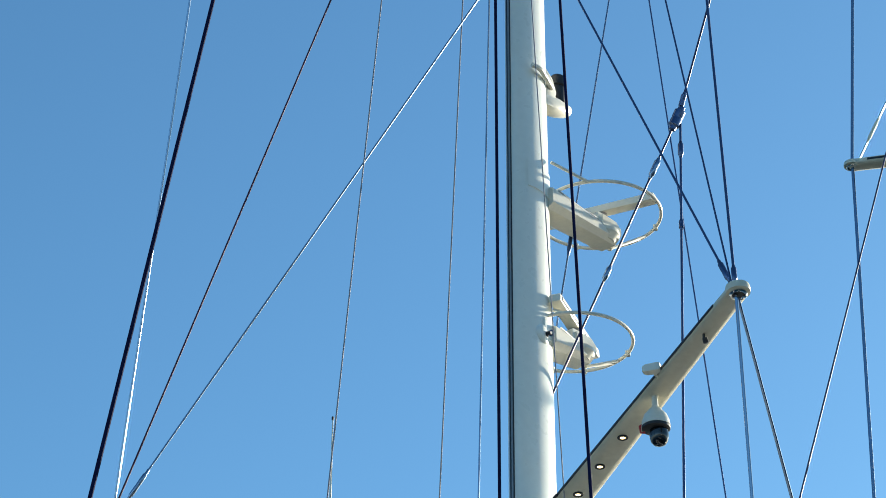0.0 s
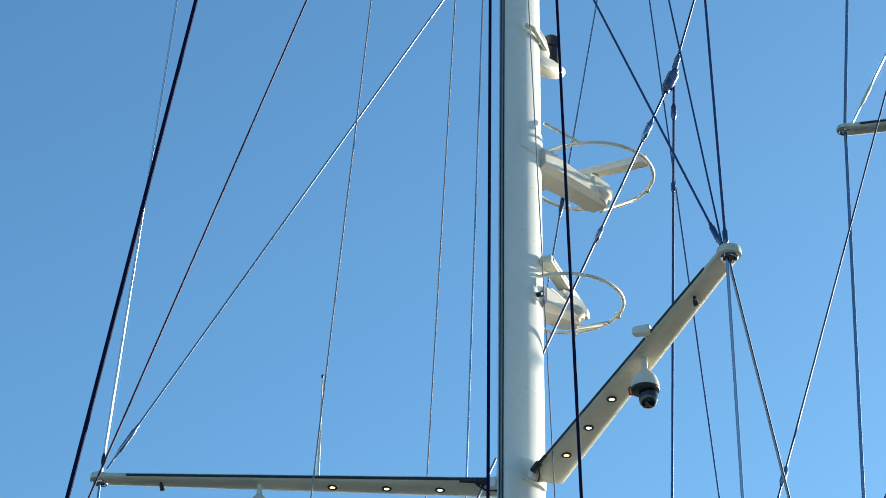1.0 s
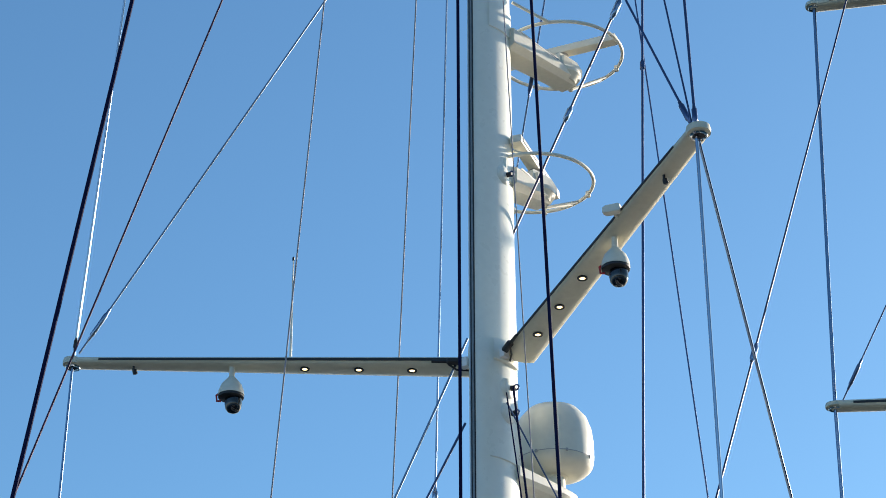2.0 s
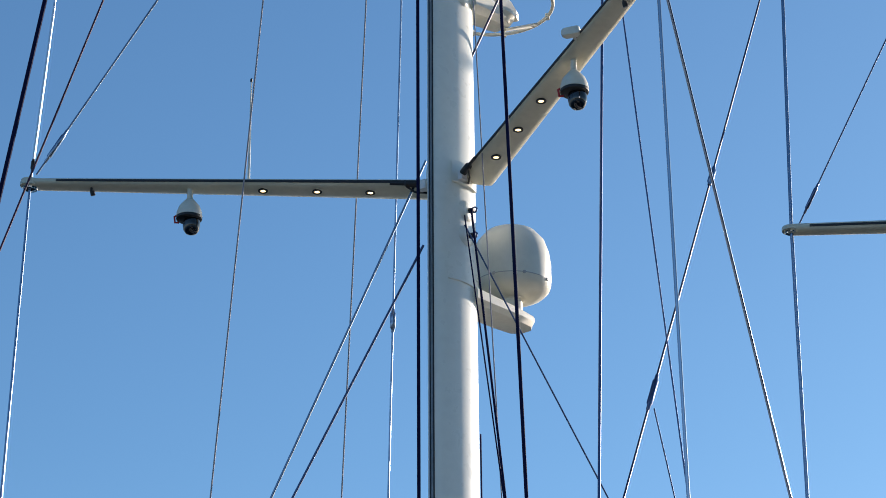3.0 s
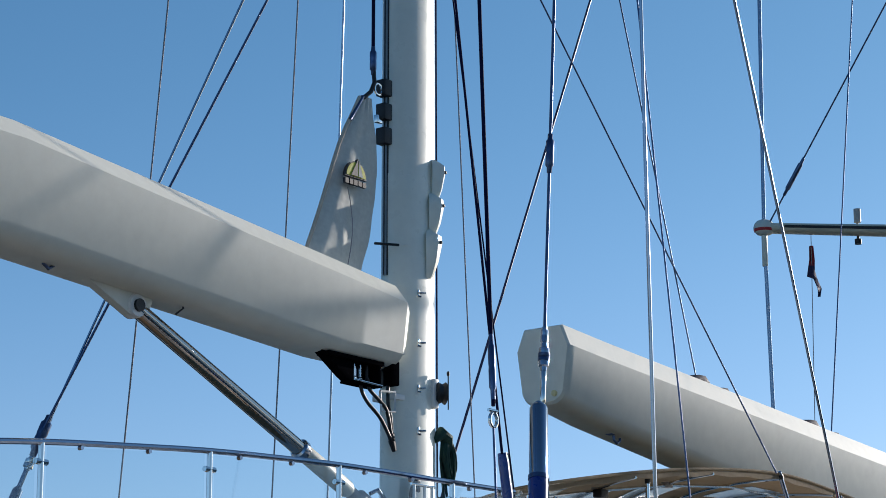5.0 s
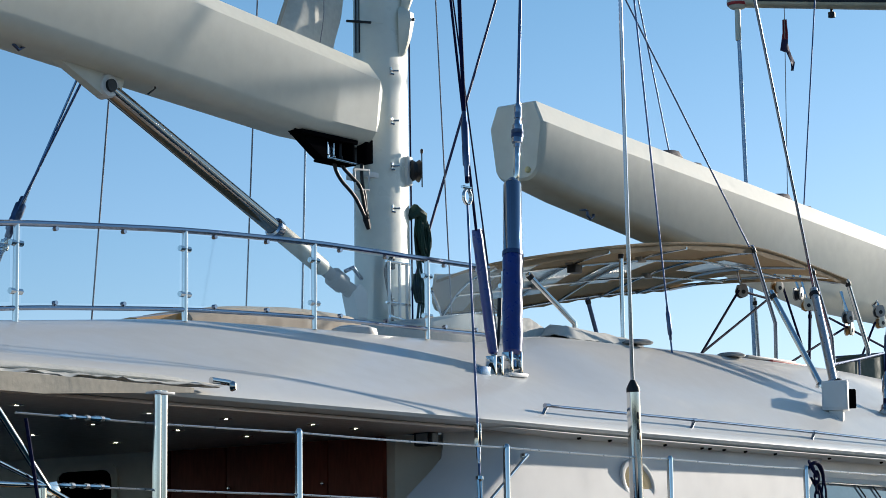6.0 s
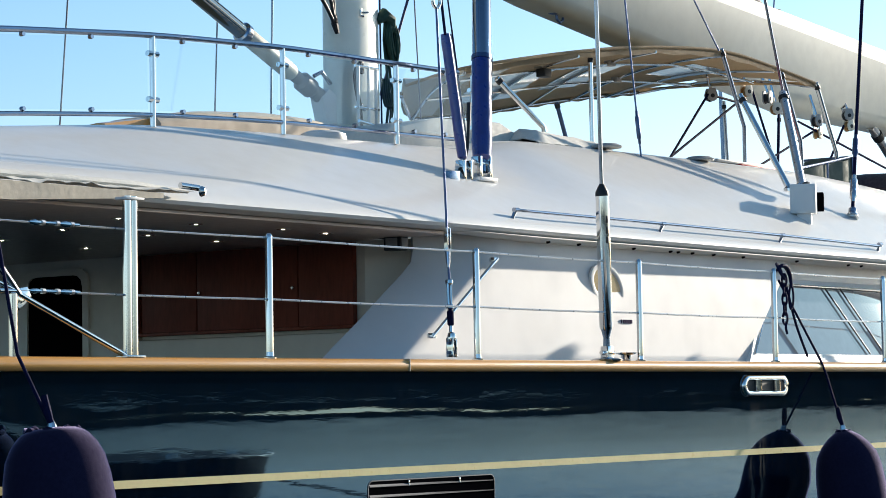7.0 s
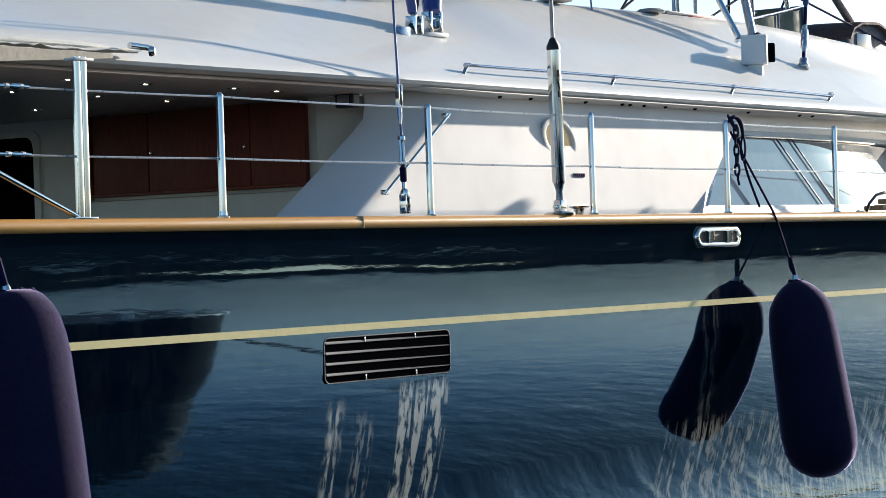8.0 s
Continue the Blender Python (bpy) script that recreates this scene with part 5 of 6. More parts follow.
wp("roof_cover", rings([[(x, y, z + dz) for x, z in ((9.54, 4.32), (9.64, 4.44), (9.86, 4.515), (10.3, 4.535), (10.54, 4.48), (10.67, 4.36), (10.65, 4.34), (10.53, 4.455), (10.3, 4.512), (9.86, 4.492), (9.65, 4.42), (9.56, 4.30))] for y, dz in ((-0.46, -0.012), (-0.42, 0.0), (0.15, 0.02), (0.72, 0.0), (0.76, -0.012))]), DOG_TOP, dg, smooth=40)
wp("side_window", box((9.8, -0.412, 4.16), (10.18, -0.395, 4.38), 0.012), GLASS_DARK, dg)
mv = thing("main_vang", "thick pale strut holding down the main boom", "vang", at=(10.9, -0.1, 4.1))
wp("strut", tube([(9.55, -0.1, 5.06), (9.71, -0.1, 4.96), (10.79, -0.1, 4.22), (11.6, -0.1, 3.66)], 0.055, 16), BRUSHED, mv)
wp("end_collar", tube([(9.68, -0.1, 4.98), (9.76, -0.1, 4.93)], 0.068, 16), BLACK, mv)
wp("foot", lathe([(0.12, 0), (0.12, 0.04), (0.07, 0.08)], pose(11.6, -0.1, 3.6), 16), WHITE, mv)
jb = thing("boom_pad", "small white pad block under the main boom", "block", at=(9.86, -0.35, 5.03))
part("pad", box((-0.07, -0.04, -0.05), (0.07, 0.06, 0.12), 0.015), CREAM, jb)

# ================= mast fittings =================
TRACK = material("anodised_track", (0.30, 0.35, 0.38), 0.35, 0.3, vary=0.1, scale=8)
TRACK_Z = (6.6, 8, 12, 16, 20, 25)


def aft(z):
    return -OVAL[0] * mast_radius(z)


wp("sail_track", rings([[(aft(z) - 0.022, -0.016, z), (aft(z) - 0.022, 0.016, z), (aft(z) + 0.02, 0.022, z), (aft(z) + 0.02, -0.022, z)] for z in TRACK_Z]), TRACK, mast, label="blue-grey sail track")
for dy, dx in ((-0.024, 0.0), (-0.004, -0.026)):
    wp("track_groove", rings([[(aft(z) + dx - 0.005, dy - 0.003, z), (aft(z) + dx - 0.005, dy + 0.003, z), (aft(z) + dx + 0.012, dy + 0.003, z), (aft(z) + dx + 0.012, dy - 0.003, z)] for z in TRACK_Z]), BLACK, mast)


def ring_band(z0, z1, out, name="band", a0=-180, a1=180, mat=MAST_WHITE):
    """A raised plate round part of the mast between two heights and bearings."""
    n = max(4, int((a1 - a0) / 10))
    loops = []
    for k in range(n + 1):
        a = radians(a0 + (a1 - a0) * k / n)
        r0, r1 = mast_at(a, z0) - 0.01, mast_at(a, z0) + out
        loops.append([(r0 * math.cos(a), r0 * math.sin(a), z0), (r1 * math.cos(a), r1 * math.sin(a), z0 + 0.01), (r1 * math.cos(a), r1 * math.sin(a), z1 - 0.01), (r0 * math.cos(a), r0 * math.sin(a), z1)])
    return wp(name, rings(loops), mat, mast, smooth=40)


ring_band(10.86, 11.18, 0.016, "bracket_collar", -150, 80)
ring_band(15.62, 15.95, 0.014, "bracket_collar", -140, 80)
ring_band(13.9, 14.15, 0.018, "bracket_collar", -80, 80)
ring_band(11.86, 12.10, 0.03, "spreader_collar", -140, -40)
ring_band(11.84, 12.08, 0.03, "spreader_collar", 40, 140)
ring_band(6.86, 7.52, 0.006, "access_plate", 175, 225)

for z in (6.46, 6.02, 5.62, 5.25, 4.44):
    st = thing("mast_step", "small polished folding step on the mast", "mast step", "mast steps", at=(0, 0, z))
    a = radians(-112)
    r = mast_at(a, z)
    c = Vector((r * math.cos(a), r * math.sin(a), 0))
    part("step_plate", box(c + Vector((-0.012, -0.010, -0.035)), c + Vector((0.012, 0.01, 0.035)), 0.006), CHROME, st)
    part("step_arm", tube([c + Vector((-0.01, -0.01, 0.0)), c + Vector((0.015, -0.035, 0.0)), c + Vector((0.05, -0.045, 0.005))], 0.009, 8), CHROME, st)
    part("step_tip", tube([c + Vector((-0.03, -0.02, -0.03)), c + Vector((0.0, -0.035, -0.035))], 0.01, 8), CHROME, st)
# halyard exit shields, forward on the starboard bow of the mast
for k, (z0, z1, ang, w) in enumerate(((7.30, 7.72, -38, 0.075), (6.98, 7.40, -48, 0.08), (6.62, 7.06, -58, 0.085))):
    sh = thing("exit_shield", "white teardrop halyard exit shield on the mast", "mast shield", "mast shields", at=(0, 0, z0))
    a = radians(ang)
    r = mast_at(a, z0)
    u, v = Vector((math.cos(a), math.sin(a), 0)), Vector((-math.sin(a), math.cos(a), 0))
    loops = []
    for s, ww, out in ((0.0, 0.35, 0.012), (0.06, 0.62, 0.04), (0.35, 0.75, 0.085), (0.7, 1.0, 0.115), (0.86, 0.95, 0.11), (1.0, 0.3, 0.02)):
        z = (z1 - z0) * s
        loops.append([u * (r - 0.02) + v * (-w * ww) + Vector((0, 0, z)), u * (r + out * 0.8) + v * (-w * ww * 0.8) + Vector((0, 0, z)), u * (r + out) + Vector((0, 0, z)), u * (r + out * 0.8) + v * (w * ww * 0.8) + Vector((0, 0, z)), u * (r - 0.02) + v * (w * ww) + Vector((0, 0, z))])
    part("shield", rings(loops), MAST_WHITE, sh, smooth=40)
    part("bolt", lathe([(0.016, 0), (0.016, 0.01), (0.008, 0.014)], facing(u * (r + 0.105) + v * (-w * 0.45) + Vector((0, 0, (z1 - z0) * 0.72)), u - v), 8), BLACK, sh)
mw = thing("mast_winch", "small black winch with an aerial on the mast", "winch", at=(0.20, -0.14, 5.58))
part("drum", tube([(0.0, 0, 0.04), (0.02, -0.015, 0.04), (0.05, -0.04, 0.04), (0.075, -0.055, 0.04), (0.08, -0.06, 0.04)], [0.085, 0.10, 0.08, 0.10, 0.08], 18), BLACK, mw)
part("bracket", box((-0.06, -0.04, -0.1), (0.01, 0.04, 0.16), 0.015), WHITE, mw)
part("aerial", rod((0.10, -0.07, -0.1), (0.10, -0.07, 0.22), 0.006, 6), BLACK, mw)
part("aerial_tip", lathe([(0.012, 0), (0.014, 0.03), (0.005, 0.04)], pose(0.10, -0.07, 0.20), 8), BLACK, mw)
# rope coils by the mast
coil = thing("rope_coil", "dark green halyard coils hanging on the mast", "rope coil", at=(0.4, -0.12, 5.1))
random.seed(9)
for k in range(9):
    o = Vector((random.uniform(-0.05, 0.05), random.uniform(-0.05, 0.05), random.uniform(-0.03, 0.05)))
    L = 0.33 + random.uniform(-0.05, 0.06)
    pts = []
    for i in range(15):
        a = 2 * math.pi * i / 14
        pts.append(Vector((0.0, 0, 5.05)) + Vector((0.40 + 0.05 * math.sin(a) + 0.05 * (1 - math.cos(a)) / 2, -0.12, 0.18 - L * (1 - math.cos(a)) / 2)) + o * (0.4 + 0.6 * abs(math.sin(a))))
    wp("coil_loop", tube(pts, 0.015, 6), GREEN, coil)
wp("coil_head", tube([(0.22, -0.12, 5.21), (0.30, -0.13, 5.28), (0.38, -0.13, 5.24), (0.42, -0.12, 5.14)], [0.03, 0.06, 0.06, 0.035], 10), GREEN, coil)
for k, (x, z0, z1) in enumerate(((0.34, 5.0, 4.15), (0.37, 4.7, 4.15), (0.40, 4.85, 4.2))):
    wp("tail", tube(soft([(x, -0.1, z0), (x + 0.02, -0.12, (z0 + z1) / 2), (x - 0.02, -0.1, z1)]), 0.013, 6), GREEN, coil)
for k in range(4):
    wp("lower_loop", tube(soft([(0.28 + 0.03 * k, -0.12, 4.72), (0.26 + 0.03 * k, -0.14, 4.58), (0.30 + 0.03 * k, -0.14, 4.48), (0.36 + 0.02 * k, -0.12, 4.6)]), 0.014, 6), GREEN, coil)
# mast foot gear
mf = thing("fife_rail", "white steel fife rail with halyards at the mast foot", "fife rail", at=(-0.2, -0.2, 3.9))
for x in (-0.32, -0.18, -0.08):
    wp("upright", rod((x, -0.33, 3.95), (x, -0.33, 4.75), 0.014, 8), WHITE, mf)
for z in (4.4, 4.75):
    wp("rung", rod((-0.36, -0.33, z), (-0.04, -0.33, z), 0.012, 8), CHROME, mf)
wp("pin_rail", rod((-0.35, -0.36, 4.28), (0.34, -0.36, 4.2), 0.016, 10), CHROME, mf)
for k, pts in enumerate(([(-0.82, -0.15, 5.60), (-0.80, -0.15, 5.5), (-0.72, -0.15, 5.41), (-0.57, -0.16, 5.30), (-0.42, -0.14, 5.16), (-0.36, -0.12, 5.10)], [(-0.73, -0.15, 5.62), (-0.70, -0.15, 5.53), (-0.57, -0.15, 5.45), (-0.48, -0.16, 5.37), (-0.40, -0.14, 5.18), (-0.36, -0.12, 5.12)], [(-0.42, -0.12, 5.62), (-0.44, -0.14, 5.45), (-0.40, -0.14, 5.3), (-0.37, -0.12, 5.16)])):
    cab = thing("deck_cable", "black cable looped from the boom to the mast", "cable", "mast cables", at=pts[-1])
    wp("cable", tube(soft(pts), 0.016, 8), BLACK, cab)
    wp("gland", tube([Vector(pts[-1]) + Vector((-0.02, -0.01, 0.03)), Vector(pts[-1]) + Vector((0.03, 0.0, -0.05))], [0.03, 0.02], 10), BLACK, cab)
cab = thing("deck_cable", "black cable loop on the mast", "cable", "mast cables", at=(-0.2, -0.2, 4.6))
wp("cable", tube(soft([(-0.13, -0.22, 4.72), (-0.2, -0.27, 4.80), (-0.26, -0.25, 4.68), (-0.2, -0.25, 4.4), (-0.22, -0.28, 4.1)]), 0.02, 8), BLACK, cab)
# tangs on the mast with their dark eyes
for z in (11.62, 11.36, 13.94):
    tg = thing("stay_tang", "white domed stay tang with a dark eye on the mast", "mast tang", "mast tangs", at=(0, 0, z))
    a = radians(-78)
    u = Vector((math.cos(a), math.sin(a), 0))
    part("dome", lathe([(0.12, -0.02), (0.10, 0.02), (0.05, 0.035)], facing(u * (mast_at(a, z) - 0.01), u), 16), MAST_WHITE, tg, smooth=60)
    part("eye", tube([u * mast_at(a, z), u * (mast_at(a, z) + 0.075)], [0.03, 0.022], 10), BLACK, tg)
    part("eye_ring", tube(ring_pts(u * (mast_at(a, z) + 0.075), 0.028, 12, u, (0, 0, 1)), 0.009, 6, close=True), WIRE_DARK, tg)

# gooseneck, vang and boom fittings
gn = thing("gooseneck", "black gooseneck gear under the mizzen boom", "gooseneck", at=(-0.3, 0, 5.7))
wp("toggle_box", prism([(-1.33, 5.775), (-1.03, 5.60), (-0.95, 5.555), (-0.91, 5.60), (-0.95, 5.76)], "y", -0.16, -0.06, 0.008), MATT_BLACK, gn)
wp("top_plate", box((-1.28, -0.2, 5.735), (-0.56, -0.06, 5.772), 0.006), MATT_BLACK, gn)
wp("floor_plate", box((-0.98, -0.21, 5.545), (-0.60, -0.06, 5.565), 0.005), MATT_BLACK, gn)
wp("back_plate", box((-0.93, -0.07, 5.565), (-0.62, -0.05, 5.74)), STEEL_BLUE, gn)
wp("corner_post", box((-0.63, -0.2, 5.565), (-0.605, -0.06, 5.74), 0.005), MATT_BLACK, gn)
for gx in (-0.87, -0.79, -0.70):
    wp("hydraulic_fitting", tube([(gx, -0.12, 5.565), (gx, -0.12, 5.61), (gx, -0.12, 5.62), (gx, -0.12, 5.74)], [0.022, 0.022, 0.013, 0.013], 10), CHROME if gx < -0.75 else BLACK, gn)
wp("steel_edge", rod((-0.97, -0.215, 5.568), (-0.61, -0.215, 5.56), 0.008, 8), CHROME, gn)
wp("junction_box", box((-0.45, -0.19, 5.60), (-0.345, -0.09, 5.81), 0.012), MATT_BLACK, gn)
wp("bracket_frame", tube([(-0.56, -0.15, 5.53), (-0.36, -0.15, 5.55), (-0.36, -0.15, 5.38), (-0.54, -0.15, 5.36), (-0.56, -0.15, 5.53)], 0.011, 8), WHITE, gn)
wp("toggle", box((-0.36, -0.1, 5.62), (-0.18, 0.1, 5.98), 0.02), BLACK, gn)
wp("bearing", tube([(-0.27, 0, 5.55), (-0.27, 0, 6.2)], 0.05, 12), WIRE_DARK, gn)
for z in (5.5, 5.9):
    wp("mast_lug", box((-0.33, -0.13, z), (-0.15, 0.13, z + 0.05), 0.01), WHITE, gn)
vg = thing("boom_vang", "polished steel hydraulic vang strut under the mizzen boom", "vang", at=(-0.37, 0, 4.45))
VA, VB = Vector((-3.345, 0, 5.815)), Vector((-0.40, 0, 4.50))
wp("rod", tube([VA, VA.lerp(VB, 0.66)], 0.066, 18), VANG, vg)
wp("end_cap", tube([VA.lerp(VB, 0.652), VA.lerp(VB, 0.656), VA.lerp(VB, 0.672), VA.lerp(VB, 0.68)], [0.07, 0.088, 0.088, 0.07], 18), STEEL_BLUE, vg)
wp("cylinder", tube([VA.lerp(VB, 0.675), VA.lerp(VB, 0.685), VA.lerp(VB, 0.86), VA.lerp(VB, 0.87)], [0.066, 0.074, 0.074, 0.06], 18), CREAM, vg)
wp("lower_neck", tube([VA.lerp(VB, 0.87), VA.lerp(VB, 0.90), VA.lerp(VB, 0.91), VA.lerp(VB, 0.95), VA.lerp(VB, 0.96), VB], [0.055, 0.055, 0.085, 0.085, 0.06, 0.07], 16), GREY, vg)
wp("mast_foot_bracket", prism([(-0.48, 4.50), (-0.38, 4.58), (-0.2, 4.48), (-0.2, 4.08), (-0.36, 4.10)], "y", -0.07, 0.07, 0.02), WHITE, vg)
wp("valve", tube([VB + Vector((0.03, -0.07, 0.12)), VB + Vector((-0.12, -0.1, 0.2)), VB + Vector((-0.2, -0.08, 0.16))], 0.018, 8), WIRE, vg)
wp("upper_eye", lathe([(0.085, -0.06), (0.095, -0.045), (0.095, 0.045), (0.085, 0.06)], pose(*VA, 90, 0, 0), 22), WHITE, vg)
wp("upper_pin", lathe([(0.05, -0.085), (0.05, 0.085)], pose(*VA, 90, 0, 0), 14), BLACK, vg)
wp("vang_fin", prism([(-4.05, 6.02), (-3.42, 5.74), (-3.31, 5.725), (-3.22, 5.77), (-3.18, 5.86), (-3.16, 6.06)], "y", -0.045, 0.045, 0.012), BOOM_GREY, mizzen_boom, label="white welded vang bracket")
for x, z, o in ((-4.27, 5.985, mizzen_boom), (3.15, 5.60, main_boom)):
    wp("pad_eye", tube([(x - 0.06, -0.05, z + 0.06), (x - 0.05, -0.05, z - 0.02), (x, -0.05, z - 0.05), (x + 0.05, -0.05, z - 0.02), (x + 0.06, -0.05, z + 0.06)], 0.014, 8), WIRE_DARK, o)
    wp("pad_plate", box((x - 0.14, -0.09, z + 0.02), (x + 0.1, -0.01, z + 0.05), 0.006), WIRE_DARK, o)
wp("boom_hook", tube([(-2.95, -0.1, 5.97), (-2.9, -0.1, 5.86), (-2.98, -0.1, 5.80)], 0.008, 6), BLACK, mizzen_boom)
for x, k in ((4.48, 1.0), (4.98, 0.72), (6.72, 1.0), (7.28, 0.72)):
    zt = 6.46 + (5.93 - 6.46) * (x - 2.7) / 7.1
    fr = thing("boom_fairlead", "dark grey flat-domed fairlead on top of the main boom", "fairlead", "boom fairleads", at=(x, 0, zt))
    part("hood", rings([[(k * px_, -0.08 + k * py_ * q, k * (pz * h)) for px_, pz in ((-0.2, -0.02), (-0.15, 0.035), (0.0, 0.085), (0.12, 0.09), (0.17, 0.05), (0.18, -0.02))] for py_, q, h in ((-0.11, 1, 0.35), (-0.09, 1, 0.9), (0.0, 1, 1.0), (0.09, 1, 0.9), (0.11, 1, 0.35))]), HOOD, fr, smooth=60)
    part("mouth", box((0.165 * k, -0.08 - 0.06 * k, -0.01), (0.185 * k, -0.08 + 0.06 * k, 0.045 * k)), BLACK, fr)
wp("end_lamp", lathe([(0.03, 0), (0.03, 0.02), (0.015, 0.03)], facing((2.0, -0.14, 5.87), (-1, 0, 0)), 10), GOLD, main_boom, label="small yellow end lamp")

# ---- furled mizzen under its cover ----
sail = thing("furled_mizzen", "pale cloth-covered head of the furled mizzen sail", "sail", at=(-0.5, 0, 6.5))
grid_f = []
LEECH = [(6.5, -1.44), (6.637, -1.382), (6.797, -1.306), (7.085, -1.187), (7.648, -0.973), (7.951, -0.803), (8.137, -0.668)]
LUFF = [(6.5, -0.69), (6.839, -0.568), (7.155, -0.493), (7.572, -0.441), (7.97, -0.497), (8.144, -0.529)]
for i in range(25):
    s = i / 24
    z = 8.14 - 1.62 * s
    xl, xr = wave(LUFF, z, 0.12), wave(LEECH, z, 0.12)
    rowf = []
    for j in range(13):
        q = j / 12
        x = xl + (xr - xl) * q
        bulge = 0.085 * math.sin(math.pi * (0.08 + 0.84 * q)) * (0.35 + 0.65 * s) + 0.012 * noise.noise((q * 5, s * 7, 0)) + 0.02 * s * math.exp(-((q - 0.72 - 0.1 * s) / 0.09) ** 2) - 0.016 * math.exp(-((q - 0.5 + 0.12 * s) / 0.06) ** 2)
        rowf.append((x, -bulge, z))
    grid_f.append(rowf + [(xl + (xr - xl) * (1 - k / 6), 0.07 * math.sin(math.pi * k / 6) * (0.3 + s) + 0.002, z) for k in range(1, 6)])
loops = grid_f
wp("cloth", rings(loops), SAIL, sail, smooth=70)
wp("leech_tape", tube([(wave(LEECH, 8.12 - 1.6 * k / 10, 0.12), -0.02, 8.12 - 1.6 * k / 10) for k in range(11)], 0.018, 6), CREAM_CLOTH, sail, label="cream leech edge")
wp("seam", tube([(-0.93 + 0.06 * math.sin(3.2 * k), -0.088 - 0.012 * k, 7.25 - 0.68 * k) for k in (0, 0.2, 0.4, 0.6, 0.8, 1)], 0.004, 5), ROPE_PALE, sail)
wp("head_strap", tube([(-0.66, -0.03, 8.12), (-0.56, -0.03, 8.2), (-0.5, -0.02, 8.3), (-0.49, 0, 8.42)], 0.02, 8), BLACK, sail, label="dark head strap")
wp("head_strap", tube([(-0.84, -0.03, 7.88), (-0.67, -0.03, 8.13)], 0.018, 8), WIRE_DARK, sail)
wp("head_ring", tube(ring_pts((-0.45, -0.02, 8.25), 0.05, 14, (1, 0, 0), (0, 0, 1)), 0.011, 6, close=True), CHROME, sail)
for z in (8.08, 7.86, 8.3):
    wp("slide_car", box((-0.40, -0.06, z - 0.09), (-0.30, 0.05, z + 0.06), 0.012), BLACK, sail, label="black sail slide car")
wp("slide_link", box((-0.46, -0.02, 7.95), (-0.38, 0.02, 8.02), 0.006), CHROME, sail)
wp("tack_rod", rod((-0.52, -0.05, 6.84), (-0.28, -0.12, 6.86), 0.012, 8), BLACK, sail)
# emblem: half disc with a pale sail shape and a dark bar under it
LIME = material("lime_yellow_print", (0.50, 0.52, 0.04), 0.6)
EY = -0.128
def face(poly, out=0.0, slope=0.0):
    return rings([[(x, EY - out, z) for x, z in poly], [(x, EY - out + 0.03, z) for x, z in poly]])


ec = Vector((-0.871, 7.345))
half = [(ec.x + 0.125 * math.cos(math.pi * k / 16), ec.y + 0.125 * math.sin(math.pi * k / 16)) for k in range(17)]
wp("emblem_border", face([(ec.x + 0.14 * math.cos(math.pi * k / 16), ec.y - 0.01 + 0.145 * math.sin(math.pi * k / 16)) for k in range(17)], 0.002), BLACK, sail)
wp("emblem_disc", face(half, 0.005), LIME, sail, label="lime yellow half disc emblem")
wp("emblem_sail", face([(ec.x - 0.07, ec.y + 0.005), (ec.x + 0.02, ec.y + 0.16), (ec.x + 0.015, ec.y + 0.005)], 0.009), BLACK, sail)
wp("emblem_sail", face([(ec.x + 0.03, ec.y + 0.005), (ec.x + 0.035, ec.y + 0.15), (ec.x + 0.085, ec.y + 0.005)], 0.009), CANVAS, sail)
for k in range(5):
    wp("emblem_bar", face([(ec.x - 0.14 + 0.057 * k, ec.y - 0.075), (ec.x - 0.14 + 0.057 * k, ec.y - 0.03), (ec.x - 0.095 + 0.057 * k, ec.y - 0.03), (ec.x - 0.095 + 0.057 * k, ec.y - 0.075)], 0.004), BLACK, sail)

# ================= spreader fittings =================
GLOW = bpy.data.materials.new("lit_lamp")
GLOW.use_nodes = True
GLOW.node_tree.nodes["Principled BSDF"].inputs["Emission Color"].default_value = (1.0, 0.72, 0.32, 1)
GLOW.node_tree.nodes["Principled BSDF"].inputs["Emission Strength"].default_value = 1.6
GLOW.node_tree.nodes["Principled BSDF"].inputs["Base Color"].default_value = (0.8, 0.7, 0.5, 1)


def on_spreader(root, tip, s, drop=0.0, aft=0.0):
    p = Vector(root).lerp(Vector(tip), s)
    return p + Vector((-aft, 0, -drop))


def spreader_lamp(p, lit):
    t = thing("spreader_light", "small round downlight in the spreader, %s" % ("lit" if lit else "unlit"), "downlight", "spreader lights", at=p)
    part("rim", lathe([(0.038, 0.02), (0.05, 0.0), (0.047, -0.008), (0.028, -0.006), (0.027, 0.0)], n=18), BLACK, t)
    part("lamp", lathe([(0.024, 0.004), (0.026, -0.003), (0.012, -0.006)], n=12), GLOW if lit else WIRE_DARK, t)


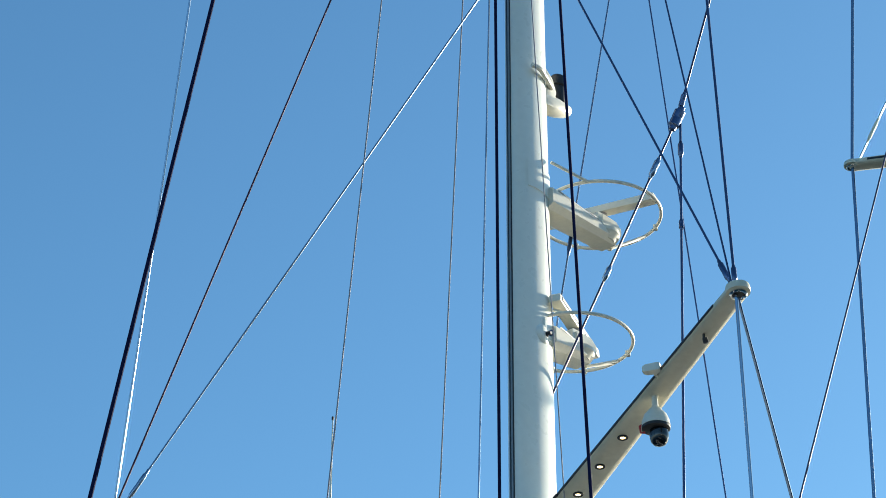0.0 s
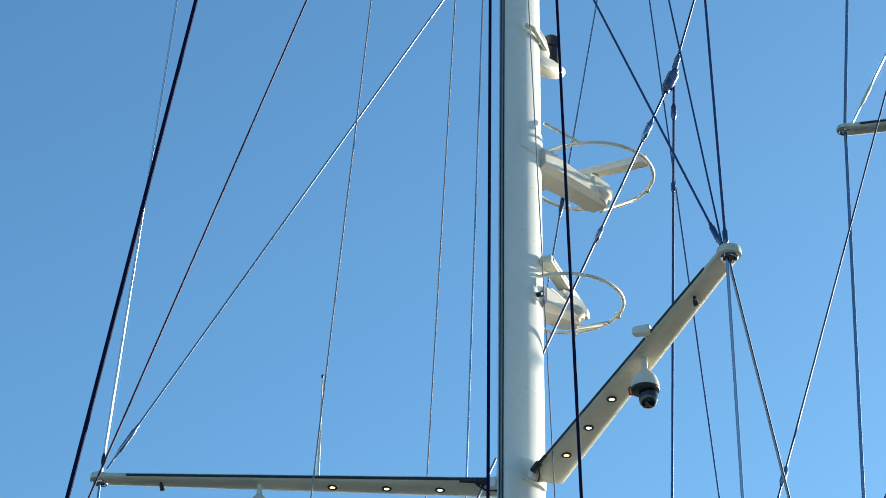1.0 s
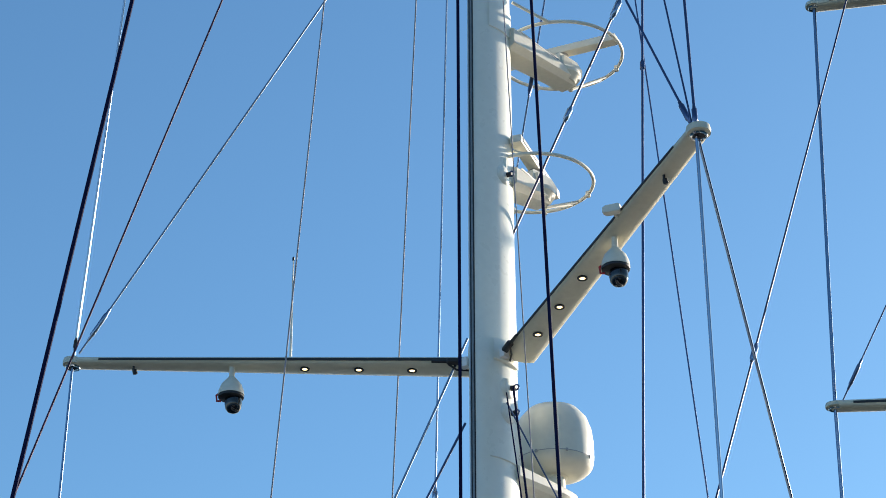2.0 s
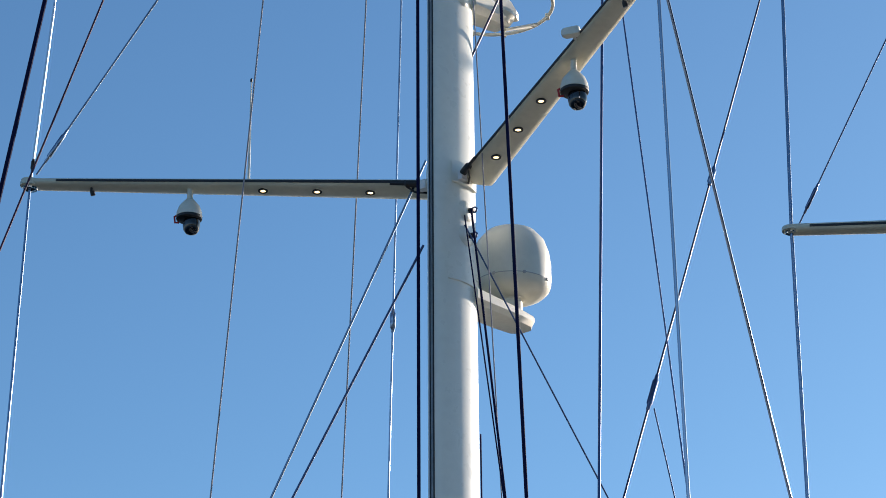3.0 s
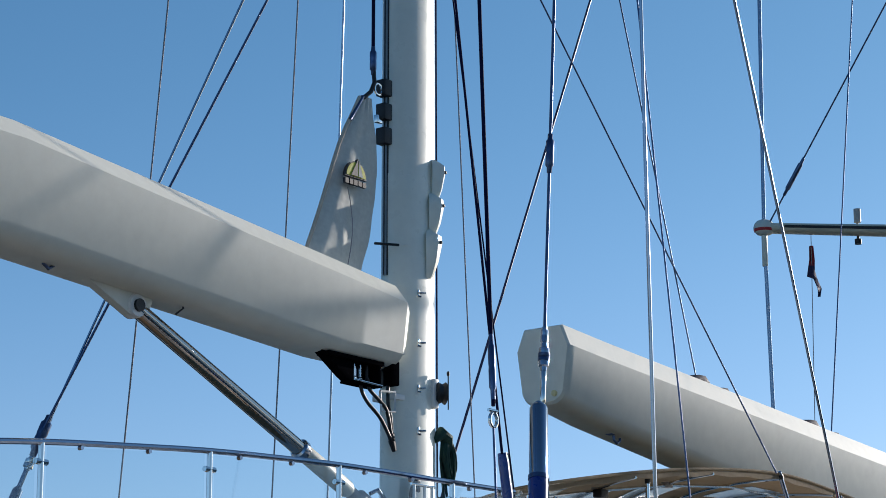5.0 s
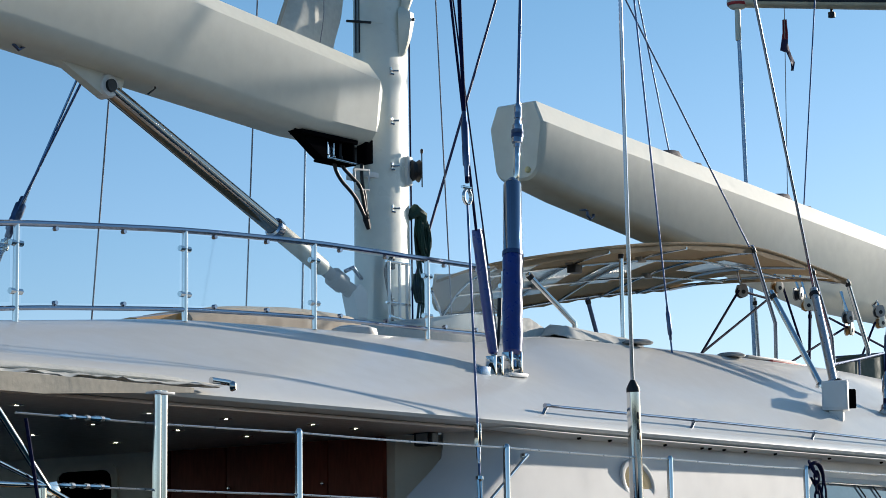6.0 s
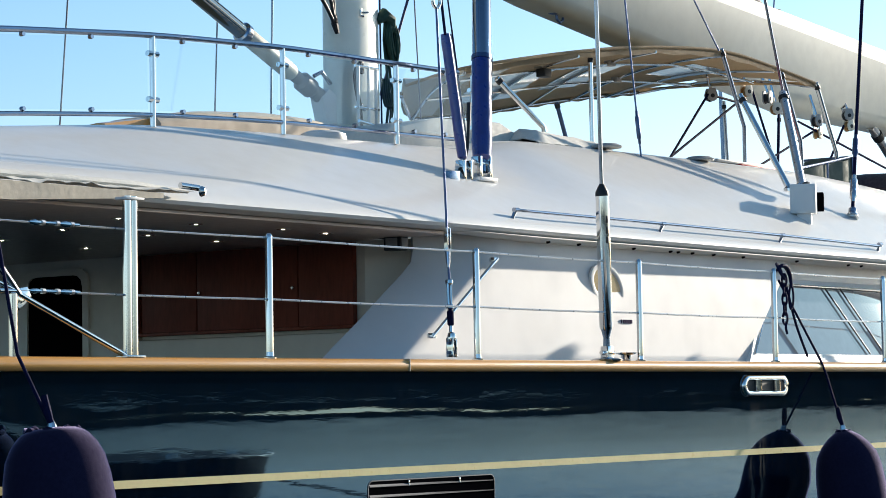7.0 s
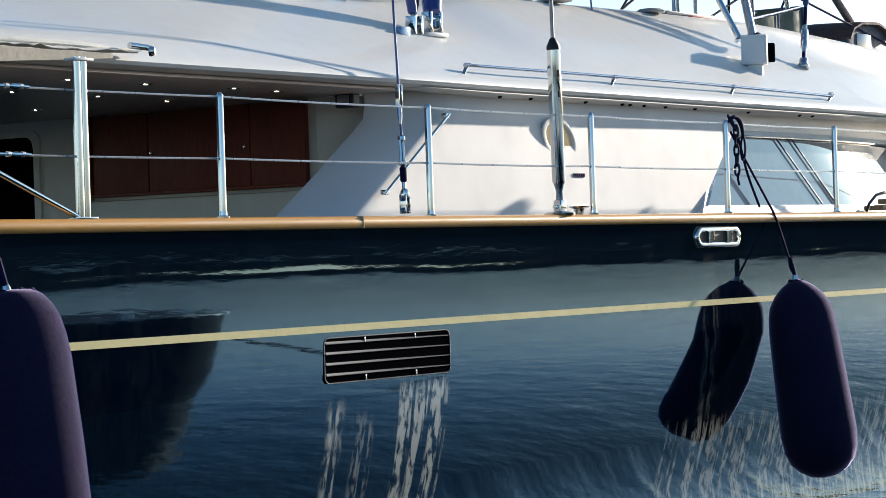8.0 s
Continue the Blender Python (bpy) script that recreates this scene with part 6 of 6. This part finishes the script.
def dome_camera(p):
    t = thing("dome_camera", "white and black dome camera hung under the spreader", "camera", "dome cameras", at=p)
    part("stem", tube([(0, 0, 0.02), (0, 0, 0.0), (0, 0, -0.02), (0, 0, -0.14)], [0.06, 0.045, 0.026, 0.03], 14), CREAM, t)
    part("hood", lathe([(0.035, -0.12), (0.06, -0.15), (0.10, -0.20), (0.122, -0.26), (0.128, -0.31), (0.115, -0.315)], n=28), CREAM, t, smooth=60)
    part("collar", lathe([(0.125, -0.30), (0.125, -0.335), (0.11, -0.345)], n=28), BLACK, t)
    part("dome", lathe([(0.08, -0.335), (0.085, -0.40), (0.075, -0.45), (0.05, -0.483), (0.012, -0.495)], pose(0.02, -0.015, 0), 24), DARK, t, "glossy dark dome", smooth=60)
    part("clip", tube([(-0.075, 0.085, -0.29), (-0.095, 0.105, -0.31), (-0.09, 0.10, -0.37), (-0.065, 0.07, -0.37)], 0.011, 6), RED, t, "red safety clip")
    return t


for root, tip, fr in ((ROOT_S, TIP_S, (0.402, 0.269, 0.137)), (ROOT_P, TIP_P, (0.421, 0.289, 0.16))):
    for s in fr:
        spreader_lamp(on_spreader(root, tip, s, 0.05 * (1 - 0.25 * s) + 0.004), True)
dome_camera(on_spreader(ROOT_S, TIP_S, 0.581, 0.03))
dome_camera(on_spreader(ROOT_P, TIP_P, 0.60, 0.03))
for root, tip, s in ((ROOT_S, TIP_S, 0.84), (ROOT_P, TIP_P, 0.846)):
    t = thing("small_lamp", "small dark lamp under the spreader", "lamp", "spreader lights", at=on_spreader(root, tip, s, 0.04))
    part("lamp_body", tube([(0, 0, 0.01), (0, 0, -0.03), (0.01, 0, -0.035), (0.03, 0, -0.07), (0.032, 0, -0.075)], [0.012, 0.012, 0.022, 0.025, 0.016], 12), BLACK, t)
p = on_spreader(ROOT_S, TIP_S, 0.635) + Vector((-0.12, 0.0, 0.0))
hn = thing("loud_hailer", "cream loud hailer standing on the spreader", "loudspeaker", at=p)
part("bracket", tube([(0.08, 0, -0.01), (0.0, 0, 0.0), (-0.05, 0, 0.03)], 0.018, 10), CREAM, hn)
part("body", rings([[Vector((-0.06, 0, 0.03)) + Vector((-0.35, 0.94, 0)) * u + Vector((0.94, 0.35, 0)) * v + Vector((0, 0, w)) for v, w in ((-h, -g), (h, -g), (h, g), (-h, g))] for u, h, g in ((-0.08, 0.035, 0.03), (-0.065, 0.042, 0.036), (0.05, 0.038, 0.034), (0.08, 0.028, 0.022))]), CREAM, hn, smooth=30)
p = on_spreader(ROOT_P, TIP_P, 0.457)
wa = thing("whip_antenna", "thin white whip antenna standing on the spreader", "antenna", at=p)
part("whip", tube([(0, 0, 0), (0, 0, 0.2), (0, 0, 1.15)], [0.014, 0.012, 0.006], 8), CREAM, wa)
part("tip", lathe([(0.012, 1.14), (0.013, 1.17), (0.004, 1.18)], n=8), BLACK, wa)
for root, tip in ((ROOT_S, TIP_S), (ROOT_P, TIP_P)):
    r, d = Vector(root), (Vector(tip) - Vector(root)).normalized()
    t = thing("spreader_cylinder", "black hydraulic cylinder at the spreader root", "cylinder", "spreader cylinders", at=r)
    o = Vector((-0.19, 0, -0.02))
    part("barrel", tube([o + d * 0.02, o + d * 0.05, o + d * 0.17, o + d * 0.19, o + d * 0.33], [0.03, 0.036, 0.036, 0.018, 0.016], 12), BLACK, t)
    part("clevis", box(o + d * 0.0 - Vector((0.05, 0.05, 0.07)), o + d * 0.0 + Vector((0.03, 0.05, 0.03)), 0.015), WHITE, t)
    part("hose", tube([o + d * 0.17 + Vector((0, 0, -0.03)), o + d * 0.12 + Vector((0.05, 0, -0.07)), o + Vector((0.1, 0, -0.06))], 0.01, 8), BLACK, t)

# ================= radars, dome, lamp on the mast =================
def radar(zc, xc, turn, arm_z, R=0.66):
    """An open-array radar inside a round guard on a mast arm."""
    t = thing("radar_scanner", "cream open-array radar in a round tube guard on the mast", "radar", "radars", at=(0.2, 0, arm_z))
    loops = []
    for s in (0, 0.35, 0.8, 1.0):
        x = 0.18 + (xc + 0.12 - 0.18) * s
        w = 0.19 - 0.04 * s
        z1, z0 = arm_z + 0.11 - 0.02 * s, arm_z - 0.13 + 0.11 * s
        loops.append([(x, -w * 0.6, z0), (x, -w, z0 + 0.05), (x, -w, z1 - 0.02), (x, -w * 0.8, z1), (x, w * 0.8, z1), (x, w, z1 - 0.02), (x, w, z0 + 0.05), (x, w * 0.6, z0)])
    wp("arm", rings(loops), CREAM, t, smooth=30)
    zt = arm_z + 0.09
    wp("platform", lathe([(0.14, zt - 0.1), (0.20, zt - 0.03), (0.20, zt + 0.01)], pose(xc, 0, 0), 20), CREAM, t)
    wp("gearbox", rings([[(xc + a * k, b * k2, z) for a, b in ((-0.2, -0.13), (0.16, -0.15), (0.2, 0.0), (0.16, 0.15), (-0.2, 0.13))] for z, k, k2 in ((zt, 1, 1), (zt + 0.08, 1, 1), (zt + 0.18, 0.8, 0.75), (zt + 0.22, 0.5, 0.5))]), CREAM, t, smooth=30)
    wp("neck", lathe([(0.075, zt + 0.18), (0.06, zt + 0.24), (0.08, zt + 0.25)], pose(xc, 0, 0), 14), GREY, t)
    m = pose(xc, 0, zt + 0.30, 0, 0, turn)
    bm = box((-0.63, -0.066, -0.046), (0.63, 0.066, 0.046), 0.026)
    bmesh.ops.transform(bm, matrix=m, verts=bm.verts)
    wp("antenna_bar", bm, CREAM, t, smooth=40)
    bm = box((-0.58, -0.073, -0.02), (0.58, -0.061, 0.022), 0.004)
    bmesh.ops.transform(bm, matrix=m, verts=bm.verts)
    wp("array_window", bm, GREY, t)
    for o in (-1, 1):
        wp("motor_cover", rings([[(xc - 0.08 + a, o * (0.10 + b), z) for a, b in ((-0.09, 0.0), (0.09, 0.0), (0.07, 0.05), (-0.07, 0.05))] for z in (zt + 0.01, zt + 0.13)]), CREAM, t, smooth=30)
    wp("cable", tube(soft([(xc - 0.18, -0.10, zt + 0.06), (xc - 0.32, -0.13, zt + 0.05), (0.34, -0.12, zt + 0.02), (0.2, -0.1, zt - 0.06)]), 0.014, 6), GREY, t)
    wp("arm_rail", tube([(0.28, -0.17, zt + 0.03), (xc - 0.1, -0.13, zt + 0.01)], 0.012, 6), WHITE, t)
    for a in (28, -28, 60):
        wp("guard_clamp", rod((xc - 0.02 + R * math.cos(radians(a)), R * math.sin(radians(a)), zc - 0.03), (xc - 0.02 + R * math.cos(radians(a)), R * math.sin(radians(a)), zc + 0.03), 0.026, 8), CREAM, t)
    wp("guard_ring", tube(ring_pts((xc - 0.02, 0, zc), R, 56), 0.019, 8, close=True), CREAM, t, smooth=60)
    for a in (152, 208):
        c, s_ = math.cos(radians(a)), math.sin(radians(a))
        wp("guard_stay", tube([(xc - 0.02 + R * c, R * s_, zc), (0.2, 0.5 * R * s_, zc + 0.1)], 0.017, 8), CREAM, t)
    for a in (-12, -5):
        c, s_ = math.cos(radians(a)), math.sin(radians(a))
        wp("guard_stay", rod((xc - 0.02 + R * c, R * s_, zc), (xc + 0.14 * c, 0.12 * s_, arm_z - 0.02 + 0.0), 0.014, 8), CREAM, t)
    return t


radar(15.98, 1.22, 106, 15.65)
radar(14.20, 0.72, 20, 14.00, 0.60)

sat = thing("satellite_dome", "large cream satellite dome on a mast bracket", "satellite dome", at=(0.918, 0.007, 10.88))
part("dome", lathe([(0.38, 0.47), (0.385, 0.52), (0.385, 0.68), (0.37, 0.80), (0.33, 0.92), (0.25, 1.015), (0.14, 1.06), (0.02, 1.07)], pose(0, 0, -0.16), n=40), DOME, sat, smooth=60)
part("lower_shell", lathe([(0.13, 0.325), (0.22, 0.335), (0.32, 0.375), (0.365, 0.42), (0.38, 0.462)], pose(0, 0, -0.16), n=40), DOME, sat, smooth=60)
part("seam", lathe([(0.381, 0.462), (0.382, 0.47)], pose(0, 0, -0.16), n=40), GREY, sat)
for k in range(8):
    part("seam_clip", box((0.37, -0.012, 0.29), (0.388, 0.012, 0.32), 0.004), GREY, sat).matrix_local = Matrix.Rotation(2 * math.pi * k / 8 + 0.2, 4, "Z")
part("pedestal", lathe([(0.15, -0.05), (0.15, 0.0), (0.105, 0.02), (0.10, 0.15), (0.13, 0.16)], n=24), CREAM, sat)
loops = []
for s in (0, 0.3, 0.7, 0.92, 1.0):
    x = -0.78 + 0.99 * s
    w = 0.2 - 0.01 * s if s < 0.9 else (0.17 if s < 0.95 else 0.08)
    lo = -0.155 + 0.05 * s
    loops.append([(x, -w * 0.75, lo), (x, -w, lo + 0.04), (x, -w, -0.03), (x, -w * 0.9, -0.005), (x, w * 0.9, -0.005), (x, w, -0.03), (x, w, lo + 0.04), (x, w * 0.75, lo)])
part("bracket_arm", rings(loops), CREAM, sat, smooth=35)

nv = thing("deck_floodlight", "black deck floodlight on a white mast bracket", "floodlight", at=(0.2, 0, 17.0))
part("bracket", tube([(-0.02, 0, -0.06), (0.1, 0, -0.05), (0.3, 0, 0.0), (0.44, 0, 0.04), (0.50, 0, 0.07), (0.52, 0, 0.08)], [0.10, 0.115, 0.105, 0.08, 0.06, 0.03], 16), CREAM, nv, smooth=60)
part("back_plate", prism([(0.0, 0.35), (0.14, 0.25), (0.2, 0.1), (0.14, -0.12), (0.0, -0.14)], "y", -0.1, 0.1, 0.02), CREAM, nv, smooth=50)
part("lamp", tube([(0.33, 0, 0.06), (0.33, 0, 0.08), (0.335, 0, 0.26), (0.335, 0, 0.27), (0.34, 0, 0.29), (0.34, 0, 0.40), (0.34, 0, 0.43)], [0.075, 0.09, 0.092, 0.08, 0.098, 0.098, 0.07], 16), BLACK, nv)
part("lens", lathe([(0.07, 0), (0.07, 0.012), (0.03, 0.02)], facing((0.42, 0, 0.24), (1, -0.2, 0)), 14), DARK, nv)
part("strap", tube(soft([(-0.33, -0.195, 0.13), (-0.22, -0.21, 0.13), (-0.08, -0.17, 0.12), (0.1, -0.11, 0.10)], 4), 0.028, 8), CREAM, nv)
# far spreader lamps and the courtesy flag
for x, y, z in ((13.1, 2.6, 10.0),):
    t = thing("spreader_lamp", "dark and white lamp on the far spreader", "lamp", at=(13.05, 2.55, 10.0))
    part("upper_lamp", tube([(0, 0, 0.05), (0, 0, 0.1), (0, 0, 0.11), (0, 0, 0.3)], [0.02, 0.02, 0.05, 0.05], 12), GREY, t)
    part("lower_lamp", tube([(0, 0, -0.05), (0, 0, -0.12), (0, 0, -0.13), (0, 0, -0.2)], [0.02, 0.02, 0.05, 0.05], 12), BLACK, t)
t = thing("gps_dome", "small white aerial dome on the far spreader", "antenna", at=(13.45, 2.0, 10.0))
part("dome", lathe([(0.03, 0.04), (0.03, 0.16), (0.10, 0.17), (0.11, 0.22), (0.06, 0.28)], n=18), CREAM, t, smooth=60)
fg = thing("courtesy_flag", "small red and navy flag hanging limp from the spreader", "flag", at=(13.25, 3.4, 10.0))
FLAG = material("red_and_navy_bunting", (0.26, 0.012, 0.03), 0.8, vary=0.3, scale=10)
FN, FLK = FLAG.node_tree.nodes, FLAG.node_tree.links
fc, fx, fr_, fm = FN.new("ShaderNodeTexCoord"), FN.new("ShaderNodeSeparateXYZ"), FN.new("ShaderNodeMapRange"), FN.new("ShaderNodeMix")
fm.data_type = "RGBA"
fr_.inputs[1].default_value, fr_.inputs[2].default_value = -0.36, -0.33
FLK.new(fc.outputs["Object"], fx.inputs[0])
FLK.new(fx.outputs[2], fr_.inputs[0])
FLK.new(fr_.outputs[0], fm.inputs["Factor"])
fm.inputs["A"].default_value = (0.012, 0.012, 0.06, 1)
FLK.new(FN["Principled BSDF"].inputs["Base Color"].links[0].from_socket, fm.inputs["B"])
FLK.new(fm.outputs["Result"], FN["Principled BSDF"].inputs["Base Color"])
FLAG_L = [(0.0, -0.02), (-0.2, -0.03), (-0.46, -0.11), (-0.47, 0.03), (-0.6, 0.09), (-0.71, 0.16)]
FLAG_R = [(0.0, 0.0), (-0.2, 0.06), (-0.3, 0.09), (-0.45, 0.18), (-0.57, 0.27), (-0.70, 0.18)]
g = [[(l + (r_ - l) * q, 0.03 * math.sin(5 * q + k), zl + (zr - zl) * q - 0.06) for q in (0, 0.33, 0.66, 1)] for k, ((zl, l), (zr, r_)) in enumerate(zip(FLAG_L, FLAG_R))]
part("cloth", sheet(g, 0.004), FLAG, fg, smooth=60)
part("halyard", tube([(0, 0, 0.1), (-0.01, 0, -0.3), (-0.1, 0, -3.0)], 0.006, 5), ROPE_PALE, fg)

# ================= hull fittings =================
gr = thing("hull_grille", "black louvred ventilation grille in the hull side", "grille", at=(-3.4, -3.4, 1.28))
GX0, GX1, GZ0, GZ1 = -4.10, -2.73, 1.125, 1.415
LOUVRE = material("satin_grey_louvre", (0.13, 0.135, 0.15), 0.45, 0.5, vary=0.2, scale=9)


def rounded(x0, x1, z0, z1, r, n=5):
    out = []
    for cx, cz, a0 in ((x1 - r, z0 + r, -90), (x1 - r, z1 - r, 0), (x0 + r, z1 - r, 90), (x0 + r, z0 + r, 180)):
        for k in range(n + 1):
            a = radians(a0 + 90 * k / n)
            out.append((cx + r * math.cos(a), cz + r * math.sin(a)))
    return out


# hull is not cut here: a flush plate carries the recess's shade as black
wp("recess_shade", prism(rounded(GX0, GX1, GZ0, GZ1, 0.045), "y", -3.4005, -3.36), MATT_BLACK, gr)
for f in (0.865, 0.635, 0.40, 0.165):
    z = GZ0 + (GZ1 - GZ0) * f
    # each louvre leans out and down and narrows towards its forward end
    wp("slat", rings([[(x, -3.4000, z + h), (x, -3.4085, z + 0.004), (x, -3.4085, z), (x, -3.4000, z - 0.003)] for x, h in ((GX0 + 0.012, 0.017), (GX0 + 0.6, 0.013), (GX1 - 0.25, 0.008), (GX1 - 0.02, 0.003))]), LOUVRE, gr)
wp("rim", tube([(x, -3.401, z) for x, z in rounded(GX0, GX1, GZ0, GZ1, 0.045)], 0.0045, 6, close=True), LOUVRE, gr, label="thin grey rim")
for x in (GX0 + 0.42, GX1 - 0.40):
    for z in (GZ0 + 0.022, GZ1 - 0.024):
        wp("screw", box((x - 0.008, -3.409, z - 0.018), (x + 0.008, -3.400, z + 0.018), 0.003), CHROME, gr)
fl_ = thing("hull_fairlead", "polished steel oval fairlead with rollers in the hull", "fairlead", at=(1.0, -3.4, 2.0))


def stadium(x0, x1, z0, z1, y, n=10):
    r = (z1 - z0) / 2
    out = []
    for c, a0 in ((x1 - r, -90), (x0 + r, 90)):
        for k in range(n + 1):
            a = radians(a0 + 180 * k / n)
            out.append((c + r * math.cos(a), y, (z0 + z1) / 2 + r * math.sin(a)))
    return out


wp("rim", rings([stadium(0.64, 1.37, 1.915, 2.085, -3.39), stadium(0.64, 1.37, 1.915, 2.085, -3.418), stadium(0.66, 1.35, 1.93, 2.07, -3.432), stadium(0.69, 1.32, 1.955, 2.045, -3.425), stadium(0.70, 1.31, 1.96, 2.04, -3.39)], caps=False), CHROME, fl_, smooth=60)
wp("throat", rings([stadium(0.70, 1.31, 1.96, 2.04, -3.412), stadium(0.8, 1.2, 1.98, 2.02, -3.4125)]), BLACK, fl_)
for x in (0.86, 1.16):
    wp("roller", rod((x, -3.425, 1.955), (x, -3.425, 2.045), 0.034, 14), CHROME, fl_)
tagged(part("rail_joint", box((-3.7155, -3.4565, 2.113), (-3.7085, -3.40, 2.193)), PALE_TEAK), "pale glued joint in the teak cap rail", "rail joint")


POINTED = ((0.0, 0.06), (0.015, 0.24), (0.04, 0.46), (0.08, 0.68), (0.13, 0.85), (0.19, 0.93), (0.26, 0.97), (0.5, 1.03), (0.78, 1.08), (0.86, 1.03), (0.92, 0.9), (0.96, 0.68), (0.99, 0.4), (1.0, 0.1))
BLUNT = ((0.0, 0.3), (0.004, 0.48), (0.02, 0.62), (0.05, 0.76), (0.09, 0.87), (0.15, 0.94), (0.22, 0.98), (0.5, 1.01), (0.78, 1.0), (0.86, 0.95), (0.92, 0.82), (0.96, 0.62), (0.99, 0.36), (1.0, 0.1))


def fender(top, low, r, at, shape, ruff):
    t = thing("fender", "long navy cloth-covered fender hanging beside the hull", "fender", "fenders", at=at)
    top, low = Vector(top), Vector(low)
    d = (low - top)
    L = d.length
    d.normalize()
    pts, rs = [], []
    for s, q in shape:
        pts.append(top + d * (L * s))
        rs.append(r * q)
    wp("cover", tube(pts, rs, 36), FENDER, t, smooth=60)
    wp("top_ruff", tube([top + d * 0.02 + Vector((ruff * math.cos(a), ruff * math.sin(a), 0.2 * ruff * math.sin(7 * a) * math.sin(2 * a + 1))) for a in [2 * math.pi * k / 60 for k in range(60)]], 0.012 + 0.06 * (ruff - 0.055), 6, close=True), FENDER, t)
    wp("eye", tube([top + d * 0.03, top - d * 0.02, top - d * 0.05], [0.03, 0.024, 0.012], 8), CHROME, t)
    return t


FR_T, FR_L = Vector((1.80, -3.68, 1.634)), Vector((1.79, -3.90, 0.0))
FL_T, FL_L = Vector((-7.13, -3.70, 1.80)), Vector((-7.15, -3.94, 0.1))
fender(FR_T, FR_L, 0.29, FR_T, POINTED, 0.055)
fender(FL_T, FL_L, 0.302, FL_T, BLUNT, 0.14)


def fender_rope(pts, top):
    t = thing("fender_lanyard", "thin black lanyard holding the fender", "rope", "fender lanyards", at=pts[0])
    wp("rope", tube(pts, 0.010, 8), ROPE, t)
    wp("splice", tube([top + Vector((-0.03, 0.03, 0.18)), top + Vector((-0.02, 0.02, 0.1)), top + Vector((0, 0, 0.02))], [0.018, 0.024, 0.014], 8), ROPE, t)
    return t


fender_rope([Vector((1.36, -3.36, 2.86)), Vector((1.9, -3.44, 2.2)), Vector((1.92, -3.47, 2.1)), FR_T], FR_T)
fender_rope([Vector((-7.22, -3.37, 2.90)), Vector((-7.16, -3.47, 2.2)), FL_T], FL_T)
kn = thing("rope_knot", "black chain-knotted rope tied to a stanchion", "rope", at=(1.38, -3.38, 2.92))
for k in range(5):
    z = 2.86 - 0.078 * k
    u = (1, 0.25, 0) if k % 2 else (0.35, 0.9, 0)
    wp("chain_loop", tube([(1.40 + u[0] * 0.030 * math.cos(a), -3.39 + u[1] * 0.030 * math.cos(a), z + 0.052 * math.sin(a)) for a in [2 * math.pi * q / 14 for q in range(14)]], 0.0095, 6, close=True), ROPE, kn)
for k in range(4):
    o = 0.014 * k
    wp("turn", tube(ring_pts((1.33 + o, -3.385, 2.945 - 0.01 * k), 0.048, 14, (0.9, 0.5, 0.2), (0, 0.5, 1)), 0.012, 6, close=True), ROPE, kn)
wp("head", tube(soft([(1.28, -3.38, 2.93), (1.34, -3.4, 2.975), (1.42, -3.4, 2.965), (1.48, -3.4, 2.90), (1.50, -3.4, 2.80)]), [0.010 + 0.009 * math.sin(math.pi * k / 20) for k in range(21)], 8), ROPE, kn)
wp("bight", tube(soft([(1.49, -3.4, 2.84), (1.455, -3.4, 2.72), (1.475, -3.4, 2.63), (1.515, -3.4, 2.65), (1.53, -3.4, 2.74), (1.505, -3.4, 2.84)]), 0.009, 6), ROPE, kn)
wp("tail", tube(soft([(1.40, -3.4, 2.52), (1.39, -3.4, 2.47), (1.41, -3.4, 2.42)]), 0.010, 6), ROPE, kn)
wp("second_tail", tube(soft([(1.42, -3.4, 2.80), (1.60, -3.38, 2.50), (1.80, -3.37, 2.24)]), 0.011, 6), ROPE, kn)

# ---- neighbouring motorboat at the quay, which the hull mirrors ----
mb = thing("moored_motorboat", "dark-hulled motorboat moored at the quay", "motorboat", at=(-2.6, -9.3, WATER_Z))
DARK_BOAT = material("dark_boat_paint", (0.005, 0.006, 0.009), 0.6, vary=0.2, scale=3, spec=0.03)
BY = -9.3


def boat_beam(s):
    return 1.0 * (1 - max(0, (s - 0.72) / 0.28) ** 2.6) + 0.06


loops = []
for k in range(25):
    s = k / 24
    x = -6.0 + 7.6 * s
    w = boat_beam(s)
    z1 = 1.28 + 0.10 * s ** 2 + 0.04 * math.sin(3 * s)
    rake = 0.22 * max(0, (s - 0.7) / 0.3)
    loops.append([(x - rake, BY - w * 0.6, -0.6), (x - rake * 0.6, BY - w * 0.93, 0.2), (x, BY - w, z1), (x, BY + w, z1), (x - rake * 0.6, BY + w * 0.93, 0.2), (x - rake, BY + w * 0.6, -0.6)])
wp("hull", rings(loops), DARK_BOAT, mb, smooth=50)
wp("rub_rail", tube([(-6.0 + 7.6 * k / 24, BY + boat_beam(k / 24) + 0.012, 1.27 + 0.10 * (k / 24) ** 2 + 0.04 * math.sin(k / 8)) for k in range(25)], 0.026, 8), GREY, mb)
wp("cabin", prism([(-5.4, 1.2), (-5.3, 1.62), (-3.0, 1.68), (-2.4, 1.58), (-1.6, 1.25)], "y", BY - 0.5, BY + 0.6, 0.05), DARK_BOAT, mb, smooth=40)
for k in range(3):
    wp("cleat", box((1.0 - 1.6 * k, BY + 0.72 * (k > 0) + 0.1, 1.34), (1.12 - 1.6 * k, BY + 0.72 * (k > 0) + 0.16, 1.42), 0.02), CHROME, mb)
line("mooring_line", (1.5, BY, 0.95), (5.2, BY + 0.3, -0.3), 0.025, ROPE, "dark mooring line running from the motorboat into the water", "rope", "mooring")
